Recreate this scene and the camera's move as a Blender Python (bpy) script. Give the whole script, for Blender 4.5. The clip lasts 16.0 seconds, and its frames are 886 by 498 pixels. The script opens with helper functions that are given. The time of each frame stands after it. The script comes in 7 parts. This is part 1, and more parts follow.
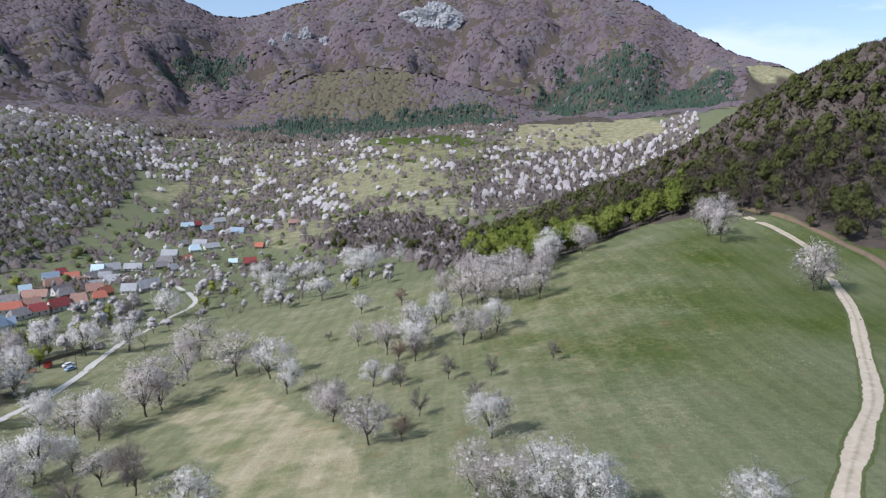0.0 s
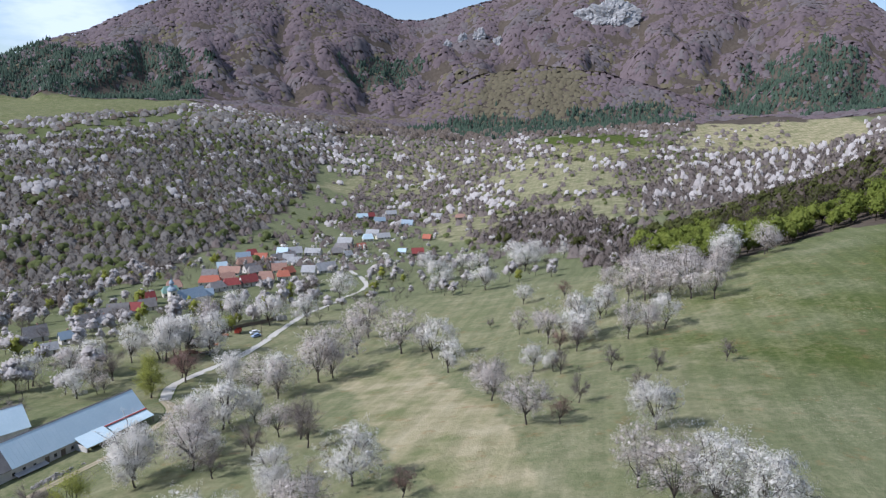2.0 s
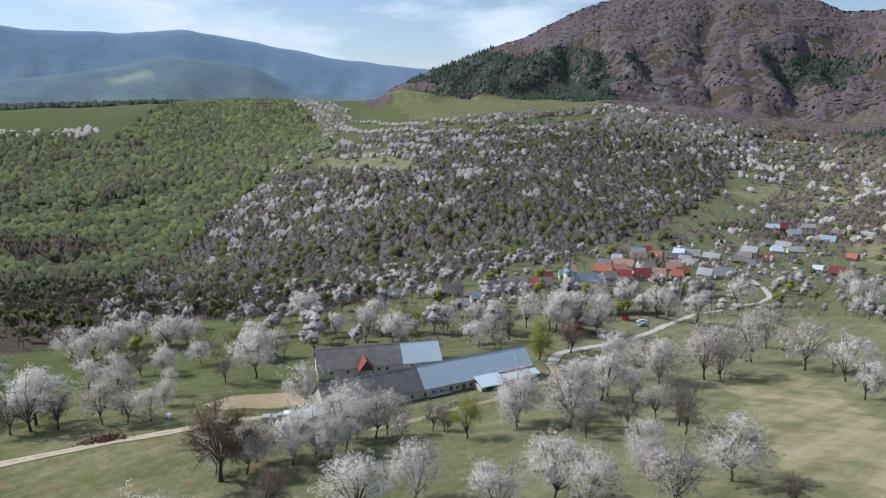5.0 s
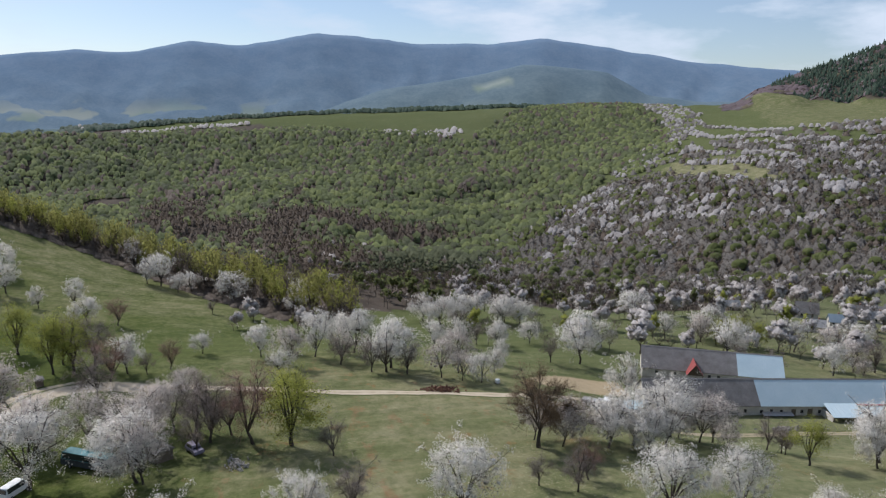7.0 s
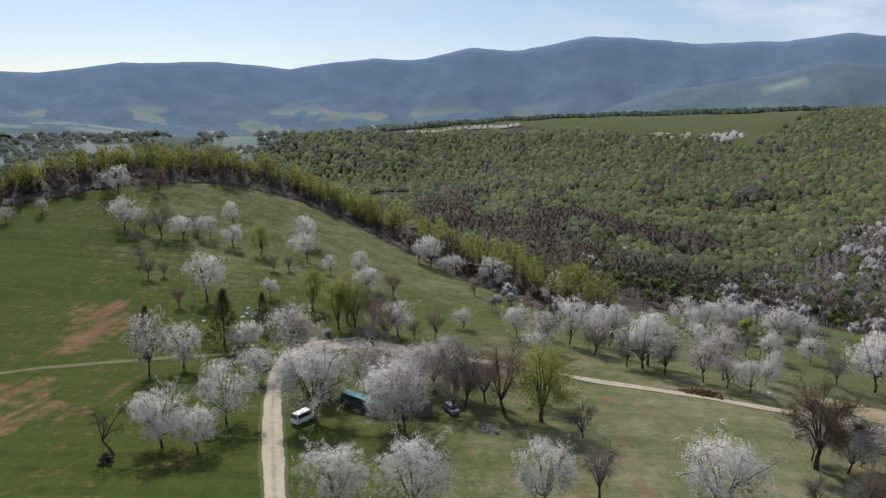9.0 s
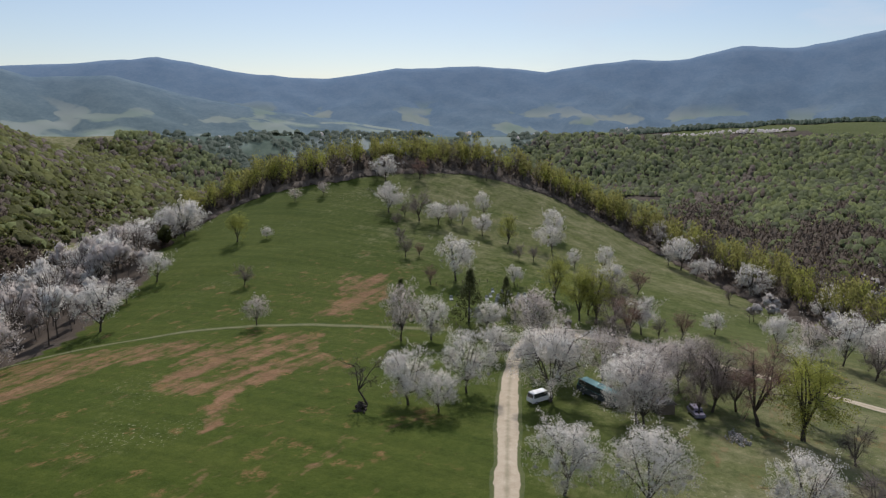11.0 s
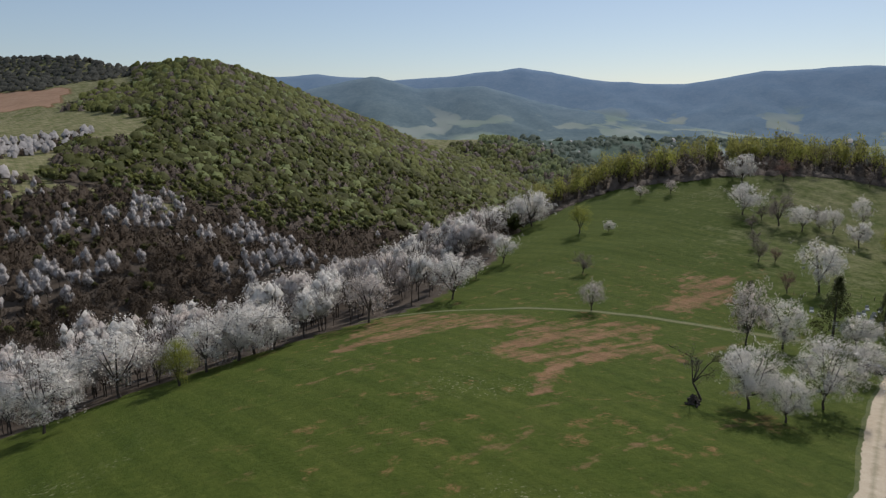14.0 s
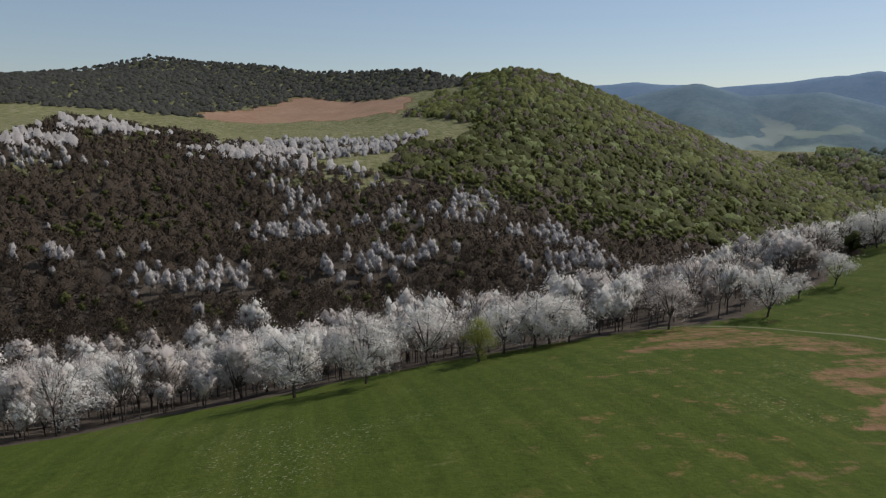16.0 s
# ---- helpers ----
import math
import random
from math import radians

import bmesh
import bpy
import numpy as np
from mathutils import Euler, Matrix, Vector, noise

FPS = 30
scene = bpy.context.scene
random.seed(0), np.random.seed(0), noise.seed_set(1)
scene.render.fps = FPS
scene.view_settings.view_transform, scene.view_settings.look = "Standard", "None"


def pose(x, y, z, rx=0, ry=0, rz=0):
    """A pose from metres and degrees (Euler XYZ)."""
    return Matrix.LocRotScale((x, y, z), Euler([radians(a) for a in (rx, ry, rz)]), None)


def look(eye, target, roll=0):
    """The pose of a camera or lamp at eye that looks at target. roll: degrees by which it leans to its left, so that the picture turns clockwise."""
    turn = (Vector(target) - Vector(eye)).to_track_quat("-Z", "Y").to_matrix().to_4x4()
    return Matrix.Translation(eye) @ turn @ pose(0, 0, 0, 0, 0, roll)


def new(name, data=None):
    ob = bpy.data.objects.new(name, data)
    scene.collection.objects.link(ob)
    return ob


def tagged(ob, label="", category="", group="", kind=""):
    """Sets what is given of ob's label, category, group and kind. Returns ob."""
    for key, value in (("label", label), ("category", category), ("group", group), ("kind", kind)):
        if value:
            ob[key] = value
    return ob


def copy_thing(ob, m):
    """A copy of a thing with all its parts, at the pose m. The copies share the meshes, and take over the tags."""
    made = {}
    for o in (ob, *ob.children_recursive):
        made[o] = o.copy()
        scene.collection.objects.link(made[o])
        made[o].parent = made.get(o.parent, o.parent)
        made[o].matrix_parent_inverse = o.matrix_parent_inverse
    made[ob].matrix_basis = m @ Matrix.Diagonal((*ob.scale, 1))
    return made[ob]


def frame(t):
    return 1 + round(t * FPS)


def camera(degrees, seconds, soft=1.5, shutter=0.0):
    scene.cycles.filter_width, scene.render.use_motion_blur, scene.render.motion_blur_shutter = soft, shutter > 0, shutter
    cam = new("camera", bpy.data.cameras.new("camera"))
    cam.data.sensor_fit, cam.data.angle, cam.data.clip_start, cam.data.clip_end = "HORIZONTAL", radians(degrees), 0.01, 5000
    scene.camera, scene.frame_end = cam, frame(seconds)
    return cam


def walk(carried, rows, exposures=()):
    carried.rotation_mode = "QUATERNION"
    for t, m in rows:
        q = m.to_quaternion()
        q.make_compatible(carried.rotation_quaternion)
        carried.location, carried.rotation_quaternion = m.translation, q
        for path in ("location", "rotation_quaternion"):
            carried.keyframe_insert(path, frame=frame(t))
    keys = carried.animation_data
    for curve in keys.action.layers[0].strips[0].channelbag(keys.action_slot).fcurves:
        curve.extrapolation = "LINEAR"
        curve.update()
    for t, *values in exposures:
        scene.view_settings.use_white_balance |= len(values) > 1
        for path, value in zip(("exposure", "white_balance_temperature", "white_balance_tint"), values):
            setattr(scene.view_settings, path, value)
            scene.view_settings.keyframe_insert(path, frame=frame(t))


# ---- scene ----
# the camera hovers, sinks slowly and turns to its left
cam = camera(65.26, 16.0, soft=1.25)
ROWS = [
    (0.0, 0.0, 0.0, 100.0, 77.88, -0.39, 0.0),
    (0.5, -0.16, -0.22, 98.87, 77.84, -0.36, 2.04),
    (1.0, -0.31, -0.44, 97.74, 77.83, -0.32, 5.77),
    (1.5, -0.45, -0.65, 96.6, 77.86, -0.25, 10.06),
    (2.0, -0.58, -0.86, 95.43, 77.87, -0.22, 13.72),
    (2.5, -0.7, -1.05, 94.23, 77.86, -0.17, 17.22),
    (3.0, -0.81, -1.25, 93.03, 77.88, -0.16, 21.28),
    (3.2, -0.85, -1.32, 92.55, 77.89, -0.09, 23.12),
    (5.3, -1.3, -1.74, 87.56, 78.07, -0.63, 50.69),
    (5.5, -1.28, -1.81, 87.08, 78.13, -0.68, 53.59),
    (6.0, -1.23, -1.97, 85.87, 78.14, -0.64, 60.18),
    (6.5, -1.15, -2.16, 84.65, 78.17, -0.59, 67.0),
    (7.0, -1.05, -2.37, 83.44, 78.19, -0.55, 73.98),
    (7.5, -0.94, -2.6, 82.24, 78.22, -0.52, 79.77),
    (8.0, -0.84, -2.84, 81.07, 78.24, -0.51, 84.78),
    (8.5, -0.75, -3.1, 79.92, 78.28, -0.53, 90.18),
    (9.0, -0.66, -3.37, 78.81, 78.3, -0.54, 95.58),
    (9.2, -0.63, -3.47, 78.37, 78.32, -0.43, 97.61),
    (11.3, -0.38, -4.11, 74.21, 78.36, -0.61, 119.12),
    (11.5, -0.36, -4.12, 73.82, 78.38, -0.57, 121.28),
    (12.0, -0.31, -4.15, 72.84, 78.4, -0.46, 126.62),
    (12.5, -0.28, -4.18, 71.88, 78.5, -0.37, 130.66),
    (13.0, -0.25, -4.22, 70.95, 78.58, -0.25, 134.6),
    (13.5, -0.22, -4.26, 70.03, 78.66, -0.23, 138.53),
    (14.0, -0.18, -4.28, 69.14, 78.76, -0.19, 143.97),
    (14.5, -0.13, -4.26, 68.25, 78.92, -0.25, 150.03),
    (15.0, -0.07, -4.17, 67.38, 79.09, -0.33, 157.9),
    (15.5, -0.01, -4.05, 66.51, 79.21, -0.48, 163.39),
    (16.0, 0.06, -3.91, 65.64, 79.3, -0.56, 169.17),
]
walk(cam, [(t, pose(x, y, z, rx, ry, rz)) for t, x, y, z, rx, ry, rz in ROWS],
     exposures=[(0.0, 0.62, 5550, 15), (3.0, 0.6, 5600, 15), (5.5, 0.4, 5850, 13), (9.0, 0.22, 6050, 15), (12.5, 0.04, 6200, 14), (16.0, -0.08, 6200, 12)])

# ---- light ----
SUN_BEARING, SUN_HEIGHT = 118.0, 40.0    # degrees left of +y, degrees up
to_sun = Vector((-math.sin(radians(SUN_BEARING)) * math.cos(radians(SUN_HEIGHT)),
                 math.cos(radians(SUN_BEARING)) * math.cos(radians(SUN_HEIGHT)), math.sin(radians(SUN_HEIGHT))))
sun = new("sun", bpy.data.lights.new("sun", "SUN"))
sun.data.energy, sun.data.angle, sun.data.color = 3.6, radians(0.6), (1.0, 0.945, 0.86)
sun.matrix_world = look((0, 0, 400), Vector((0, 0, 400)) - to_sun)

world = bpy.data.worlds.new("sky")
scene.world = world
world.use_nodes = True
wt = world.node_tree
wt.nodes.clear()
w_out, w_bg, w_sky = (wt.nodes.new(n) for n in ("ShaderNodeOutputWorld", "ShaderNodeBackground", "ShaderNodeTexSky"))
w_sky.sky_type, w_sky.sun_disc = "NISHITA", False
w_sky.sun_elevation, w_sky.sun_rotation = radians(SUN_HEIGHT), radians(-SUN_BEARING)
w_sky.altitude, w_sky.dust_density, w_sky.ozone_density = 400, 0.5, 1.8
w_bg.inputs[1].default_value = 0.075
w_coord, w_map, w_noise, w_ramp, w_mix, w_sep, w_high = (wt.nodes.new(n) for n in (
    "ShaderNodeTexCoord", "ShaderNodeMapping", "ShaderNodeTexNoise", "ShaderNodeValToRGB", "ShaderNodeMix", "ShaderNodeSeparateXYZ", "ShaderNodeMapRange"))
w_map.inputs["Scale"].default_value = (1.0, 1.0, 3.4)
w_noise.inputs["Scale"].default_value, w_noise.inputs["Detail"].default_value, w_noise.inputs["Roughness"].default_value = 3.2, 9, 0.56
w_ramp.color_ramp.elements[0].position, w_ramp.color_ramp.elements[1].position = 0.47, 0.6
w_ramp.color_ramp.elements[0].color = (0.13, 0.13, 0.13, 1)
w_mix.data_type = "RGBA"
w_mix.inputs[7].default_value = (7.6, 8.4, 9.1, 1)
wt.links.new(w_coord.outputs["Generated"], w_map.inputs["Vector"])
wt.links.new(w_map.outputs[0], w_noise.inputs["Vector"])
wt.links.new(w_noise.outputs[0], w_ramp.inputs[0])
# the clouds thin out towards the sun's side of the sky
wt.links.new(w_coord.outputs["Generated"], w_sep.inputs[0])
wt.links.new(w_sep.outputs[1], w_high.inputs[0])
w_high.inputs[1].default_value, w_high.inputs[2].default_value, w_high.inputs[3].default_value = -0.6, 0.35, 0.0
w_share = wt.nodes.new("ShaderNodeMath")
w_share.operation = "MULTIPLY"
wt.links.new(w_ramp.outputs[0], w_share.inputs[0])
wt.links.new(w_high.outputs[0], w_share.inputs[1])
wt.links.new(w_share.outputs[0], w_mix.inputs[0])
wt.links.new(w_sky.outputs[0], w_mix.inputs[6])
# a thin even veil over the sky, denser on the sun's side
w_veil, w_thin = wt.nodes.new("ShaderNodeMix"), wt.nodes.new("ShaderNodeMapRange")
w_veil.data_type = "RGBA"
w_veil.inputs[7].default_value = (7.2, 8.3, 9.2, 1)
w_thin.inputs[1].default_value, w_thin.inputs[2].default_value, w_thin.inputs[3].default_value, w_thin.inputs[4].default_value = -0.8, 0.1, 0.22, 0.05
wt.links.new(w_sep.outputs[1], w_thin.inputs[0])
wt.links.new(w_thin.outputs[0], w_veil.inputs[0])
wt.links.new(w_mix.outputs[2], w_veil.inputs[6])
wt.links.new(w_veil.outputs[2], w_bg.inputs[0])
wt.links.new(w_bg.outputs[0], w_out.inputs[0])


# ---- materials ----
def shader(name, rough=0.9):
    m = bpy.data.materials.new(name)
    m.use_nodes = True
    b = m.node_tree.nodes["Principled BSDF"]
    b.inputs["Roughness"].default_value = rough
    b.inputs["Specular IOR Level"].default_value = 0.2
    return m, m.node_tree, b


def add_noise(nt, scale, detail=4, rough=0.6, coord="Object"):
    c, n = nt.nodes.new("ShaderNodeTexCoord"), nt.nodes.new("ShaderNodeTexNoise")
    n.inputs["Scale"].default_value, n.inputs["Detail"].default_value, n.inputs["Roughness"].default_value = scale, detail, rough
    nt.links.new(c.outputs[coord], n.inputs["Vector"])
    return n.outputs[0]


def ramp(nt, value, *stops):
    r = nt.nodes.new("ShaderNodeValToRGB")
    els = r.color_ramp.elements
    while len(els) < len(stops):
        els.new(0.5)
    for e, (p, c) in zip(els, stops):
        e.position = p
        e.color = (*c, 1) if len(c) == 3 else c
    nt.links.new(value, r.inputs[0])
    return r.outputs[0]


def blend(nt, fac, a, b, kind="MIX"):
    m = nt.nodes.new("ShaderNodeMix")
    m.data_type, m.blend_type = "RGBA", kind
    for sock, v in ((m.inputs[0], fac), (m.inputs[6], a), (m.inputs[7], b)):
        if isinstance(v, (int, float)):
            sock.default_value = v
        elif isinstance(v, tuple):
            sock.default_value = (*v, 1)
        else:
            nt.links.new(v, sock)
    return m.outputs[2]


def bump(nt, b, height, strength=0.4, distance=0.2):
    n = nt.nodes.new("ShaderNodeBump")
    n.inputs["Strength"].default_value, n.inputs["Distance"].default_value = strength, distance
    nt.links.new(height, n.inputs["Height"])
    nt.links.new(n.outputs[0], b.inputs["Normal"])


def plain(name, low, high, scale=1.0, rough=0.85, metal=0.0, relief=0.0):
    """Two shades of one colour, mottled at two scales."""
    m, nt, b = shader(name, rough)
    b.inputs["Metallic"].default_value = metal
    a = ramp(nt, add_noise(nt, scale, 5), (0.3, low), (0.7, high))
    c = blend(nt, 0.35, a, ramp(nt, add_noise(nt, scale * 9, 3), (0.3, low), (0.7, high)))
    nt.links.new(c, b.inputs["Base Color"])
    if relief:
        bump(nt, b, add_noise(nt, scale * 12, 3), 0.5, relief)
    return m


def leafy(name, *shades, through_light=0.25, patch=0.02, relief=1.0, own_share=0.45, grain_size=0.55):
    """Foliage: the shade changes from clump to clump and in broad drifts; some light passes through."""
    m, nt, b = shader(name, 0.8)
    g = nt.nodes.new("ShaderNodeNewGeometry")
    k = len(shades) - 1
    own = ramp(nt, g.outputs["Random Per Island"], *[(i / k, s) for i, s in enumerate(shades)])
    drift = ramp(nt, add_noise(nt, patch, 3), *[(0.3 + 0.4 * i / k, s) for i, s in enumerate(shades)])
    c = blend(nt, own_share, drift, own)
    grain = add_noise(nt, grain_size, 4, 0.75)
    c = blend(nt, 0.3, c, ramp(nt, grain, (0.32, shades[0]), (0.68, shades[-1])))
    bump(nt, b, grain, 1.0, relief)
    nt.links.new(c, b.inputs["Base Color"])
    b.inputs["Specular IOR Level"].default_value = 0.08
    if through_light:
        t, mix = nt.nodes.new("ShaderNodeBsdfTranslucent"), nt.nodes.new("ShaderNodeMixShader")
        nt.links.new(c, t.inputs[0])
        mix.inputs[0].default_value = through_light
        nt.links.new(b.outputs[0], mix.inputs[1])
        nt.links.new(t.outputs[0], mix.inputs[2])
        nt.links.new(mix.outputs[0], nt.nodes["Material Output"].inputs[0])
    return m


# ---- the lie of the land ----
# broad mounds and hollows on rings round the hovering place: (ring radius, width): heights
BASE = 17.0
MOUNDS = {
    (0, 120): (11.5,),
    (110, 75): (7.3, 1.3, -1.1, 1.6, -3.2, -7.4, 7.5, 12.1),
    (190, 75): (2.0, -3.0, -3.2, 0.1, 1.0, -4.1, 2.2, -6.4, -10.3, 1.5, 3.3, 5.3, 3.5, 8.0),
    (290, 90): (-1.0, -13.7, -8.1, -11.8, -14.3, -3.4, 3.8, 2.3, -25.4, -26.1, -36.3, -16.0, -8.8, 9.8, 13.3, 25.9, 0.6, 19.5),
    (420, 85): (-5.2, -10.1, -15.5, -16.9, -4.8, -27.9, -9.5, -10.8, -11.2, 22.2, 18.0, 16.1, -15.7, -23.8, -32.1, -25.1, -25.2, -30.7, -21.9, -20.9, -5.8, -3.2, 6.1, 15.3, 11.3, 9.0, 17.8, 6.9, 17.3, -2.1),
    (600, 160): (-15.8, -33.0, -20.0, -33.0, -44.3, -30.4, -57.6, 0.6, -3.3, -52.5, -21.3, -31.3, -34.3, -15.7, -1.6, 4.2, 19.4, 20.8, 39.6, 7.5, 81.1, -0.8),
    (850, 220): (-1.5, -44.9, -21.7, -25.5, -67.8, -48.8, -62.8, -52.2, -58.9, -42.4, -11.7, -6.9, 5.1, 3.2, 13.1, 11.7, 25.1, 29.9, 44.8, 33.7, 105.7, -36.0),
    (1200, 310): (15.9, -72.9, -17.4, 8.2, -79.2, -44.9, -68.3, -48.1, -68.6, -52.0, 24.2, -9.4, 24.3, 3.4, 31.9, 29.6, 37.7, 41.5, 48.0, 39.9, 72.6, -50.8),
    (1700, 440): (5.6, -14.3, 45.4, 13.9, -52.1, -39.5, -58.0, -64.0, -93.9, 5.5, 121.0, -33.8, 16.0, 24.6, 39.2, 43.6, 46.9, 49.0, 50.2, 55.8, 57.4, 13.4),
    (2400, 620): (11.1, 11.8, 50.4, 42.5, 43.1, 22.1, 1.9, -70.7, -91.8, -79.9, 46.1, 126.1, 99.3, 71.0, 76.9, 73.8, 73.3, 74.1, 71.8, 74.8, 58.2, 39.6),
}

# far crests: (bearing, distance, height of the crest over z = 100 in degrees as a slope), and where the flank begins
MOUNTAIN = [(-75, 2300, 1.70), (-50, 2200, 3.70), (-40, 2000, 2.90), (-33, 2000, 2.30), (-27, 2050, 2.10), (-22, 2200, 3.60), (-19, 2350, 5.10), (-15.4, 2450, 7.10), (-10, 2600, 9.10), (-3, 2600, 9.70), (3, 2600, 9.30), (8, 2600, 8.10),
            (11.6, 2600, 7.00), (15.6, 2600, 5.90), (17.3, 2600, 6.00), (19, 2600, 6.80), (24, 2600, 8.30), (28, 2600, 8.70), (32, 2550, 7.90), (35.7, 2500, 6.80), (40, 2450, 4.70), (44, 2400, 3.40), (47, 2350, 2.20), (50.3, 2300, 0.90), (54, 2300, -2.30), (60, 2300, -6.30)]
SPUR = [(-9, 1950, -1.5), (-4, 1950, 0.6), (1, 1980, 2.0), (6, 2000, 2.6), (11, 2000, 1.8), (15, 1950, -0.3), (18, 1900, -3)]
HAZE_NEAR = [(38, 3500, -3), (46, 3500, 0.2), (54, 3500, 0.3), (58, 3500, 0.8), (61, 3500, 2.5), (64, 3500, 2.9), (67.5, 3500, 3.1), (71, 3500, 2.3), (75, 3500, 1.6), (79, 3500, 1.0), (84, 3500, -0.8), (90, 3500, -3), (115, 3500, -3), (136, 3600, 0.2), (141, 3600, 1.6), (146, 3600, 1.3), (149.5, 3600, 2.3), (153, 3600, 1.6), (158, 3600, 0.5), (166, 3600, -2)]
HAZE_FAR = [(20, 4700, 0.00), (40, 4700, 1.50), (47.5, 4700, 2.50), (54, 4700, 3.15), (60, 4700, 4.15), (66, 4700, 5.15), (70, 4700, 4.70), (76, 4700, 4.60), (80.4, 4700, 5.10), (84, 4700, 5.30), (89.5, 4700, 4.20), (93.5, 4700, 4.40), (98, 4700, 3.40), (101, 4700, 3.50), (104, 4700, 3.20), (108, 4700, 2.60),
            (113, 4700, 3.00), (120, 4700, 2.70), (125.5, 4700, 1.80), (131, 4700, 2.10), (137.7, 4700, 3.20), (143, 4700, 2.60), (148, 4700, 2.20), (154, 4700, 2.60), (158, 4700, 2.30), (165, 4700, 1.80), (185, 4700, 2.20), (205, 4700, 2.40), (230, 4700, 1.00)]
HILLS = [(135, 1500, -9.50), (145, 1650, -4.45), (150, 1650, -2.15), (154, 1620, -0.65), (157, 1600, 0.75), (160, 1580, 1.95), (163.4, 1560, 2.55), (166, 1600, 2.05), (168, 1750, 1.75), (171, 1900, 2.70), (175, 2000, 2.60), (179, 2100, 2.40), (184, 2300, 3.00), (188, 2400, 3.10), (191.5, 2450, 3.50), (195, 2450, 2.50), (201, 2400, 1.60), (215, 2400, 1.20)]


def hills(x, y, octaves, size, seed=0.0):
    """Soft repeatable waviness in metres-free units, about -1 to 1."""
    h, a, f = np.zeros_like(x), 1.0, 1.0 / size
    for k in range(octaves):
        t = 0.9 * k + seed
        u, v = x * math.cos(t) + y * math.sin(t), -x * math.sin(t) + y * math.cos(t)
        h += a * (np.sin(u * f * 6.28 + 1.7 * np.sin(v * f * 4.1 + t)) * np.cos(v * f * 5.3 + 1.3 * np.sin(u * f * 3.7 + 2 * t)))
        a, f = a * 0.52, f * 1.93
    return h / 1.6


def crest(x, y, rows, near, back=0.3, power=1.0, rough=0.0, gully=0.0):
    """A range that rises over the stretch near before its crest, furrowed by gullies, and falls off behind it."""
    b = np.degrees(np.arctan2(-x, y))
    b = np.where(b < -90, b + 360, b)
    r = np.hypot(x, y)
    rows = np.array(rows)
    d = np.interp(b, rows[:, 0], rows[:, 1])
    top = 100 + d * np.tan(np.radians(np.interp(b, rows[:, 0], rows[:, 2])))
    s = np.clip((r - (d - near)) / near, -0.5, 1)
    rise = np.where(s > 0, np.maximum(s, 0) ** power, s)
    low = np.minimum(-115, top - 60)
    up = low + (top - low) * rise
    z = np.where(r < d, up, top - back * (r - d))
    w = np.radians(b) * 40 + 1.6 * hills(x, y, 2, 620, 1.0)
    furrow = np.abs(np.sin(w * 0.5)) + 0.45 * np.abs(np.sin(w * 1.3 + 1.0)) - 0.85
    return z + rough * hills(x, y, 4, 420, 2.0) * np.clip(1.2 - np.abs(2 * s - 1), 0, 1) + gully * furrow * np.sin(math.pi * np.clip(s, 0, 1))


def ground(x, y):
    x, y = np.asarray(x, float), np.asarray(y, float)
    z = np.full(x.shape, BASE)
    for (ring, width), heights in MOUNDS.items():
        for k, h in enumerate(heights):
            a = 2 * math.pi * k / len(heights)
            z += h * np.exp(-((x + ring * math.sin(a)) ** 2 + (y - ring * math.cos(a)) ** 2) / width ** 2)
    r = np.hypot(x, y)
    z += 0.5 * hills(x, y, 3, 60) * np.clip((r - 60) / 200, 0, 1) + 5 * hills(x, y, 3, 330, 1.0) * np.clip((r - 600) / 900, 0, 1)
    turn = np.degrees(np.arctan2(-x, y)) % 360
    z += 11 * (hills(x, y, 2, 460, 4.2) - 0.3) * np.clip((r - 700) / 250, 0, 1) * np.clip((1750 - r) / 300, 0, 1) * np.clip((turn - 56) / 12, 0, 1) * np.clip((140 - turn) / 12, 0, 1)
    z = np.where(r > 2700, z + (-80 - z) * np.clip((r - 2700) / 600, 0, 1), z)
    # the level yard of the barns
    yard = 1 / (1 + np.exp(np.clip((np.hypot(x + 146, y - 122) - 44) / 4, -40, 40)))
    z = z + yard * (8.4 + 0.11 * (x + 136 - 0.27 * (y - 122)) - z)
    for rows, near, back, power, rough, gully in ((MOUNTAIN, 950, 0.4, 1.15, 30, 42), (SPUR, 330, 0.5, 0.8, 8, 8), (HILLS, 900, 0.25, 1.2, 8, 12), (HAZE_NEAR, 900, 0.4, 1.0, 16, 20), (HAZE_FAR, 1500, 0.3, 1.7, 30, 26)):
        c = crest(x, y, rows, near, back, power, rough, gully)
        k = 14.0
        z = np.where(np.abs(c - z) > 6 * k, np.maximum(c, z), k * np.logaddexp(np.clip(c / k, -50, 100), np.clip(z / k, -50, 100)))
    return z

# ---- outlines of woods and fields, in plan ----
RIGHT_WOOD = [(985, 1585), (605, 1260), (445, 1155), (355, 1040), (230, 875), (85, 610), (15, 520), (15, 420), (45, 300), (80, 345), (105, 360), (125, 345), (160, 320), (170, 290), (180, 275)]
WOOD_FOOT = [(15, 520), (15, 420), (45, 300), (80, 345), (105, 360), (125, 345), (160, 320), (170, 290), (180, 275)]
WOOD_TAIL = [(-124, 666), (-117, 773), (-52, 760), (10, 667), (27, 553), (27, 471), (12, 385), (-1, 378), (-37, 538)]
BLOSSOM_SLOPE = [(10, 690), (45, 920), (180, 1250), (355, 1380), (570, 1590), (425, 1155), (285, 1040), (100, 730)]
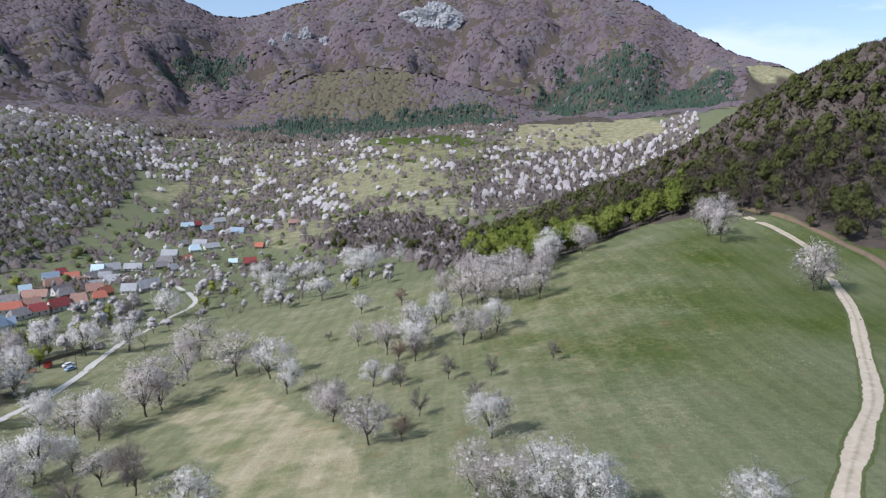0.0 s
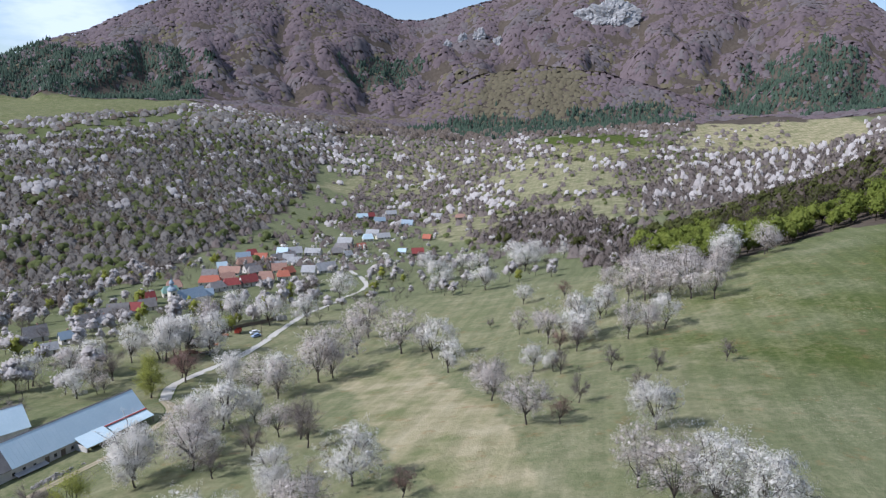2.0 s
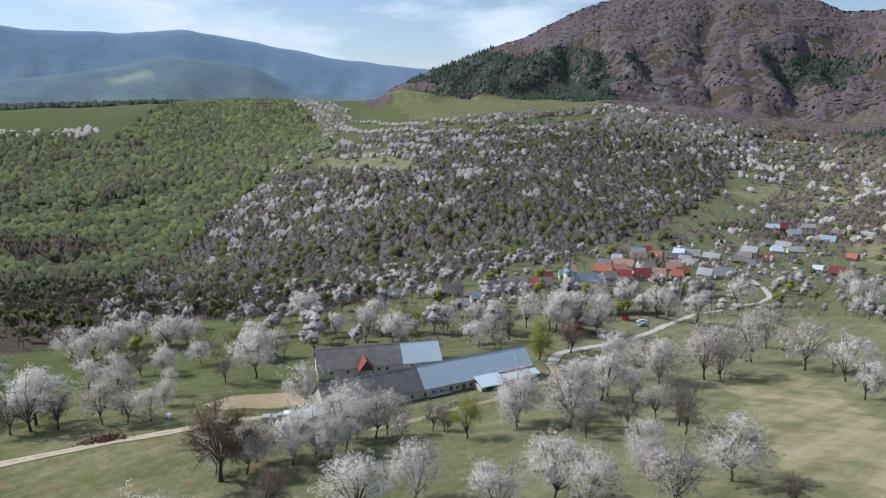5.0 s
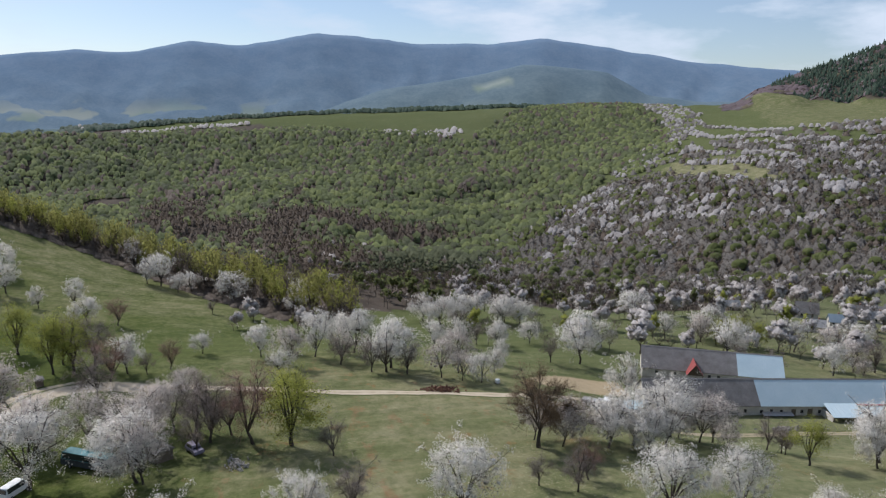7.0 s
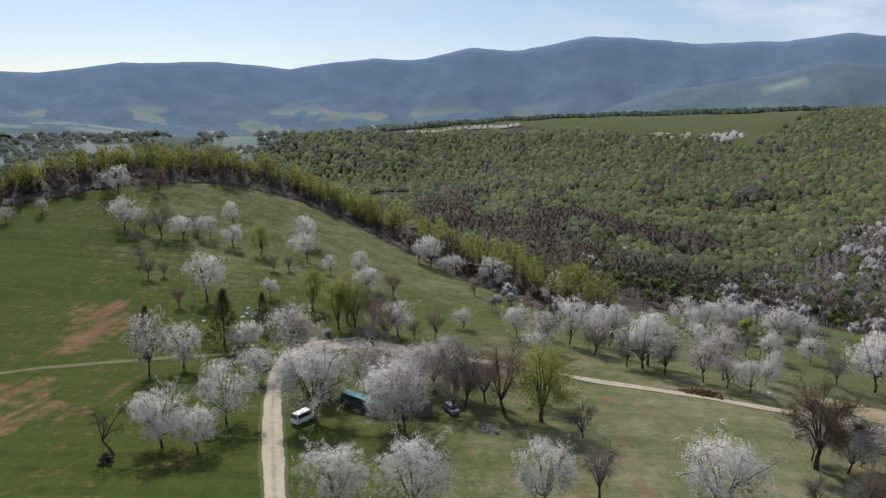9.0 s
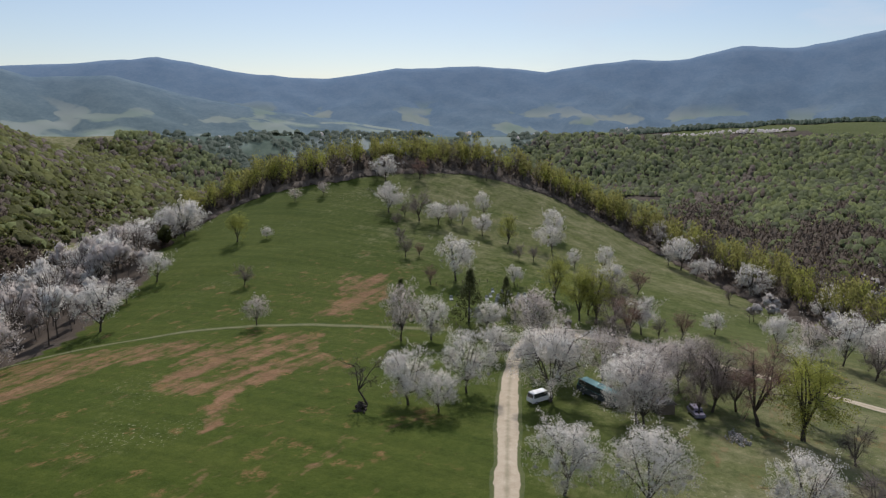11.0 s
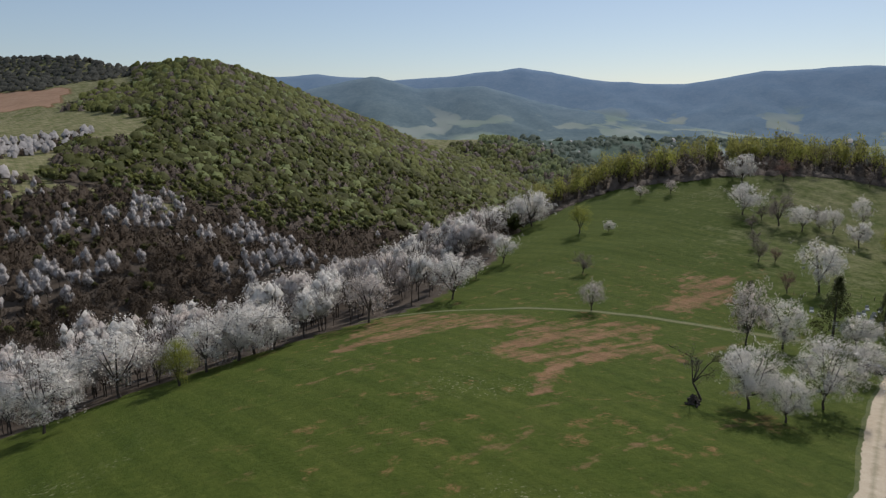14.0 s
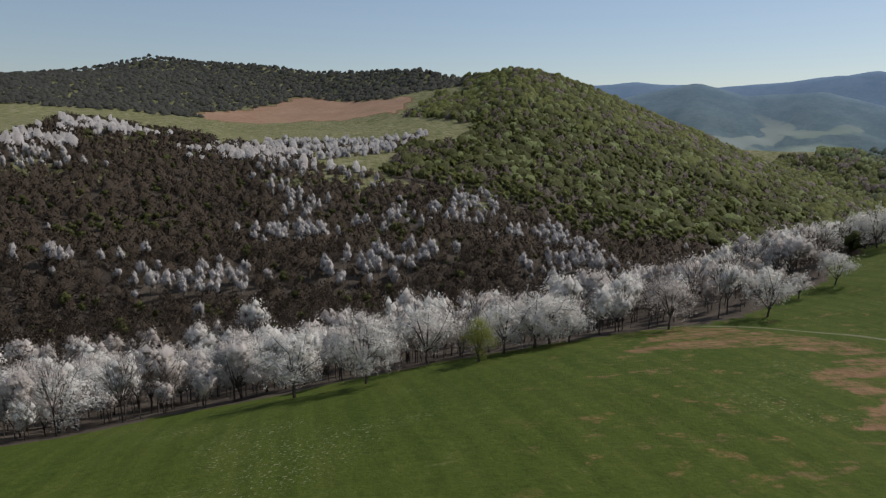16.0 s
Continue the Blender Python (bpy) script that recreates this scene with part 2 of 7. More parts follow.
VALLEY_SCRUB = [(-485, 1085), (-430, 1435), (-210, 1515), (50, 1345), (170, 1515), (365, 1655), (280, 1250), (30, 795), (-25, 620), (-170, 685), (-315, 1040), (-410, 1045)]
BROWN_HILLSIDE = [(-1080, 525), (-1160, 660), (-1105, 700), (-1060, 750), (-1195, 845), (-1185, 970), (-1055, 1100), (-875, 1405), (-650, 1480), (-590, 1515), (-545, 1260), (-415, 805), (-355, 480), (-325, 290), (-520, 250), (-785, 220)]
GREEN_HILL = [(-1745, -515), (-2200, -205), (-2025, 300), (-1730, 565), (-1995, 760), (-2710, 1465), (-1825, 1155), (-1265, 860), (-1195, 760), (-1245, 705), (-1200, 645), (-990, 445), (-775, 275), (-645, 170), (-690, 110), (-835, 80), (-780, 5), (-925, -75), (-1475, -445)]
UPPER_PASTURE = [(-1400, 985), (-1190, 925), (-1024, 915), (-909, 985), (-830, 1250), (-890, 1345), (-990, 1035), (-1275, 1100), (-1640, 1250), (-1640, 1140)]
TERRACES = [(-1170, 840), (-810, 795), (-790, 705), (-1105, 700)]
VALLEY_BARE = [(-780, -140), (-985, -85), (-805, 135), (-610, 210), (-450, 245), (-335, 280), (-275, 230), (-315, 140), (-295, 60), (-300, 25), (-305, -20)]
HIGH_FIELD = [(-2580, 1985), (-1735, 1420), (-955, 1505), (-890, 1340), (-990, 1035), (-1275, 1100)]
SOUTH_WOOD = [(220, -545), (195, -760), (95, -1000), (-35, -835), (-95, -765), (-195, -670), (-265, -600), (-345, -570), (-120, -310), (-10, -305), (65, -325), (160, -385)]
SOUTH_GREEN = [(-185, -1355), (-285, -1520), (-400, -1355), (-495, -1315), (-590, -1270), (-780, -1280), (-1120, -1470), (-1235, -1310), (-930, -975), (-565, -730), (-375, -655), (-270, -630), (-205, -700), (-130, -770), (-90, -805), (-125, -1015), (-270, -1065), (-290, -1170)]
GROVES = [(24, -785, 28, 50), (12, -694, 24, 45), (7, -591, 30, 40), (-144, -653, 34, 45), (-170, -700, 26, 40), (-72, -640, 26, 40), (-215, -600, 45, 50), (293, -1080, 50, 70), (280, -740, 50, 40), (60, -470, 50, 26), (-59, -495, 40, 24), (-190, -470, 60, 36), (10, -905, 70, 40), (310, -850, 50, 75), (240, -1010, 50, 25), (95, -865, 55, 28), (175, -480, 30, 26), (85, -450, 42, 20), (-30, -455, 40, 22), (20, -560, 26, 30)]
UPPER_CLEARING = [(275, -925), (150, -915), (130, -985), (290, -985)]
SOUTH_CLEARING = [(70, -745), (-10, -830), (-70, -850), (-90, -740), (-50, -720), (-5, -755)]
RED_FIELD = [(270, -1680), (5, -1910), (-230, -1580), (-180, -1405), (-15, -1520), (180, -1610)]
SOUTH_FIELD = [(135, -1235), (-15, -1520), (-180, -1405), (-290, -1210), (-250, -1090), (-135, -1105), (40, -1075)]
SOUTH_ROWS = [(145, -885), (40, -1105), (-185, -1095), (-155, -1005), (-10, -890), (130, -810)]
SOUTH_HILLSIDE = [(325, -820), (405, -1310), (130, -1040), (100, -795), (185, -710), (255, -640)]
FIRS_A = [(-3275, 2735), (-1560, 1720), (-1300, 1870), (-1150, 1810), (-1020, 1625), (-1080, 1405), (-1495, 1375)]
FIRS_B = [(-845, 2045), (-715, 2215), (-625, 2200), (-625, 2105), (-800, 2030)]
FIRS_C = [(-500, 1780), (-290, 1800), (-60, 1840), (140, 1860), (130, 1640), (0, 1540), (-235, 1570), (-482, 1640)]
FIRS_D = [(200, 1960), (365, 2143), (594, 2064), (762, 1800), (740, 1720), (622, 1668), (330, 1880)]
TAN_MEADOW = [(120, 1405), (210, 1790), (330, 1825), (475, 1570), (440, 1385), (295, 1320), (140, 1285)]
YELLOW_MEADOW = [(-210, 1150), (-155, 1310), (-20, 1175), (15, 955), (-60, 885), (-150, 1010)]
SHADY_MEADOW = [(-155, 1550), (55, 1525), (75, 1240), (15, 1165), (-100, 1300)]
TAN_PATCH = [(-620, 1505), (-530, 1720), (-445, 1560), (-565, 1420)]
PASTURE = [(-365, 645), (-465, 850), (-525, 1095), (-560, 1240), (-440, 1185), (-380, 970), (-360, 720)]
SADDLE = [(700, 2010), (825, 2025), (980, 1990), (915, 1810), (800, 1805)]
TERRACE_UPPER = [(-1205, 860), (-1180, 890), (-915, 860), (-830, 850), (-905, 815), (-1030, 785)]
TERRACE_LOWER = [(-1135, 735), (-1065, 775), (-900, 775), (-790, 725), (-830, 705), (-1045, 700)]
HIGH_MEADOW = [(-2225, -40), (-2215, -330), (-2480, -330), (-2420, 100), (-2420, 500), (-2020, 770), (-1765, 580), (-2015, 360)]
DRY_GRASS = [(-85, 200), (-69, 224), (-42, 177), (-16, 133), (-8, 104), (-27, 102), (-45, 127), (-64, 157)]
TURNED_SOIL = [(-103, -179), (-118, -151), (-146, -109), (-131, -100), (-124, -86), (-107, -93), (-102, -98), (-81, -85), (-79, -88), (-96, -99), (-92, -113), (-116, -131), (-106, -136), (-72, -143), (-72, -149)]
TURNED_SOIL_FAR = [(-190, -136), (-205, -127), (-181, -110), (-163, -112), (-154, -119), (-149, -130), (-174, -126)]
CREST_FOOT = [(-258, -262), (-286, -252), (-304, -222), (-324, -196), (-352, -164), (-366, -120), (-362, -82), (-336, -50), (-300, -22), (-268, 8)]
EDGE_FOOT = [(92, -158), (72, -168), (39, -180), (-8, -178), (-42, -176), (-67, -173), (-96, -174), (-124, -178), (-169, -206), (-214, -228), (-258, -262)]

# village houses: x, y, turn, length, width, wall, roof height, wall colour, roof colour, hipped
HOUSES = [
    (-266, 410, 25, 18.7, 9, 2.9, 2.8, "c", "t", 0.4), (-253, 397, 58, 14.4, 8.9, 2.5, 2.7, "p", "g", 0.4), (-247, 406, 39, 14.5, 9, 2.8, 2.9, "c", "r", 0.4),
    (-240, 416, 55, 14.7, 9, 3.1, 3.2, "p", "r", 0), (-232, 426, 21, 14.8, 9, 2.9, 3.6, "c", "o", 0.4), (-271, 445, 13, 19.8, 9, 2.9, 2.8, "p", "o", 0),
    (-295, 473, 40, 9.9, 6.1, 3.0, 2.4, "p", "b", 0), (-289, 498, 45, 17.5, 9, 2.9, 3.7, "d", "o", 0.4), (-252, 447, 44, 13.0, 8.1, 2.7, 3.2, "d", "g", 0.4),
]
HOUSES_BETWEEN = [
    (-259, 421, 40, 12.5, 8.0, 2.8, 2.9, "p", "o", 0), (-224, 437, 30, 11.5, 7.5, 2.8, 2.8, "c", "t", 0.4), (-262, 458, 60, 13.0, 8.0, 2.7, 3.0, "p", "g", 0),
    (-240, 462, 28, 14.0, 8.2, 2.9, 3.1, "c", "o", 0), (-228, 452, 66, 11.0, 7.5, 2.6, 2.7, "d", "t", 0), (-250, 482, 35, 12.0, 7.8, 2.8, 2.9, "p", "l", 0),
    (-277, 428, 20, 13.5, 8.4, 2.8, 3.0, "p", "g", 0), (-281, 562, 48, 13.0, 8.2, 2.8, 3.0, "c", "g", 0), (-276, 517, 30, 12.0, 7.8, 2.7, 2.9, "p", "o", 0),
    (-259, 528, 15, 14.0, 8.2, 2.8, 3.1, "p", "l", 0), (-254, 608, 30, 13.0, 8.0, 2.8, 2.9, "d", "g", 0), (-240, 600, 50, 11.0, 7.4, 2.7, 2.7, "c", "l", 0),
    (-262, 338, 48, 12.0, 7.8, 2.7, 2.9, "c", "g", 0), (-280, 390, 35, 13.0, 8.0, 2.8, 3.0, "p", "o", 0.4), (-251, 292, 40, 11.0, 7.4, 2.7, 2.8, "p", "g", 0),
]
HOUSES_UP = [
    (-298, 541, 21, 14.0, 8.7, 3.1, 2.7, "p", "t", 0), (-316, 557, 45, 12.9, 8.0, 2.6, 3.3, "d", "r", 0.4), (-312, 535, 38, 15.6, 9, 2.7, 3.6, "p", "s", 0),
    (-283, 542, 53, 13.9, 8.6, 2.9, 3.2, "p", "g", 0), (-295, 577, 9, 13.1, 8.1, 3.1, 3.4, "c", "b", 0), (-287, 583, 34, 19.7, 9, 3.2, 3.7, "c", "l", 0),
    (-272, 542, 19, 12.3, 7.6, 2.9, 3.2, "c", "l", 0), (-264, 494, 36, 9.9, 6.1, 2.5, 2.2, "d", "b", 0.4), (-274, 598, 7, 19.9, 9, 2.7, 2.8, "p", "l", 0),
]
HOUSES_DOWN = [
    (-267, 663, 4, 22, 9, 2.6, 3.5, "p", "l", 0), (-258, 630, 4, 22, 9, 2.9, 3.5, "p", "g", 0.4), (-242, 642, 46, 12.1, 7.5, 2.7, 3.0, "d", "t", 0),
    (-280, 730, 46, 13.7, 8.5, 2.6, 2.6, "d", "g", 0), (-261, 732, 2, 19.5, 9, 2.5, 3.3, "p", "l", 0), (-242, 711, 34, 20.7, 9, 2.6, 3.0, "c", "l", 0),
    (-253, 693, 28, 14.8, 9, 2.7, 3.7, "c", "b", 0.4), (-330, 883, 36, 21.2, 9, 2.8, 3.3, "p", "b", 0), (-323, 897, 45, 14.3, 8.8, 3.2, 3.5, "d", "r", 0),
]
HOUSES_FAR = [
    (-298, 863, 34, 22, 9, 2.9, 3.5, "c", "s", 0), (-302, 925, 33, 22, 9, 3.2, 3.3, "p", "l", 0), (-250, 833, -1, 21.7, 9, 3.0, 3.8, "p", "s", 0),
    (-260, 900, -2, 22, 9, 2.7, 3.3, "d", "g", 0), (-225, 885, -4, 22, 9, 2.9, 3.1, "d", "l", 0), (-183, 842, 20, 17.2, 9, 2.9, 3.0, "d", "o", 0.4),
    (-188, 698, -3, 10.9, 6.8, 2.9, 2.8, "d", "t", 0), (-178, 625, 24, 14.8, 9, 2.6, 3.2, "d", "r", 0), (-195, 630, 9, 10.0, 6.2, 2.7, 2.1, "p", "b", 0),
    (-206, 470, 49, 22, 9, 2.6, 3.6, "p", "l", 0), (-213, 456, 7, 12.8, 7.9, 3.2, 3.0, "c", "l", 0), (-249, 379, 41, 10.4, 6.5, 2.8, 2.4, "p", "s", 0),
    (-259, 310, 32, 13.8, 8.6, 2.7, 3.3, "c", "g", 0), (-259, 323, 21, 10.6, 6.6, 2.9, 2.7, "p", "r", 0), (-273, 352, 53, 12.6, 7.8, 3.0, 3.3, "d", "r", 0),
    (-273, 376, 44, 13.2, 8.2, 3.0, 2.7, "c", "v", 0.4), (-216, 217, 53, 7.9, 5, 2.6, 1.6, "c", "l", 0), (-241, 236, 54, 11.5, 7.2, 3.0, 2.9, "p", "g", 0),
    (-238, 261, 50, 11.1, 6.9, 2.7, 2.7, "c", "g", 0), (-272, 222, 76, 8.0, 5, 2.7, 1.6, "d", "l", 0), (-233, 268, 66, 8.1, 5.0, 3.0, 1.7, "c", "l", 0),
    (-221, 232, 59, 7.3, 5, 2.6, 1.8, "p", "s", 0),
]


def bearing(x, y):
    b = np.degrees(np.arctan2(-x, y))
    return np.where(b < -90, b + 360, b)


def haze_from(b):
    """How far off, by bearing, the haze-painted backdrop takes over."""
    return np.interp(b, [96, 113, 128, 142, 150], [2720, 1500, 1500, 2000, 2720])


def inside(x, y, outline):
    """1 inside a closed outline in plan, 0 outside."""
    hit = np.zeros(np.shape(x), bool)
    for (x1, y1), (x2, y2) in zip(outline, outline[1:] + outline[:1]):
        if y1 != y2:
            hit ^= ((y1 > y) != (y2 > y)) & (x < (x2 - x1) * (y - y1) / (y2 - y1) + x1)
    return hit


def loosely(x, y, outline, d=22.0):
    """Like inside, with a wandering edge."""
    return inside(x + d * hills(x, y, 3, 6 * d, 3.0), y + d * hills(x, y, 3, 5 * d, 1.0), outline)


def beside(x, y, line):
    """How far a place lies to the far side of a line (away from the hovering place), and whether it is abreast of it."""
    best, side = np.full(np.shape(x), 1e9), np.zeros(np.shape(x))
    for (x1, y1), (x2, y2) in zip(line, line[1:]):
        dx, dy = x2 - x1, y2 - y1
        n = math.hypot(dx, dy)
        t = np.clip(((x - x1) * dx + (y - y1) * dy) / n ** 2, 0, 1)
        d = np.hypot(x - x1 - t * dx, y - y1 - t * dy)
        s = ((x - x1) * dy - (y - y1) * dx) / n
        zero = (x1 * dy - y1 * dx) / n * -1
        far = np.where(s * zero < 0, 1.0, -1.0)
        side = np.where(d < best, far, side)
        best = np.minimum(best, d)
    return best * side


# ---- ground sheet ----
def fast_mesh(name, verts, faces, mat, normals=None, second=None, slot=None):
    """A mesh object from arrays: all faces have the same number of corners."""
    verts, faces = np.asarray(verts, np.float32), np.asarray(faces, np.int32)
    me = bpy.data.meshes.new(name)
    n, k = faces.shape
    me.vertices.add(len(verts))
    me.vertices.foreach_set("co", verts.ravel())
    me.loops.add(n * k)
    me.loops.foreach_set("vertex_index", faces.ravel())
    me.polygons.add(n)
    me.polygons.foreach_set("loop_start", np.arange(0, n * k, k, dtype=np.int32))
    me.update(calc_edges=True)
    me.materials.append(mat)
    if second is not None:
        me.materials.append(second)
        me.polygons.foreach_set("material_index", np.asarray(slot, np.int32))
    if normals is not None:
        me.polygons.foreach_set("use_smooth", np.ones(n, bool))
        me.normals_split_custom_set_from_vertices(np.asarray(normals, np.float32))
    return new(name, me)


bear = np.concatenate([np.arange(-50, 212, 0.6), np.arange(212, 310, 2.0)])
dist = np.concatenate([[0.02, 12, 24, 36, 48], np.exp(np.arange(math.log(60), math.log(4960), 0.021))])
gb, gr = np.meshgrid(np.radians(bear), dist)
gx, gy = -gr * np.sin(gb), gr * np.cos(gb)
gz = ground(gx, gy)
nb, nr = len(bear), len(dist)
ii, jj = np.meshgrid(np.arange(nr - 1), np.arange(nb), indexing="ij")
jn = (jj + 1) % nb
quads = np.stack([ii * nb + jj, (ii + 1) * nb + jj, (ii + 1) * nb + jn, ii * nb + jn], -1).reshape(-1, 4)

# what covers the ground: under trees, dry grass, turned soil, darker green turf
px, py = gx.ravel(), gy.ravel()
pr, pb = np.hypot(px, py), bearing(px, py)
wob = hills(px, py, 3, 90, 3.0)
wood = np.zeros(len(px))
for o in (RIGHT_WOOD, BROWN_HILLSIDE, GREEN_HILL, VALLEY_BARE, SOUTH_WOOD, SOUTH_GREEN):
    wood = np.maximum(wood, inside(px + 6 * wob, py, o))
wood = np.maximum(wood, ((pr > 1680 + 60 * wob) & (pb > -36) & ((pb < 48) | ((pr > 2080) & (pb < 52)))))
away = np.where(pb > 100, beside(px, py, EDGE_FOOT), -1e9)
wood = np.maximum(wood, (away > 3 + wob) & (pr < 700) & (pb > 140))
behind = beside(px, py, CREST_FOOT)
wood = np.maximum(wood, (behind > 2) & (behind < 90) & (pb > 84) & (pb < 140))
wood = np.maximum(wood, (pr > 480) & (pb > 84) & (pb < 138))
dry = 0.9 * inside(px + 3 * wob, py + 3 * wob, DRY_GRASS) + 0.7 * inside(px, py, BLOSSOM_SLOPE) + 0.6 * inside(px, py, VALLEY_SCRUB) + 0.55 * inside(px, py, TERRACES) + 0.5 * inside(px, py, SOUTH_CLEARING) + 0.35 * inside(px, py, HIGH_FIELD)
dry = np.maximum(dry, 0.95 * inside(px, py, TAN_MEADOW) + 0.8 * inside(px, py, TAN_PATCH) + 0.9 * inside(px, py, SADDLE) + 0.62 * inside(px, py, YELLOW_MEADOW))
by_lane = np.exp(-((pb - 78) / 26) ** 2) * np.clip((230 - pr) / 60, 0, 1)
dry = np.maximum(dry, np.maximum(0.42 * by_lane, 0.6 * ((pr > 600) & (pb > 140) & (pb < 230))))
dry = np.maximum(dry, 0.36 * np.clip((pr - 190) / 90, 0, 1) * np.clip((430 - pr) / 40, 0, 1) * np.clip((pb - 84) / 8, 0, 1) * np.clip((128 - pb) / 12, 0, 1))
dry = np.maximum(dry, 0.36 * np.clip((pb + 28) / 20, 0, 1) * np.clip((58 - pb) / 18, 0, 1) * np.clip((430 - pr) / 100, 0, 1))
sunny = np.clip((pb - 112) / 8, 0, 1) * np.clip((172 - pb) / 15, 0, 1) * np.clip((290 - pr) / 40, 0, 1)
soil = 0.64 * np.maximum(inside(px + 2 * wob, py + 2 * wob, TURNED_SOIL), inside(px + 2 * wob, py, TURNED_SOIL_FAR)) + 1.6 * inside(px, py, RED_FIELD)
soil = np.maximum(soil, np.maximum(0.27 * sunny, 0.3 * by_lane))
soil = np.maximum(soil, 0.2 * np.clip((pb + 40) / 20, 0, 1) * np.clip((60 - pb) / 18, 0, 1) * np.clip((400 - pr) / 100, 0, 1))
# share of the darker, greener turf, set by bearing and by outline
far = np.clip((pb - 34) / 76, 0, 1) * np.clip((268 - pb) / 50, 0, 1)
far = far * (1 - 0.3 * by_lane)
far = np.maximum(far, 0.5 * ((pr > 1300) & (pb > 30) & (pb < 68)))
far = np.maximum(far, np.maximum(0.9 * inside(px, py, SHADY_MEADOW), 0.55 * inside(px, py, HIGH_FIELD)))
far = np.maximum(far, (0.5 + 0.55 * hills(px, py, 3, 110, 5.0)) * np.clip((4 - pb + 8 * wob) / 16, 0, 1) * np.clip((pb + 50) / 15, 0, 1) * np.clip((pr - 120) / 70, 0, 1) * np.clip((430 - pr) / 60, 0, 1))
wood = np.where(inside(px, py, SADDLE) | inside(px, py, TERRACE_UPPER) | inside(px, py, TERRACE_LOWER) | inside(px, py, HIGH_MEADOW) | inside(px, py, HIGH_FIELD) | inside(px, py, UPPER_PASTURE) | inside(px, py, RED_FIELD) | inside(px, py, SOUTH_FIELD) | inside(px + 6 * wob, py + 6 * wob, SOUTH_CLEARING) | inside(px, py, SOUTH_ROWS) | inside(px, py, UPPER_CLEARING) | inside(px, py, TERRACES), 0, wood)
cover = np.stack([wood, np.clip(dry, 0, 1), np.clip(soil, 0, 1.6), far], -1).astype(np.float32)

grass_mat, nt, b = shader("meadow_and_forest_floor", 0.95)
att = nt.nodes.new("ShaderNodeVertexColor")
att.layer_name = "cover"
split = nt.nodes.new("ShaderNodeSeparateColor")
nt.links.new(att.outputs[0], split.inputs[0])
broad, mid, fine = add_noise(nt, 0.012, 4), add_noise(nt, 0.09, 6, 0.65), add_noise(nt, 1.1, 5, 0.7)
green = blend(nt, 0.5, ramp(nt, broad, (0.3, (0.108, 0.122, 0.062)), (0.7, (0.168, 0.168, 0.1))), ramp(nt, mid, (0.3, (0.092, 0.105, 0.05)), (0.72, (0.19, 0.185, 0.112))))
green = blend(nt, 0.3, green, ramp(nt, fine, (0.35, (0.09, 0.105, 0.045)), (0.7, (0.2, 0.195, 0.105))))
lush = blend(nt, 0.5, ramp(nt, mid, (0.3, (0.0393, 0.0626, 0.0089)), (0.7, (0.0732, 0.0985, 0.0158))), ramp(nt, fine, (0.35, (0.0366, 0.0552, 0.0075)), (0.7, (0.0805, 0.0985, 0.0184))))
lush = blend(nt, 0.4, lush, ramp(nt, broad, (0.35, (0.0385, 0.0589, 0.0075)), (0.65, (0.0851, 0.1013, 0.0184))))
streak_map = nt.nodes.new("ShaderNodeMapping")
streak_map.inputs["Rotation"].default_value = (0, 0, radians(-38))
streak_map.inputs["Scale"].default_value = (0.16, 0.022, 0.05)
streak_at, streak = nt.nodes.new("ShaderNodeTexCoord"), nt.nodes.new("ShaderNodeTexNoise")
streak.inputs["Scale"].default_value, streak.inputs["Detail"].default_value, streak.inputs["Roughness"].default_value = 1.0, 5, 0.6
nt.links.new(streak_at.outputs["Object"], streak_map.inputs[0])
nt.links.new(streak_map.outputs[0], streak.inputs["Vector"])
lush = blend(nt, 0.4, lush, ramp(nt, streak.outputs[0], (0.35, (0.0329, 0.0552, 0.0075)), (0.66, (0.0942, 0.1049, 0.0239))))
green = blend(nt, 0.12, green, ramp(nt, streak.outputs[0], (0.35, (0.075, 0.105, 0.035)), (0.66, (0.22, 0.21, 0.12))))
mottle = add_noise(nt, 0.5, 8, 0.78)
green = blend(nt, 0.3, green, ramp(nt, mottle, (0.36, (0.07, 0.09, 0.03)), (0.64, (0.22, 0.215, 0.12))))
lush = blend(nt, 0.35, lush, ramp(nt, mottle, (0.36, (0.0247, 0.0433, 0.0062)), (0.64, (0.1061, 0.1234, 0.0239))))
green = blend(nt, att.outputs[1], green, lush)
straw = ramp(nt, mid, (0.35, (0.17, 0.17, 0.08)), (0.55, (0.29, 0.25, 0.15)), (0.7, (0.36, 0.31, 0.2)))
earth = blend(nt, 0.5, ramp(nt, fine, (0.3, (0.140, 0.076, 0.039)), (0.7, (0.270, 0.159, 0.094))), ramp(nt, mid, (0.35, (0.130, 0.086, 0.039)), (0.6, (0.270, 0.155, 0.090))))
litter = ramp(nt, mid, (0.3, (0.058, 0.046, 0.036)), (0.7, (0.105, 0.085, 0.066)))
comb_map, comb = nt.nodes.new("ShaderNodeMapping"), nt.nodes.new("ShaderNodeTexNoise")
comb_map.inputs["Scale"].default_value = (0.04, 0.2, 0.1)
comb.inputs["Scale"].default_value, comb.inputs["Detail"].default_value, comb.inputs["Roughness"].default_value = 1.0, 6, 0.65
nt.links.new(streak_at.outputs["Object"], comb_map.inputs[0])
nt.links.new(comb_map.outputs[0], comb.inputs["Vector"])
spots = blend(nt, 0.6, add_noise(nt, 0.3, 6, 0.7), comb.outputs[0])


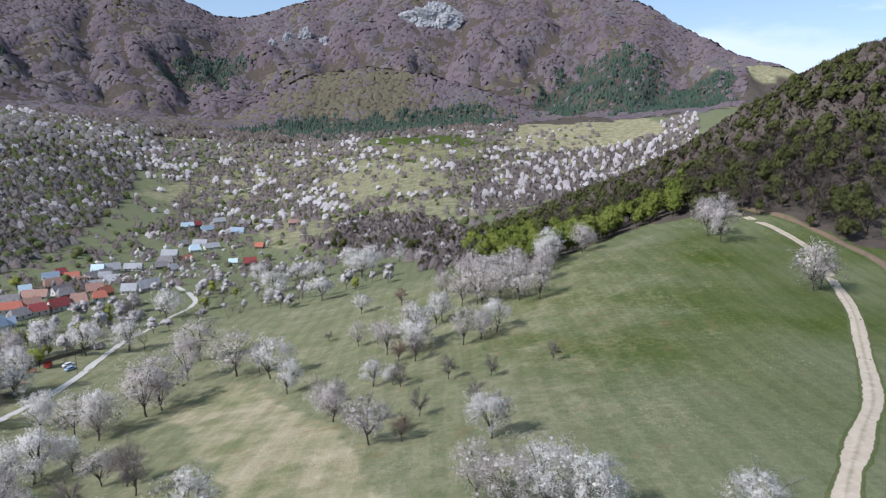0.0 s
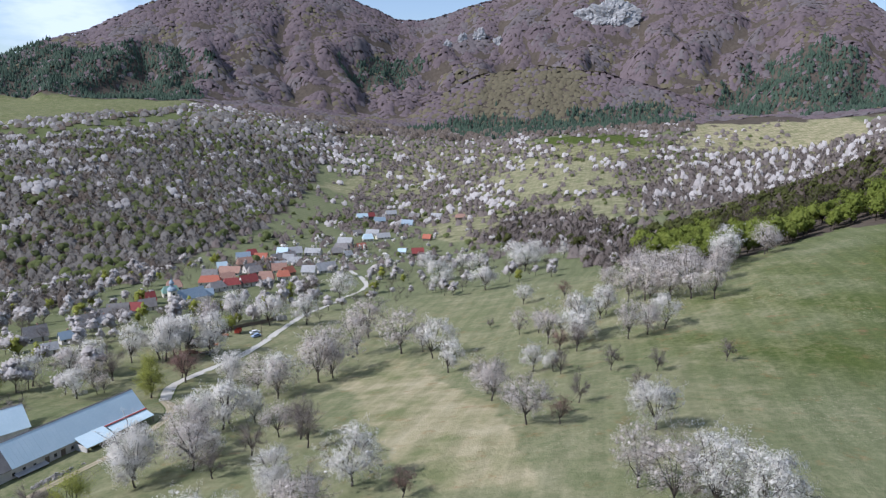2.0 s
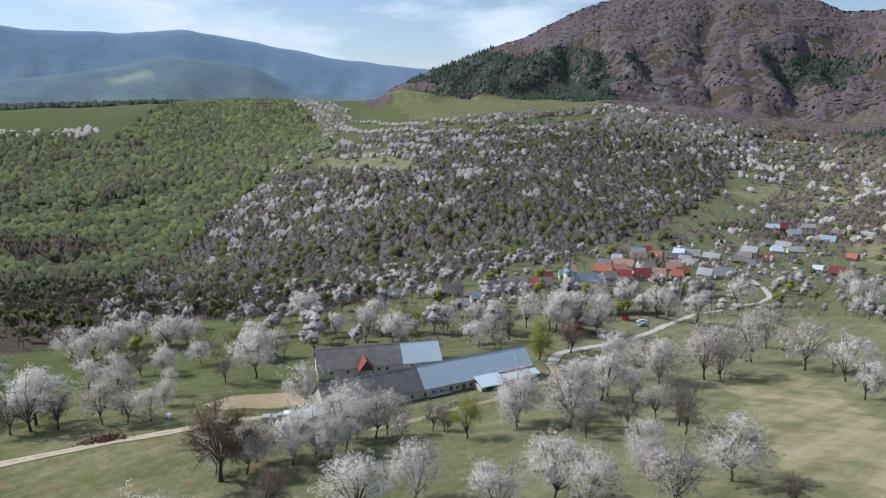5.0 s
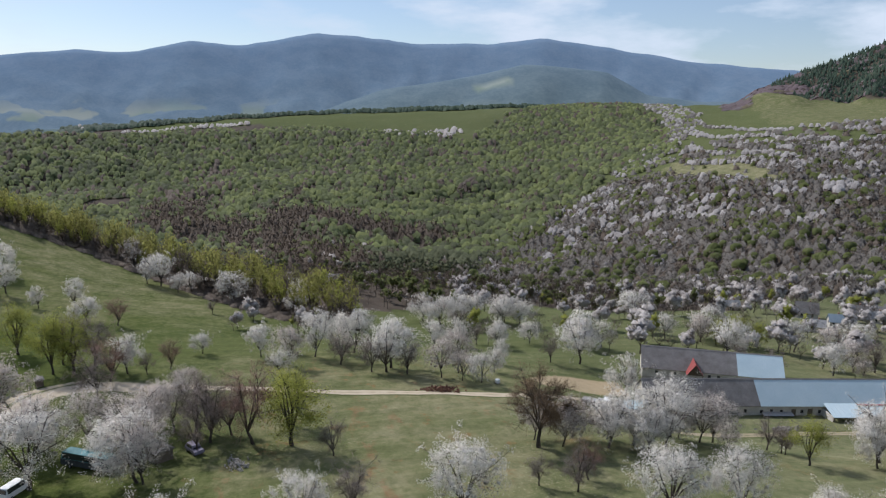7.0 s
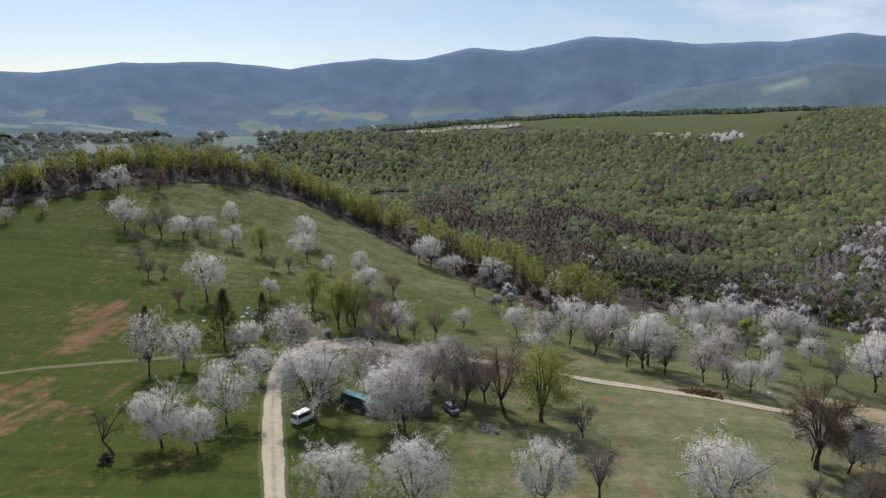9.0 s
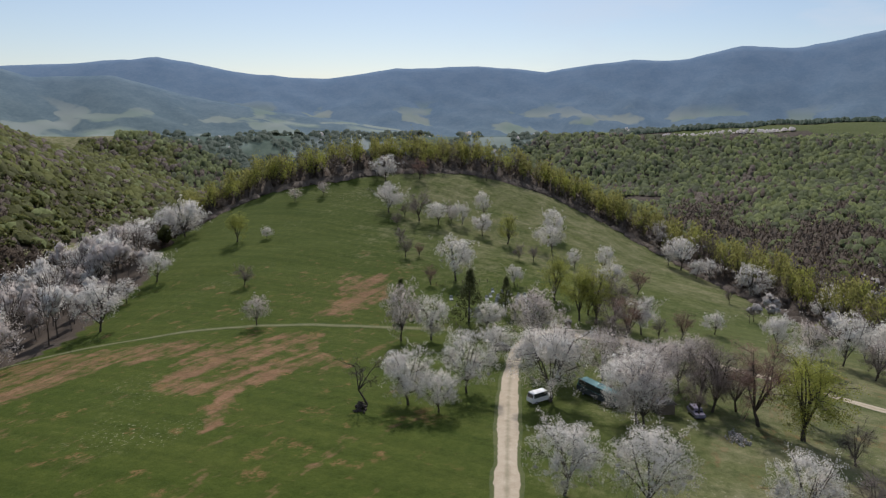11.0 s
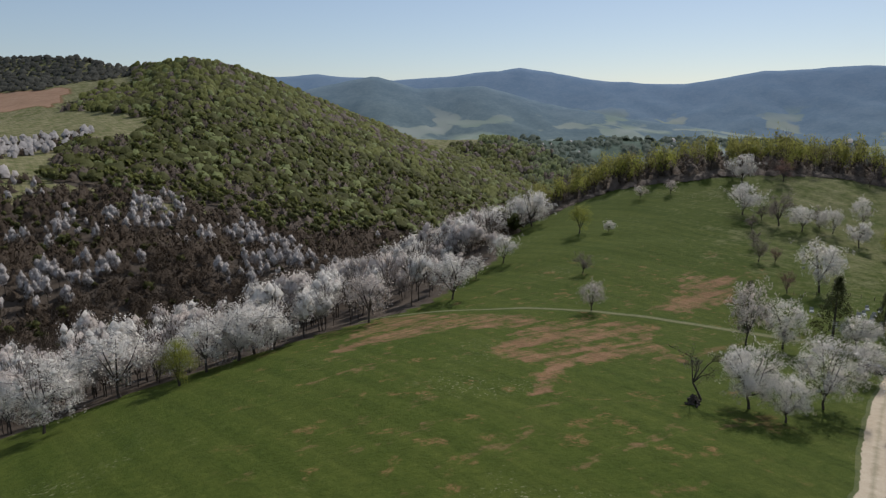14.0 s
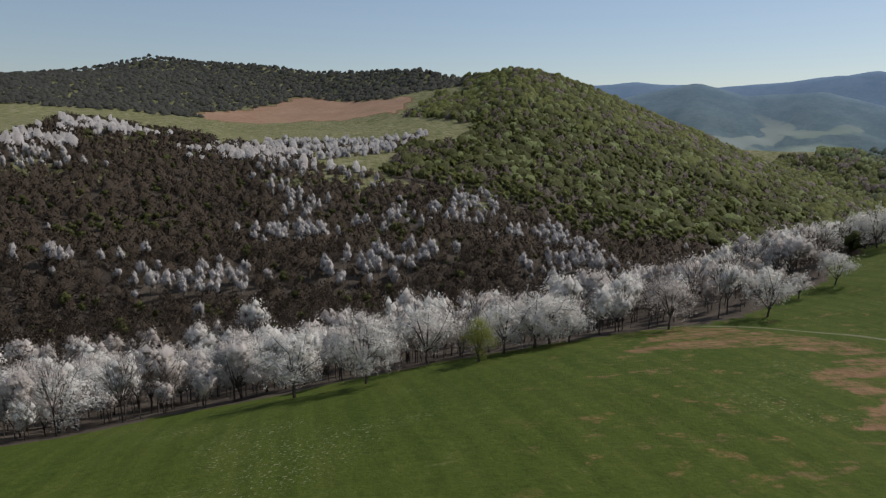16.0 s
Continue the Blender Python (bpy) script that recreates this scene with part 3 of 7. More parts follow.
def soften(mask, lo=0.3, hi=0.7, jitter=0.55, noise_out=None):
    """Breaks up the edge of a mask with the mid-sized noise."""
    a, s = nt.nodes.new("ShaderNodeMath"), nt.nodes.new("ShaderNodeMath")
    a.operation, s.operation = "MULTIPLY_ADD", "ADD"
    nt.links.new(noise_out or mid, a.inputs[0])
    a.inputs[1].default_value, a.inputs[2].default_value = jitter * 2, -jitter
    nt.links.new(a.outputs[0], s.inputs[0])
    nt.links.new(mask, s.inputs[1])
    return ramp(nt, s.outputs[0], (lo, (0, 0, 0)), (hi, (1, 1, 1)))


col = blend(nt, soften(split.outputs[1], 0.15, 0.95, 0.8, blend(nt, 0.6, mid, mottle)), green, straw)
col = blend(nt, soften(split.outputs[2], 0.46, 0.84, 1.5, spots), col, earth)
speck = blend(nt, 1.0, ramp(nt, add_noise(nt, 0.17, 3, 0.55), (0.6, (0, 0, 0)), (0.68, (1, 1, 1))), ramp(nt, add_noise(nt, 0.9, 5, 0.75), (0.44, (0, 0, 0)), (0.56, (1, 1, 1))), "MULTIPLY")
speck = blend(nt, 1.0, speck, ramp(nt, split.outputs[2], (0.1, (0, 0, 0)), (0.3, (0.85, 0.85, 0.85))), "MULTIPLY")
col = blend(nt, speck, col, ramp(nt, fine, (0.3, (0.15, 0.085, 0.035)), (0.7, (0.28, 0.17, 0.08))))
ploughed = nt.nodes.new("ShaderNodeMath")
ploughed.operation = "GREATER_THAN"
ploughed.inputs[1].default_value = 1.1
nt.links.new(split.outputs[2], ploughed.inputs[0])
# old mowing lines and pale dead grass in the turf
mown = nt.nodes.new("ShaderNodeTexWave")
mown.inputs["Scale"].default_value, mown.inputs["Distortion"].default_value, mown.inputs["Detail"].default_value, mown.inputs["Detail Scale"].default_value = 0.045, 9.0, 4, 0.12
nt.links.new(streak_at.outputs["Object"], mown.inputs["Vector"])
col = blend(nt, 0.22, col, ramp(nt, mown.outputs["Fac"], (0.25, (0.3, 0.34, 0.28)), (0.6, (0.62, 0.62, 0.6)), (0.9, (0.5, 0.52, 0.46))), "OVERLAY")
tufty = blend(nt, 1.0, ramp(nt, add_noise(nt, 0.03, 3, 0.5), (0.54, (0, 0, 0)), (0.64, (1, 1, 1))), ramp(nt, add_noise(nt, 1.6, 3, 0.6), (0.6, (0, 0, 0)), (0.66, (1, 1, 1))), "MULTIPLY")
col = blend(nt, blend(nt, 1.0, tufty, (0.5, 0.5, 0.5), "MULTIPLY"), col, (0.36, 0.34, 0.22))
col = blend(nt, ploughed.outputs[0], col, blend(nt, 0.5, ramp(nt, broad, (0.35, (0.27, 0.165, 0.105)), (0.65, (0.36, 0.235, 0.155))), ramp(nt, mid, (0.35, (0.25, 0.15, 0.095)), (0.65, (0.35, 0.225, 0.15)))))
col = blend(nt, soften(split.outputs[0]), col, litter)
nt.links.new(col, b.inputs["Base Color"])
b.inputs["Specular IOR Level"].default_value = 0.05
bump(nt, b, fine, 0.6, 0.5)
qr, qb = gr[ii, jj].ravel(), bearing(gx, gy)[ii, jj].ravel()
hazy = (qr > haze_from(qb)) & (qb > 46) & (qb < 240)
sheet = np.stack([gx, gy, gz], -1).reshape(-1, 3)
land = fast_mesh("ground", sheet, quads[~hazy], grass_mat)
tagged(land, "rolling spring meadows, woods and far hills", "ground", kind="structure")
land.data.polygons.foreach_set("use_smooth", np.ones(int((~hazy).sum()), bool))
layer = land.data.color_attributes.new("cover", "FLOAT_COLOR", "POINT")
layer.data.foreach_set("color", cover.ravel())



# far ranges, a plain haze-painted backdrop kilometres behind everything; pale fields in the basin
def haze_mat(name, glow):
    m, nt, b = shader(name, 1.0)
    at_, length_, reach = nt.nodes.new("ShaderNodeTexCoord"), nt.nodes.new("ShaderNodeVectorMath"), nt.nodes.new("ShaderNodeMapRange")
    length_.operation = "LENGTH"
    nt.links.new(at_.outputs["Object"], length_.inputs[0])
    nt.links.new(length_.outputs["Value"], reach.inputs[0])
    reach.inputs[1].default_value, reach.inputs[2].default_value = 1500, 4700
    # distance haze put into the colour: bluer and paler further off
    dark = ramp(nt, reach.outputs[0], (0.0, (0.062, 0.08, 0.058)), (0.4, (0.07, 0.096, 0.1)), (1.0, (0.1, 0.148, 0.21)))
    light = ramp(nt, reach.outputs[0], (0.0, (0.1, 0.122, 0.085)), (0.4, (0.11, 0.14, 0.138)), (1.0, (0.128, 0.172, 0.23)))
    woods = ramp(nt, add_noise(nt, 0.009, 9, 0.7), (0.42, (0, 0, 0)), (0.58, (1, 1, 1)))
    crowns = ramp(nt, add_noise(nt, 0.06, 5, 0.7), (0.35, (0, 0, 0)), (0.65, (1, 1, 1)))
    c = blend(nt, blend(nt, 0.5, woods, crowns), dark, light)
    height, low = nt.nodes.new("ShaderNodeSeparateXYZ"), nt.nodes.new("ShaderNodeMapRange")
    nt.links.new(at_.outputs["Object"], height.inputs[0])
    nt.links.new(height.outputs[2], low.inputs[0])
    low.inputs[1].default_value, low.inputs[2].default_value, low.inputs[3].default_value, low.inputs[4].default_value = 20, 110, 1, 0
    acre = ramp(nt, add_noise(nt, 0.0035, 3, 0.45), (0.55, (0, 0, 0)), (0.58, (1, 1, 1)))
    pale = nt.nodes.new("ShaderNodeMath")
    pale.operation = "MULTIPLY"
    nt.links.new(acre, pale.inputs[0])
    nt.links.new(low.outputs[0], pale.inputs[1])
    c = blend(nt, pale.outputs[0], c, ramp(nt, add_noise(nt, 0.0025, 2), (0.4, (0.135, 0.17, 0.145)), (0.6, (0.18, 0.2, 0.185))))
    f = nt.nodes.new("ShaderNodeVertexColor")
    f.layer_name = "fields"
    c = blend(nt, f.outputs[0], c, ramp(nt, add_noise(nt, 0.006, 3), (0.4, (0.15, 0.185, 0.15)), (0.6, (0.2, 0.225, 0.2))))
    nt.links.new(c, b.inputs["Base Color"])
    # the glow of the haze is added as emission of the same colour
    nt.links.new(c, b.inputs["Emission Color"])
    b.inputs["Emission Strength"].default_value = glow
    b.inputs["Specular IOR Level"].default_value = 0.0
    return m


# bearing, distance, half width in degrees, half depth
FIELDS = [(101.5, 2950, 4.2, 130), (92.5, 3150, 1.8, 90), (90.3, 2990, 1.4, 60), (109, 2600, 1.5, 60), (117, 2500, 2.6, 45), (131.5, 2750, 2.2, 45), (134.5, 2500, 3.0, 40), (128, 3300, 2.0, 40), (121, 3300, 2.4, 50), (76.5, 3050, 2.2, 45), (141, 2900, 2.6, 60), (70, 3300, 1.6, 50), (112, 1750, 1.6, 35), (120, 1900, 2.4, 45), (105.5, 1650, 1.2, 30), (133, 1800, 1.6, 35)]
fields = np.zeros(len(px))
for fb, fr, fw, fd in FIELDS:
    q = ((pb - fb) / fw) ** 2 + ((pr - fr) / fd) ** 2 + 0.35 * hills(px, py, 3, 260, 6.0)
    fields = np.maximum(fields, np.clip((1.1 - q) * 3, 0, 1))
for name, k, mat in (("backdrop", hazy, haze_mat("hazed_far_hills", 0.42)),):
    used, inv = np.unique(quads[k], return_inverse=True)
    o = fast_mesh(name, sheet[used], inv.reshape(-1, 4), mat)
    o.data.polygons.foreach_set("use_smooth", np.ones(len(o.data.polygons), bool))
    lay = o.data.color_attributes.new("fields", "FLOAT_COLOR", "POINT")
    lay.data.foreach_set("color", np.repeat(fields[used], 4).astype(np.float32))
    tagged(o, "far wooded hills with blue haze painted in", "hills", kind="structure")

# ---- foliage materials ----
blossom = leafy("white_blossom", (0.74, 0.69, 0.62), (0.85, 0.81, 0.745), (0.92, 0.89, 0.83), through_light=0.42, own_share=0.3)
blossom_pink = leafy("pale_pink_blossom", (0.56, 0.48, 0.425), (0.71, 0.635, 0.575), (0.83, 0.77, 0.715), through_light=0.42, own_share=0.3)
# duller than near blossom: shadow and twig gaps of crowns mixed into the colour
blossom_far = leafy("shade_mixed_far_blossom", (0.44, 0.395, 0.365), (0.58, 0.53, 0.5), (0.72, 0.675, 0.64), through_light=0.3)
twigs = leafy("bare_twigs", (0.13, 0.105, 0.09), (0.185, 0.152, 0.133), (0.25, 0.212, 0.19), through_light=0.1)
twigs_dark = leafy("dark_bare_wood", (0.09, 0.07, 0.053), (0.135, 0.108, 0.085), (0.18, 0.147, 0.12), through_light=0.1)
purple = leafy("budding_mountain_wood", (0.118, 0.089, 0.092), (0.152, 0.117, 0.121), (0.196, 0.153, 0.158), through_light=0.2, patch=0.006, relief=0.02, own_share=0.22, grain_size=0.12)
fresh = leafy("fresh_spring_leaves", (0.25, 0.27, 0.05), (0.35, 0.365, 0.075), (0.46, 0.47, 0.13), through_light=0.5)
young = leafy("young_forest_leaves", (0.1, 0.12, 0.045), (0.16, 0.184, 0.066), (0.23, 0.255, 0.098), through_light=0.5, patch=0.006, own_share=0.5)
needles = leafy("dark_fir_needles", (0.03, 0.048, 0.034), (0.045, 0.07, 0.048), (0.07, 0.095, 0.065), through_light=0.0)
bark = plain("dark_bark", (0.04, 0.032, 0.026), (0.105, 0.088, 0.072), 3.0, 0.95, 0, 0.03)

rng = np.random.default_rng(7)


# ---- far and middle woods ----
def dome(seed, rough=0.22, n=5, rings=((0.33, 0.82), (0.52, 0.3))):
    """A small rounded crown of few facets, open below."""
    g = np.random.default_rng(seed)
    v = [(0.06 * g.normal(), 0.06 * g.normal(), 1.0)]
    for ring, (r, z) in enumerate(rings):
        for k in range(n):
            a = 6.283 * (k + 0.5 * ring + 0.3 * g.random()) / n
            q = r * (1 + rough * (g.random() * 2 - 1))
            v.append((q * math.cos(a), q * math.sin(a), z * (1 + 0.6 * rough * (g.random() * 2 - 1))))
    f = [(0, 1 + k, 1 + (k + 1) % n) for k in range(n)]
    for o in range(1, 1 + n * (len(rings) - 1), n):
        for k in range(n):
            f += [(o + k, o + n + k, o + (k + 1) % n), (o + n + k, o + n + (k + 1) % n, o + (k + 1) % n)]
    v = np.array(v) - (0, 0, 0.12)
    return v, np.array(f), unit(v * (0.55, 0.55, 0.2) + (0, 0, 0.5)), 0


def unit(v):
    return v / (np.linalg.norm(v, axis=-1, keepdims=True) + 1e-6)


def stem_bits(g, top=0.5, thick=0.016, limbs=4, reach=0.24):
    """Trunk and a few limbs of a distant tree, as three-sided tapers."""
    vs, fs = [], []

    def taper(p, q, r0, r1):
        o = len(vs)
        d = unit(q - p)
        u = unit(np.cross(d, (0.31, 0.9, 0.23)))
        w = np.cross(d, u)
        for k in range(3):
            e = u * math.cos(2.094 * k) + w * math.sin(2.094 * k)
            vs.extend([p + e * r0, q + e * r1])
        for k in range(3):
            a, b_, c, d_ = o + 2 * k, o + 2 * ((k + 1) % 3), o + 2 * ((k + 1) % 3) + 1, o + 2 * k + 1
            fs.extend([(a, b_, c), (a, c, d_)])

    fork = np.array([0.02 * g.normal(), 0.02 * g.normal(), top * (0.5 + 0.2 * g.random())])
    taper(np.array([0, 0, -0.03]), fork, thick * 1.3, thick)
    for k in range(limbs):
        a = 6.283 * (k + 0.7 * g.random()) / limbs
        end = np.array([reach * math.cos(a), reach * math.sin(a), top + 0.32 * g.random()])
        taper(fork, end, thick * 0.7, thick * 0.2)
    return np.array(vs), np.array(fs)


def with_stem(v, f, nrm, g, **kw):
    sv, sf = stem_bits(g, **kw)
    out = unit(sv * (1, 1, 0) + 1e-4)
    return np.concatenate([v, sv]), np.concatenate([f, sf + len(v)]), np.concatenate([nrm, out]), len(sf)


def puff(seed, level=2, low=0.2, knobs=9, feathers=0, stem=False, rough=0.05):
    """A rounded, lumpy crown a unit wide and tall, open below, with a few fine tufts standing out of it."""
    g = np.random.default_rng(seed)
    bm = bmesh.new()
    bmesh.ops.create_icosphere(bm, subdivisions=level, radius=1.0)
    d = unit(np.array([p.co[:] for p in bm.verts]))
    f = np.array([[p.index for p in q.verts] for q in bm.faces])
    bm.free()
    f = f[(d[f][:, :, 2] > -0.55).any(axis=1)]
    c = unit(g.normal(size=(knobs, 3)) + (0, 0, 0.35))
    near = np.clip((d @ c.T - 0.62) / 0.38, 0, 1) ** 0.6
    r = 0.34 + 0.16 * (near * (0.7 + 0.5 * g.random(knobs))).max(axis=1) + rough * g.normal(size=len(d)) * 0.5
    v = d * r[:, None]
    v[:, 2] = low + (1 - low) * (v[:, 2] + 0.4) / 0.86
    nrm = unit(d + 0.3 * g.normal(size=d.shape) + (0, 0, 0.6))
    if feathers:
        q = unit(g.normal(size=(feathers, 3)) * (1, 1, 0.7) + (0, 0, 0.5))
        p = q * 0.4
        p[:, 2] = low + (1 - low) * (p[:, 2] + 0.4) / 0.86
        tip = p + (q * 0.5 + (0, 0, 0.4) + 0.3 * g.normal(size=q.shape)) * (0.1 + 0.12 * g.random((feathers, 1)))
        side = unit(np.cross(tip - p, q + 0.4 * g.normal(size=q.shape))) * 0.03
        fv = np.stack([p - side, p + side, tip], 1).reshape(-1, 3)
        f = np.concatenate([f, np.arange(3 * feathers).reshape(-1, 3) + len(v)])
        v, nrm = np.concatenate([v, fv]), np.concatenate([nrm, np.repeat(unit(q + (0, 0, 0.6)), 3, axis=0)])
    if stem:
        return with_stem(v, f, nrm, g)
    return v, f, nrm, 0


def tuft(n, seed, size=0.16, low=0.28, round_=1.0, core=0.8, stem=False, knots=11):
    """A crown as a cloud of n small facets round an uneven set of clumps, each clump with a rough heart; a unit tall."""
    g = np.random.default_rng(seed)
    k = knots
    centre = unit(g.normal(size=(k, 3))) * (0.08 + 0.2 * g.random((k, 1))) * (1.15, 1.15, 1.0) + (0, 0, 0.5 + low / 2)
    radius = 0.13 + 0.1 * g.random(k)
    pick = g.integers(0, k, n)
    d = unit(g.normal(size=(n, 3)))
    p = centre[pick] + d * (radius[pick] * (0.6 + 0.5 * g.random(n)))[:, None]
    face = unit(d + 0.5 * g.normal(size=(n, 3)))
    a = unit(np.cross(face, g.normal(size=(n, 3))))
    c = np.cross(face, a)
    s = size * (0.6 + 0.8 * g.random((n, 1)))
    v = np.stack([p - a * s * 0.5 - c * s * 0.3, p + a * s * 0.5 - c * s * 0.3, p + c * s * 0.6], 1).reshape(-1, 3)
    f = np.arange(3 * n).reshape(-1, 3)
    whole = unit(p - (0, 0, 0.5 + low / 3))
    nrm = np.repeat(unit(0.5 * d + 0.5 * whole + 0.3 * g.normal(size=(n, 3)) + (0, 0, 0.5)), 3, axis=0)
    if core:
        o8 = np.array([(1, 0, 0), (-1, 0, 0), (0, 1, 0), (0, -1, 0), (0, 0, 1), (0, 0, -1)], float)
        f8 = np.array([(0, 2, 4), (2, 1, 4), (1, 3, 4), (3, 0, 4), (2, 0, 5), (1, 2, 5), (3, 1, 5), (0, 3, 5)])
        for j in range(k):
            f = np.concatenate([f, f8 + len(v)])
            v = np.concatenate([v, centre[j] + o8 * radius[j] * core * (0.8 + 0.3 * g.random((6, 1)))])
            nrm = np.concatenate([nrm, unit(o8 + unit(centre[j] - (0, 0, 0.55)))])
    v[:, :2] *= round_
    v[:, 2] = np.maximum(v[:, 2], low * 0.6)
    if stem:
        return with_stem(v, f, nrm, g, top=0.3 + low * 0.6)
    return v, f, nrm, 0


def haze_of_twigs(seed, n=44, size=0.13, low=0.05):
    """A leafless crown seen from afar: a low rough heart wrapped in fine twig ends; a unit tall."""
    g = np.random.default_rng(seed)
    v, f, nrm, _ = dome(seed, 0.35, 5, ((0.24, 0.62), (0.4, 0.16)))
    d = unit(g.normal(size=(n, 3)) + (0, 0, 0.35))
    p = d * (0.3 + 0.16 * g.random((n, 1))) * (1.05, 1.05, 1.0) + (0, 0, 0.45)
    run = unit(d + (0, 0, 0.7) + 0.4 * g.normal(size=(n, 3))) * size * (0.7 + 0.9 * g.random((n, 1)))
    side = unit(np.cross(run, d + 0.4 * g.normal(size=(n, 3)))) * size * 0.3 * (0.6 + 0.8 * g.random((n, 1)))
    t = np.stack([p - side, p + side, p + run], 1).reshape(-1, 3)
    t[:, 2] = np.clip(t[:, 2], low, 1.05)
    tn = np.repeat(unit(0.7 * d + 0.4 * g.normal(size=(n, 3)) + (0, 0, 0.6)), 3, axis=0)
    return np.concatenate([v, t]), np.concatenate([f, np.arange(3 * n).reshape(-1, 3) + len(v)]), np.concatenate([nrm, tn]), 0


def brush(n, seed, spread=0.36, thick=0.006, low=0.25, limbs=5):
    """A leafless tree: fine slivers of twigs all through a rounded crown, on a forked stem; a unit tall."""
    g = np.random.default_rng(seed)
    d = unit(g.normal(size=(n, 3)))
    p = d * (0.35 + 0.55 * g.random((n, 1))) * (spread, spread, 0.36) + (0, 0, 0.5 + low / 3)
    run = unit(d * (1, 1, 0.4) + (0, 0, 0.7) + 0.35 * g.normal(size=(n, 3))) * (0.1 + 0.12 * g.random((n, 1)))
    side = unit(np.cross(run, d + 0.4 * g.normal(size=(n, 3)))) * thick
    v = np.stack([p - side, p + side, p + run], 1).reshape(-1, 3)
    v[:, 2] = np.clip(v[:, 2], low * 0.7, 1.0)
    nrm = np.repeat(unit(d + 0.4 * g.normal(size=(n, 3)) + (0, 0, 0.5)), 3, axis=0)
    return with_stem(v, np.arange(3 * n).reshape(-1, 3), nrm, g, limbs=limbs, reach=spread * 0.7, thick=0.012)


def fir(seed, tiers=2, sides=6):
    g = np.random.default_rng(seed)
    v, f = [], []
    for t in range(tiers):
        z0, z1, r = 0.08 + 0.5 * t / tiers, min(1.0, 0.62 + 0.42 * (t + 1) / tiers - 0.04), 0.2 * (1 - 0.38 * t)
        o = len(v)
        v.append((0, 0, z1))
        for k in range(sides):
            a = 6.283 * (k + 0.5 * t) / sides
            q = r * (0.75 + 0.5 * g.random())
            v.append((q * math.cos(a), q * math.sin(a), z0 + 0.06 * g.random()))
        f += [(o, o + 1 + k, o + 1 + (k + 1) % sides) for k in range(sides)]
    v = np.array(v)
    return v, np.array(f), unit(v * (4, 4, 0) + (0, 0, 0.5)), 0


def places(spacing, keep, box, jitter=0.9):
    """Uneven spots over a box of the plan, kept where keep(x, y) is true."""
    x0, x1, y0, y1 = box
    xs, ys = np.meshgrid(np.arange(x0, x1, spacing), np.arange(y0, y1, spacing))
    xs = xs.ravel() + (rng.random(xs.size) - 0.5) * spacing * jitter * 1.6
    ys = ys.ravel() + (rng.random(ys.size) - 0.5) * spacing * jitter * 1.6
    k = np.asarray(keep(xs, ys), bool)
    return xs[k], ys[k]


def plant(name, xs, ys, shapes, mat, high, wide, label, vary=0.4, feathery=False, near=820):
    """All the trees of one far wood as a single mesh."""
    for house_row in HOUSES + HOUSES_BETWEEN + HOUSES_UP + HOUSES_DOWN + HOUSES_FAR:
        k = np.hypot(xs - house_row[0], ys - house_row[1]) > 3 + 0.5 * house_row[3]
        xs, ys = xs[k], ys[k]
    k = np.hypot(xs + 243, ys - 352) > 14
    xs, ys = xs[k], ys[k]
    if len(xs) == 0:
        return None
    zs = ground(xs, ys)
    which = rng.integers(0, len(shapes), len(xs))
    if len(shapes[0][1]) > 40:
        which = np.where(np.hypot(xs, ys) > near, len(shapes) + which % len(knobs_far), which)
        which = np.where(np.hypot(xs, ys) > max(near, 1400), len(shapes) + len(knobs_far) + which % 8, which)
        shapes = shapes + (thin_far if feathery else knobs_far) + specks[:8]
    lean_x, lean_y = (ground(xs + 4, ys) - zs) / 4, (ground(xs, ys + 4) - zs) / 4
    follow = 0.9 if not any(q[3] for q in shapes) else 0.3
    vs, fs, ns, slots, o = [], [], [], [], 0
    for k, (v, f, nrm, stems) in enumerate(shapes):
        m = which == k
        n = int(m.sum())
        if not n:
            continue
        a = rng.random(n) * 6.283
        s = 1 + vary * (rng.random(n) * 2 - 1)
        h, w = high * s * (0.9 + 0.2 * rng.random(n)), wide * s * (0.85 + 0.3 * rng.random(n))
        ca, sa = np.cos(a)[:, None], np.sin(a)[:, None]
        X = (v[None, :, 0] * ca - v[None, :, 1] * sa) * w[:, None] + xs[m][:, None]
        Y = (v[None, :, 0] * sa + v[None, :, 1] * ca) * w[:, None] + ys[m][:, None]
        Z = v[None, :, 2] * h[:, None] + zs[m][:, None] - 0.15
        fall = (lean_x[m][:, None] * (X - xs[m][:, None]) + lean_y[m][:, None] * (Y - ys[m][:, None]))
        Z += fall * follow
        vs.append(np.stack([X, Y, Z], -1).reshape(-1, 3))
        NX, NY = nrm[None, :, 0] * ca - nrm[None, :, 1] * sa, nrm[None, :, 0] * sa + nrm[None, :, 1] * ca
        tilt = 0.7 * follow
        ns.append(unit(np.stack([NX - tilt * lean_x[m][:, None], NY - tilt * lean_y[m][:, None], np.broadcast_to(nrm[None, :, 2], NX.shape)], -1)).reshape(-1, 3))
        fs.append((f[None] + (o + np.arange(n) * len(v))[:, None, None]).reshape(-1, 3))
        slots.append(np.tile(np.arange(len(f)) >= len(f) - stems, n))
        o += n * len(v)
    stemmed = any(q[3] for q in shapes)
    ob = fast_mesh(name, np.concatenate(vs), np.concatenate(fs), mat, np.concatenate(ns), bark if stemmed else None, np.concatenate(slots))
    return tagged(ob, label, "trees", kind="stuff")


def thin(xs, ys, *shares):
    """Deals spots out by chance, by shares that drift over the ground."""
    u = np.clip(rng.random(len(xs)) + 0.16 * hills(xs, ys, 2, 140, 5.0), 0, 0.9999)
    cuts = np.cumsum(shares) / sum(shares)
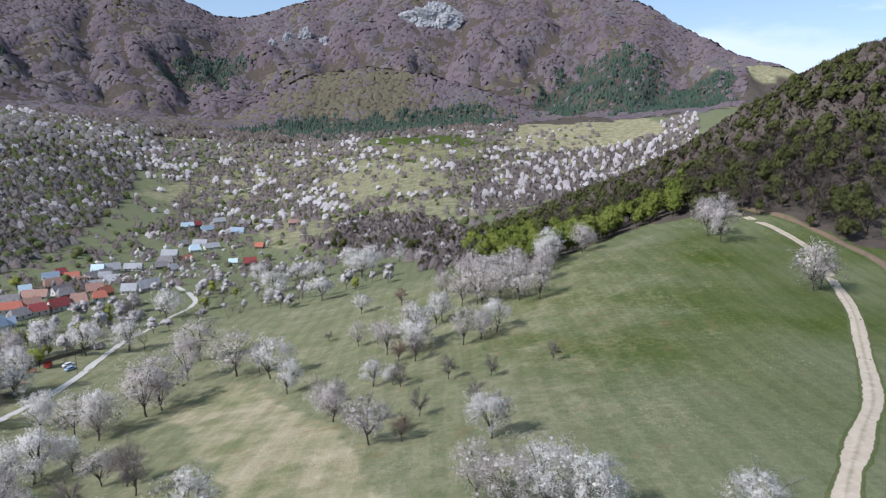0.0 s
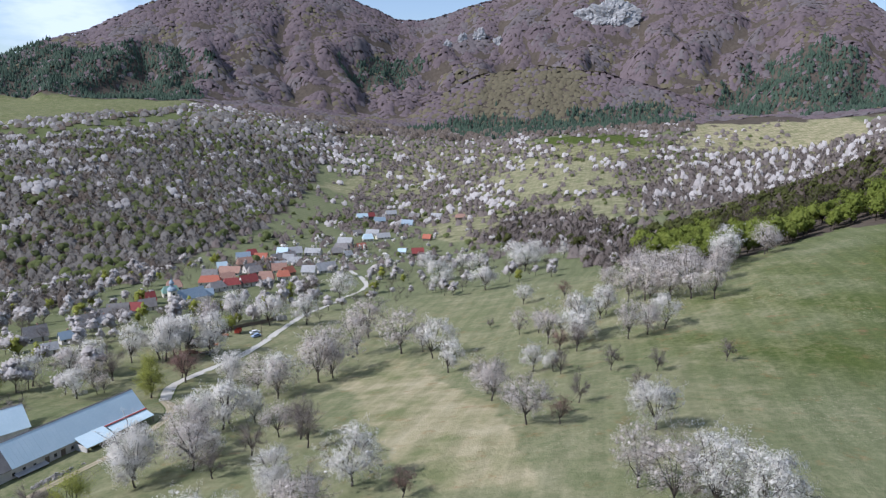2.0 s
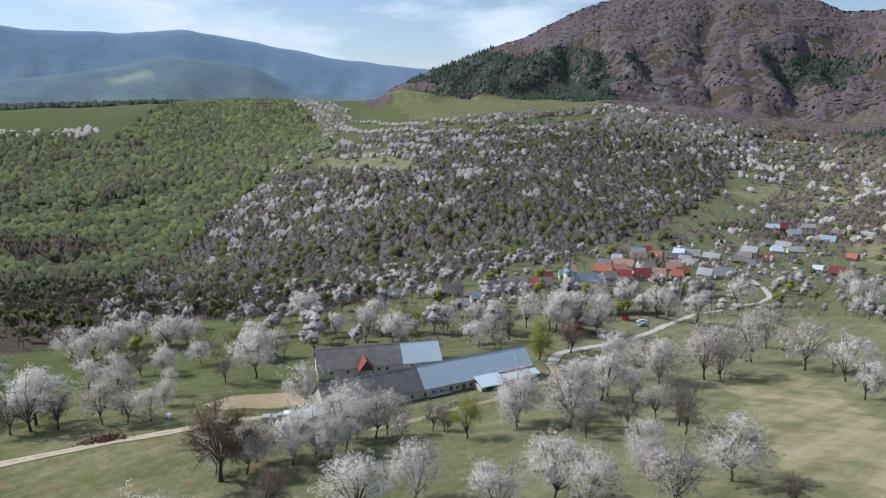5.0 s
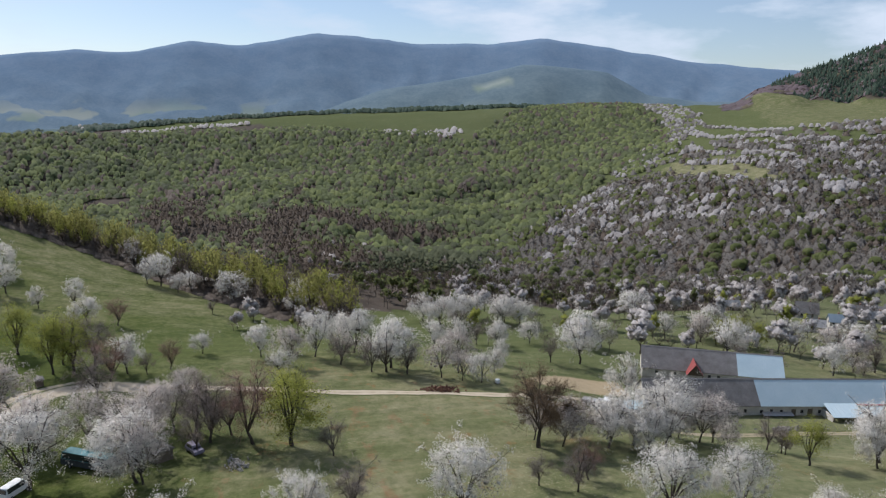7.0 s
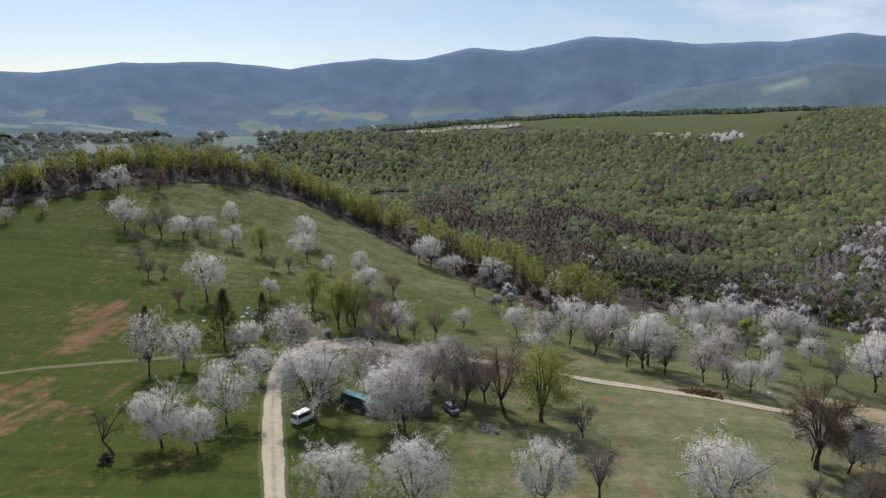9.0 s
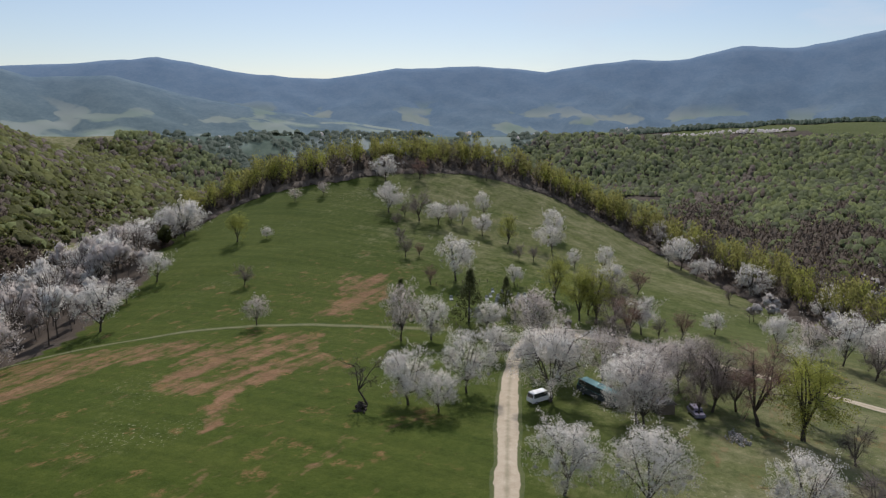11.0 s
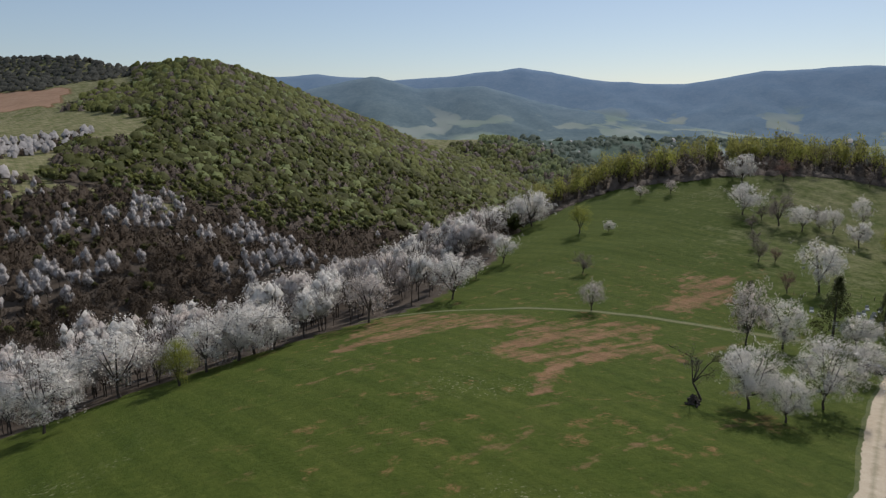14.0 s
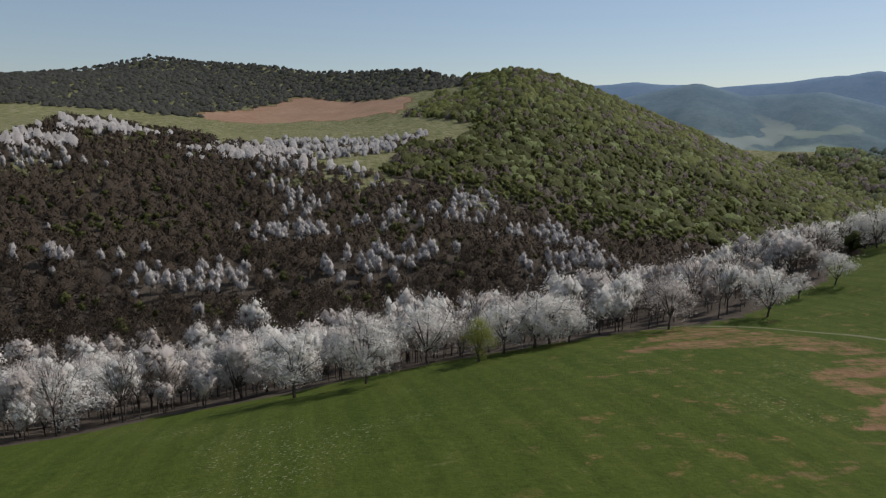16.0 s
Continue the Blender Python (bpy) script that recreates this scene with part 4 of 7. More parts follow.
    k = np.searchsorted(cuts, u)
    return [(xs[k == i], ys[k == i]) for i in range(len(shares))]


balls_far = [dome(s, 0.3) for s in range(8)]
knobs_far = [dome(s + 70, 0.34, 6, ((0.27, 0.92), (0.46, 0.62), (0.42, 0.2))) for s in range(8)]
thin_far = [haze_of_twigs(s + 80, 20, 0.2) for s in range(8)]
thickets = [haze_of_twigs(s + 90) for s in range(8)]
tufts_far = [tuft(56, s, 0.13, 0.2, 1.0, 0.75, knots=7) for s in range(8)]
tufts_low = [puff(s + 20, 2, 0.12, 8, 12) for s in range(8)]
specks = [dome(s + 30, 0.25, 4) for s in range(10)]
crowns_far = [puff(s + 40, 2, 0.1, 12, 4) for s in range(10)]
tufts_mid = [tuft(150, s, 0.085, stem=True) for s in range(8)]
brush_far = [brush(34, s, 0.36, 0.014, limbs=2) for s in range(5)]
brush_mid = [brush(170, s) for s in range(6)]
firs_far = [fir(s) for s in range(5)]


def on_mountain(x, y):
    r, b = np.hypot(x, y), bearing(x, y)
    top = np.interp(b, [q[0] for q in MOUNTAIN], [q[1] for q in MOUNTAIN])
    k = (b > -37) & (b < 52.5) & (r > 1610 + 60 * hills(x, y, 2, 260, 3.0) + 90 * (b < 3)) & (r < top + 60)
    return k & ~loosely(x, y, TAN_MEADOW) & ~inside(x, y, HIGH_FIELD) & ((b < 48.5) | (r > 2080)) & ~((b < -23) & (r > 1650) & (r < 2100) & (b > -34))


def on_south_hill(x, y):
    r, b = np.hypot(x, y), bearing(x, y)
    top = np.interp(b, [q[0] for q in HILLS], [q[1] for q in HILLS])
    k = (r > 1050) & (r < top + 50) & (b > 132) & (b < 167.5) & ~inside(x, y, SOUTH_FIELD)
    return (loosely(x, y, SOUTH_GREEN) | k) & ~inside(x, y, RED_FIELD)


def firs_here(x, y):
    x, y = x + 70 * hills(x, y, 3, 190, 1.5), y + 70 * hills(x, y, 3, 170, 2.5)
    return inside(x, y, FIRS_A) | inside(x, y, FIRS_B) | inside(x, y, FIRS_C) | inside(x, y, FIRS_D)


olive = leafy("olive_budding_leaves", (0.118, 0.1, 0.064), (0.155, 0.132, 0.083), (0.195, 0.17, 0.105), through_light=0.25, relief=0.02, own_share=0.25, grain_size=0.12)
grey_wood = leafy("grey_mountain_wood", (0.115, 0.095, 0.095), (0.15, 0.127, 0.127), (0.195, 0.168, 0.165), through_light=0.2, relief=0.02, own_share=0.25, grain_size=0.12)
mx, my = places(8.2, on_mountain, (-2100, 1500, 1050, 2750))
dark = firs_here(mx, my) & (rng.random(len(mx)) < 0.85 + 0.25 * hills(mx, my, 2, 120))
spur_top = np.exp(-((bearing(mx, my) - 7) / 8) ** 2) * np.exp(-((np.hypot(mx, my) - 1900) / 160) ** 2)
bud = ~dark & (0.7 * hills(mx, my, 3, 420, 4.0) + 0.9 * rng.random(len(mx)) + 0.8 * spur_top > 1.0)
grey = ~dark & ~bud & (hills(mx, my, 3, 330, 7.0) + 0.5 * rng.random(len(mx)) > 0.5)
plant("budding_forest", mx[bud], my[bud], specks, olive, 3.0, 14.5, "olive budding trees amid the mountain forest")
plant("mountain_forest", mx[~(dark | bud | grey)], my[~(dark | bud | grey)], specks, purple, 3.0, 14.5, "purple-brown budding beech forest on the mountain")
plant("grey_forest", mx[grey], my[grey], specks, grey_wood, 3.0, 14.5, "grey-brown leafless forest on the mountain")
plant("fir_patches", mx[dark], my[dark], firs_far, needles, 12, 17, "dark green fir stands on the mountain flank")
# the wooded hill over the meadow: bare above, fresh green along its foot
hx, hy = places(7.0, lambda x, y: inside(x, y, RIGHT_WOOD) & (np.hypot(x, y) < 900), (-20, 1000, 250, 1300))
hr = np.hypot(hx, hy)
foot = np.clip(1.3 - beside(hx, hy, WOOD_FOOT) / 60, 0, 1) * np.clip((bearing(hx, hy) + 24) / 6, 0, 1)
g = rng.random(len(hx)) < np.clip(0.42 + 1.0 * foot + 0.35 * hills(hx, hy, 2, 120), 0, 1)
near = hr < 480
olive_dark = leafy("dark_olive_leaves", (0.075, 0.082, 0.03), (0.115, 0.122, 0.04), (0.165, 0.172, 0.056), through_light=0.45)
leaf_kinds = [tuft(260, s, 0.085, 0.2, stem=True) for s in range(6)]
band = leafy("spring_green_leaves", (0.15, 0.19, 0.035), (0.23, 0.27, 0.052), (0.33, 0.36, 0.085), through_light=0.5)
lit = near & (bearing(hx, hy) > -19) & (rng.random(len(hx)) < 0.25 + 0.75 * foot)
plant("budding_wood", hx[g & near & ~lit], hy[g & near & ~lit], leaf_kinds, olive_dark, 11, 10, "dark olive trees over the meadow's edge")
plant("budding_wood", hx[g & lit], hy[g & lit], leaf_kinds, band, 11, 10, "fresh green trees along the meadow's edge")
plant("budding_wood", hx[g & ~near], hy[g & ~near], [tuft(96, s, 0.11, 0.15, 1.0, 0.8) for s in range(8)], olive_dark, 10, 11, "olive green budding trees on the hill")
plant("bare_wood", hx[~g & near], hy[~g & near], brush_mid, twigs_dark, 13, 13, "grey-brown leafless wood on the hill")
plant("bare_wood", hx[~g & ~near], hy[~g & ~near], thickets, twigs_dark, 9, 12, "dark leafless wood higher on the hill", feathery=True)

# the leafless wood that runs on down from the green one
sx, sy = places(7.5, lambda x, y: loosely(x, y, WOOD_TAIL, 14), (-150, 60, 350, 800))
(bx, by), (ox, oy), (wx, wy) = thin(sx, sy, 10, 2.5, 1.2)
plant("leafless_wood", bx, by, thickets, twigs, 10, 10, "grey-brown leafless wood below the slope", feathery=True)
plant("leafless_wood", bx[::3], by[::3], brush_mid, twigs, 11, 9, "tall leafless trees below the slope")
plant("budding_wood", ox, oy, leaf_kinds, olive_dark, 10, 9, "olive budding trees in the leafless wood")
plant("blossoming_trees", wx, wy, tufts_mid, blossom_far, 9, 8, "white blossoming trees in the leafless wood")

# blossoming slope and scrub up the valley
sx, sy = places(11, lambda x, y: inside(x, y, BLOSSOM_SLOPE) & ~inside(x, y, TAN_MEADOW), (-10, 620, 640, 1620))
(wx, wy), (bx, by), _ = thin(sx, sy, 2.2, 6, 1)
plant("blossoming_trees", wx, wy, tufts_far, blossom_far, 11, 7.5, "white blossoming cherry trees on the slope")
plant("leafless_trees", bx, by, thickets, twigs, 9, 9.5, "grey-brown leafless trees on the slope", feathery=True)


BROOK = [(-900, 1400), (-838, 1402), (-719, 1410), (-640, 1360), (-572, 1350), (-540, 1260)]


def scrub(x, y):
    r, b = np.hypot(x, y), bearing(x, y)
    k = inside(x, y, VALLEY_SCRUB) | ((r > 520) & (r < 1660) & (b > -6) & (b < 46))
    k &= ~inside(x, y, BROWN_HILLSIDE) & ~inside(x, y, HIGH_FIELD) & ~inside(x, y, BLOSSOM_SLOPE) & ~inside(x, y, RIGHT_WOOD)
    wx_, wy_ = x + 25 * hills(x, y, 2, 110, 3.0), y + 25 * hills(x, y, 2, 90, 1.0)
    bare = inside(wx_, wy_, TAN_MEADOW) | inside(wx_, wy_, YELLOW_MEADOW) | inside(wx_, wy_, SHADY_MEADOW) | inside(wx_, wy_, TAN_PATCH) | inside(wx_, wy_, PASTURE)
    return k & (~bare | (rng.random(np.shape(x)) < 0.14)) & (hills(x, y, 3, 210, 8.0) + 0.5 * rng.random(np.shape(x)) > -0.25) & ((np.hypot(x, y) > 850) | (rng.random(np.shape(x)) < 0.3))


sx, sy = places(10.5, scrub, (-1000, 400, 400, 1680))
white_here = hills(sx, sy, 3, 150, 2.7) + 0.9 * rng.random(len(sx)) > 0.88
(bx, by), (ox, oy) = thin(sx[~white_here], sy[~white_here], 7, 2)
plant("blossoming_shrubs", sx[white_here], sy[white_here], tufts_far, blossom_far, 7, 7.5, "pale blossoming shrubs in the valley pastures")
plant("leafless_shrubs", bx, by, thickets, twigs, 7, 9, "brown leafless shrubs in the valley pastures", feathery=True)
plant("olive_shrubs", ox, oy, tufts_low, young, 5, 7, "olive green budding shrubs in the valley pastures")
sx, sy = places(13, lambda x, y: (np.hypot(x, y) > 1560) & (np.hypot(x, y) < 1700) & (bearing(x, y) > -6) & (bearing(x, y) < 30) & (hills(x, y, 2, 130) > -0.2), (-900, 300, 1300, 1720))
plant("shady_trees", sx, sy, thickets, twigs_dark, 11, 11, "dark leafless trees along the mountain's foot", feathery=True)

# white trees down the brook from the mountain's foot
sx, sy = places(10, lambda x, y: (np.abs(beside(x, y, BROOK)) < 34 + 16 * hills(x, y, 2, 90)) & (rng.random(np.shape(x)) < 0.75), (-950, -500, 1180, 1480))
(wx, wy), (bx, by) = thin(sx, sy, 7, 3)
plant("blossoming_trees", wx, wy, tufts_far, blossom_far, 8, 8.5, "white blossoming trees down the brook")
plant("leafless_trees", bx, by, thickets, twigs, 7, 9, "leafless bushes down the brook", feathery=True)

# across the stream: brown and white hillside, young green forest
def hillside(x, y):
    wx_, wy_ = x + 14 * hills(x, y, 2, 90, 3.0), y + 14 * hills(x, y, 2, 80, 1.0)
    bare = inside(wx_, wy_, TERRACE_UPPER) | inside(wx_, wy_, TERRACE_LOWER)
    grazed = inside(wx_, wy_, UPPER_PASTURE) & (rng.random(np.shape(x)) > 0.1)
    return loosely(x, y, BROWN_HILLSIDE) & (~bare | (rng.random(np.shape(x)) < 0.05)) & ~grazed


sx, sy = places(8.5, hillside, (-1260, -300, 180, 1540))
sr = np.hypot(sx, sy)
high_up = np.clip((sr - 560) / 350, 0, 1)
white_here = 0.9 * hills(sx, sy, 3, 120, 2.0) + rng.random(len(sx)) < -0.4 + 0.52 * high_up * np.clip((bearing(sx, sy) - 26) / 16, 0.62, 1)
by_green = loosely(sx, sy, GREEN_HILL, 95) & (rng.random(len(sx)) < 0.6)
plant("budding_trees", sx[by_green], sy[by_green], tufts_low, young, 9, 10, "olive green budding trees along the forest's edge")
white_here &= ~by_green
(bx, by), (ox, oy), (kx, ky) = thin(sx[~white_here & ~by_green], sy[~white_here & ~by_green], 9, 4, 3.5)
grey_twigs = leafy("grey_brown_twigs", (0.152, 0.137, 0.12), (0.22, 0.2, 0.177), (0.29, 0.266, 0.238), through_light=0.25)
shady = bearing(bx, by) + 7 * hills(bx, by, 2, 160, 1.0) > 50
plant("brown_wood", bx[~shady], by[~shady], thickets, grey_twigs, 9, 11, "grey-brown leafless wood across the stream", feathery=True)
plant("brown_wood", bx[shady], by[shady], thickets, grey_twigs, 9, 11, "brown leafless wood below the green hill", feathery=True)
plant("brown_wood", kx, ky, thickets, twigs_dark, 8, 11, "dark leafless thicket across the stream", feathery=True)
wild_blossom = leafy("wild_blossom", (0.3, 0.275, 0.26), (0.44, 0.41, 0.39), (0.6, 0.565, 0.54), through_light=0.3)
plant("blossoming_trees", sx[white_here], sy[white_here], tufts_far, wild_blossom, 8, 7.5, "pale blossoming trees amid the leafless wood")
plant("budding_trees", ox, oy, tufts_low, young, 8, 9, "olive green budding trees across the stream")
sx, sy = places(9.8, lambda x, y: (loosely(x, y, GREEN_HILL, 30) | ((np.hypot(x, y) > 800) & (np.hypot(x, y) < np.minimum(haze_from(bearing(x, y)) + 25, 2050)) & (bearing(x, y) > 94) & (bearing(x, y) < 141) & ~on_south_hill(x, y))) & (np.hypot(x + 1430, y + 250) > 40) & ~inside(x, y, HIGH_MEADOW), (-2700, -600, -1900, 1500))
FURROWS = [[(-820, 90), (-1010, 40), (-1173, -118), (-1420, -110), (-1600, -60)], [(-1010, 250), (-1147, 60), (-1010, 40)], [(-1160, 20), (-1450, 130), (-1800, 330)], [(-1300, 420), (-1560, 560)]]
near_furrow = np.min([np.abs(beside(sx, sy, line)) * k for line, k in zip(FURROWS, (0.72, 0.85, 3.6, 3.2))], axis=0)
drift = hills(sx, sy, 3, 130, 6.0)
chance = rng.random(len(sx))
late = chance < np.maximum(0.05 + 0.4 * np.clip(-0.25 - drift, 0, 0.5), 0.95 * np.clip(1.5 - near_furrow / 42, 0, 1) * np.clip((1750 - np.hypot(sx, sy)) / 500, 0.25, 1))
light = ~late & (rng.random(len(sx)) < np.clip(0.3 + 0.55 * drift, 0.06, 0.75) * np.clip((np.hypot(sx, sy) - 700) / 500, 0.15, 1))
dull = ~late & ~light & (rng.random(len(sx)) < np.clip(0.3 - 0.5 * drift + 0.5 * np.clip((1100 - np.hypot(sx, sy)) / 300, 0, 1), 0.05, 0.9))
rest = ~late & ~light & ~dull & (np.hypot(sx, sy) >= 900)
light &= np.hypot(sx, sy) >= 900
# green leaves cooled and greyed a little, a mild haze put into the colour
hill_leaves = leafy("hazed_hill_leaves", (0.125, 0.15, 0.07), (0.19, 0.22, 0.1), (0.265, 0.3, 0.145), through_light=0.5, patch=0.006, own_share=0.6)
dull_leaves = leafy("budding_forest_leaves", (0.095, 0.105, 0.06), (0.14, 0.155, 0.088), (0.19, 0.205, 0.12), through_light=0.4, patch=0.008)
light_leaves = leafy("light_forest_leaves", (0.22, 0.255, 0.1), (0.28, 0.315, 0.13), (0.34, 0.375, 0.165), through_light=0.5)
plant("young_green_forest", sx[rest], sy[rest], crowns_far, hill_leaves, 11, 14, "yellow-green young oak forest over the hill", 0.45)
below = np.hypot(sx, sy) < 900
plant("budding_forest", sx[below & ~late], sy[below & ~late], tufts_far, dull_leaves, 12, 11, "thin olive budding trees at the foot of the green forest")
dull &= ~below
plant("budding_forest", sx[dull], sy[dull], crowns_far, dull_leaves, 10, 13, "dull olive budding trees amid the green forest", 0.4)
plant("bright_trees", sx[light], sy[light], crowns_far, light_leaves, 11.5, 12, "light green trees amid the forest", 0.45)
plant("late_trees", sx[late], sy[late], thickets, twigs_dark, 13, 10, "brown late trees in the furrows of the green hill", feathery=True)
sx, sy = places(8.5, lambda x, y: loosely(x, y, VALLEY_BARE) | ((np.hypot(x, y) > 470) & (np.hypot(x, y) < 960) & (bearing(x, y) > 80) & (bearing(x, y) < 141) & ~on_south_hill(x, y)), (-1020, -270, -800, 320))
(bx, by), (wx, wy), (ox, oy) = thin(sx, sy, 12, 1.2, 4)
plant("stream_wood", bx, by, brush_far, twigs_dark, 11, 13, "leafless grey-brown trees along the stream", feathery=True)
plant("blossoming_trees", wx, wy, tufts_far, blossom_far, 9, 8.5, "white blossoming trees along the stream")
plant("budding_trees", ox, oy, tufts_far, young, 10, 9, "olive green budding trees along the stream")

# woods of the wide basin, blue-green for painted haze, and its scattered white trees
basin = leafy("hazed_basin_woods", (0.07, 0.095, 0.07), (0.1, 0.13, 0.095), (0.14, 0.17, 0.13), through_light=0.3, patch=0.004)
sx, sy = places(14, lambda x, y: (np.hypot(x, y) > haze_from(bearing(x, y))) & (np.hypot(x, y) < 2650) & (bearing(x, y) > 94) & (bearing(x, y) < 148) & (hills(x, y, 3, 300, 2.2) > -0.15), (-2650, -600, -2300, 300))
pale = rng.random(len(sx)) < 0.035
plant("basin_forest", sx[~pale], sy[~pale], specks, basin, 11, 17, "woods in the wide basin, tinted blue-green as by haze")
plant("blossoming_trees", sx[pale], sy[pale], specks, blossom_far, 9, 10, "scattered white trees in the wide basin")

# the belt of trees behind the near crest
sx, sy = places(6.2, lambda x, y: (lambda d: (d > 6) & (d < 48))(beside(x, y, CREST_FOOT)) & (bearing(x, y) > 82) & (bearing(x, y) < 137), (-460, -170, -330, 80))
(bx, by), (ox, oy) = thin(sx, sy, 3, 9)
plant("crest_wood", bx, by, brush_mid, twigs, 15, 12, "tall leafless trees along the crest")
crest_leaves = leafy("thin_crest_leaves", (0.2, 0.19, 0.06), (0.29, 0.285, 0.085), (0.38, 0.37, 0.12), through_light=0.55)
plant("crest_wood", ox, oy, [tuft(300, s, 0.05, 0.3, 0.85, 0, True) for s in range(6)], crest_leaves, 16, 10, "budding green trees along the crest")
plant("crest_wood", ox[::2] + 3, oy[::2] + 2, [tuft(260, s + 9, 0.05, 0.26, 0.85, 0, True) for s in range(6)], fresh, 14, 9, "yellow-green trees along the crest")
ex, ey = places(3.6, lambda x, y: (lambda d: (d > 0) & (d < 14))(beside(x, y, CREST_FOOT)) & (bearing(x, y) > 84) & (bearing(x, y) < 137), (-460, -170, -330, 80))
plant("crest_bushes", ex, ey, balls_far, twigs_dark, 1.8, 6, "low brown bushes along the crest's edge")
plant("crest_thicket", sx, sy, thickets, twigs_dark, 8, 9, "dark leafless undergrowth of the crest wood", feathery=True)
sx, sy = sx[::3], sy[::3]
plant("crest_stems", sx, sy, [brush(10, s, 0.1) for s in range(4)], twigs_dark, 15, 5, "dark slender stems of the crest wood")

# the wooded ravine and slopes beyond the sunny meadow
sx, sy = places(8.0, lambda x, y: (lambda d: (d > 6 + 5 * hills(x, y, 2, 40, 2.0)) & (d < 150))(beside(x, y, EDGE_FOOT)) & (bearing(x, y) > 140) & (bearing(x, y) < 212), (-330, 260, -420, -140))
(bx, by), (wx, wy), (kx, ky) = thin(sx, sy, 9, 3.4, 4.2)
plant("ravine_wood", bx, by, [brush(150, s, 0.33, 0.006) for s in range(6)], twigs_dark, 15, 11, "dark leafless trees in the ravine")
tufts_near = [tuft(1300, s, 0.028, 0.24, 1.0, 0.6, True, 18) for s in range(7)]
tufts_back = [tuft(480, s, 0.042, 0.24, 1.0, 0.6, True, 14) for s in range(7)]
for qx, qy, mat, words in ((wx, wy, blossom, "white blossoming wild cherries along the ravine"), (kx, ky, blossom_pink, "pale blossoming wild cherries in the ravine")):
    close = np.hypot(qx, qy) < 265
    plant("blossoming_trees", qx[close], qy[close], tufts_near, mat, 16, 12.5, words)
    plant("blossoming_trees", qx[~close], qy[~close], tufts_back, mat, 15, 11.5, words)
sx, sy = places(8.8, lambda x, y: (inside(x, y, SOUTH_WOOD) | inside(x, y, SOUTH_HILLSIDE) | ((np.hypot(x, y) > 330) & (np.hypot(x, y) < 760) & (bearing(x, y) > 138) & (bearing(x, y) < 214))) & ~inside(x, y, SOUTH_CLEARING) & ~inside(x, y, UPPER_CLEARING) & ~inside(x, y, SOUTH_GREEN), (-480, 460, -1320, -180))
groves = sum(np.exp(-(((sx - gx_) / gw) ** 2 + ((sy - gy_) / gd) ** 2)) for gx_, gy_, gw, gd in GROVES)
white_here = 0.35 * hills(sx, sy, 3, 110, 4.4) + 0.6 * rng.random(len(sx)) + 0.7 * groves > 0.8
wx, wy = sx[white_here], sy[white_here]
leaf_chance = 0.1 + 0.75 * np.exp(-(((sx - 145) / 55) ** 2 + ((sy + 620) / 45) ** 2)) + 0.35 * np.exp(-(((sx + 70) / 60) ** 2 + ((sy + 640) / 90) ** 2))
leafing = ~white_here & (rng.random(len(sx)) < leaf_chance)
bx, by, ox, oy = sx[~white_here & ~leafing], sy[~white_here & ~leafing], sx[leafing], sy[leafing]
# dark brown wood, made darker still by cloud shade put into the colour
ravine_twigs = leafy("shaded_brown_twigs", (0.05, 0.037, 0.026), (0.074, 0.055, 0.039), (0.104, 0.078, 0.056), through_light=0.1, patch=0.012, own_share=0.25)
low_down = np.hypot(bx, by) < 520
plant("ravine_wood", bx[low_down], by[low_down], [brush(70, s, 0.36, 0.012) for s in range(6)], ravine_twigs, 12, 11, "dark brown leafless wood in the ravine")
plant("ravine_thicket", bx[low_down], by[low_down], thickets, ravine_twigs, 7, 12, "dark brown undergrowth in the ravine", feathery=True)
plant("ravine_wood", bx[~low_down], by[~low_down], thickets, ravine_twigs, 10, 12, "dark brown leafless wood on the far slope", feathery=True)
plant("blossoming_trees", wx, wy, [tuft(230, s, 0.06, 0.2, stem=True) for s in range(6)], blossom_far, 14, 8.5, "white blossoming trees on the far slope")
plant("budding_trees", ox, oy, [tuft(80, s, 0.11, 0.12) for s in range(6)], olive_dark, 8, 9, "olive green budding trees on the far slope")
sx, sy = places(9.6, on_south_hill, (-1300, -60, -1900, -560))
drift = hills(sx, sy, 3, 95, 3.0)
share = rng.random(len(sx)) + 0.75 * drift
(ox, oy), (bx, by), (dx_, dy_), (kx, ky) = [(sx[m], sy[m]) for m in ((share > 0.5) & (share <= 0.95), (share > 0.12) & (share <= 0.5), share > 0.95, share <= 0.12)]
leafy_far = [tuft(44, s, 0.17, 0.1, 1.0, 0.85, knots=6) for s in range(8)]
hill_green = leafy("hill_leaves", (0.125, 0.135, 0.044), (0.2, 0.212, 0.066), (0.295, 0.308, 0.1), through_light=0.5, patch=0.01, own_share=0.3)
plant("young_green_forest", ox, oy, leafy_far, hill_green, 11, 13, "green young forest over the rounded hill", 0.4, near=1250)
olive_hill = leafy("olive_hill_leaves", (0.075, 0.08, 0.03), (0.115, 0.12, 0.042), (0.16, 0.165, 0.06), through_light=0.4, own_share=0.3)
plant("late_trees", bx, by, leafy_far, olive_hill, 10, 13, "dark olive trees amid the green forest")
plant("late_trees", kx, ky, thickets, twigs_dark, 10, 13, "brown late trees on the rounded hill", feathery=True)
plant("bright_trees", dx_, dy_, leafy_far, light_leaves, 9, 11, "bright green trees amid the forest")
sx, sy = places(8.5, lambda x, y: loosely(x, y, SOUTH_CLEARING, 10) & (hills(x, y, 2, 60, 7.0) + 0.5 * rng.random(np.shape(x)) > 0.0), (-110, 90, -870, -700))
(bx, by), (wx, wy), (ox, oy) = thin(sx, sy, 7, 2.5, 2)
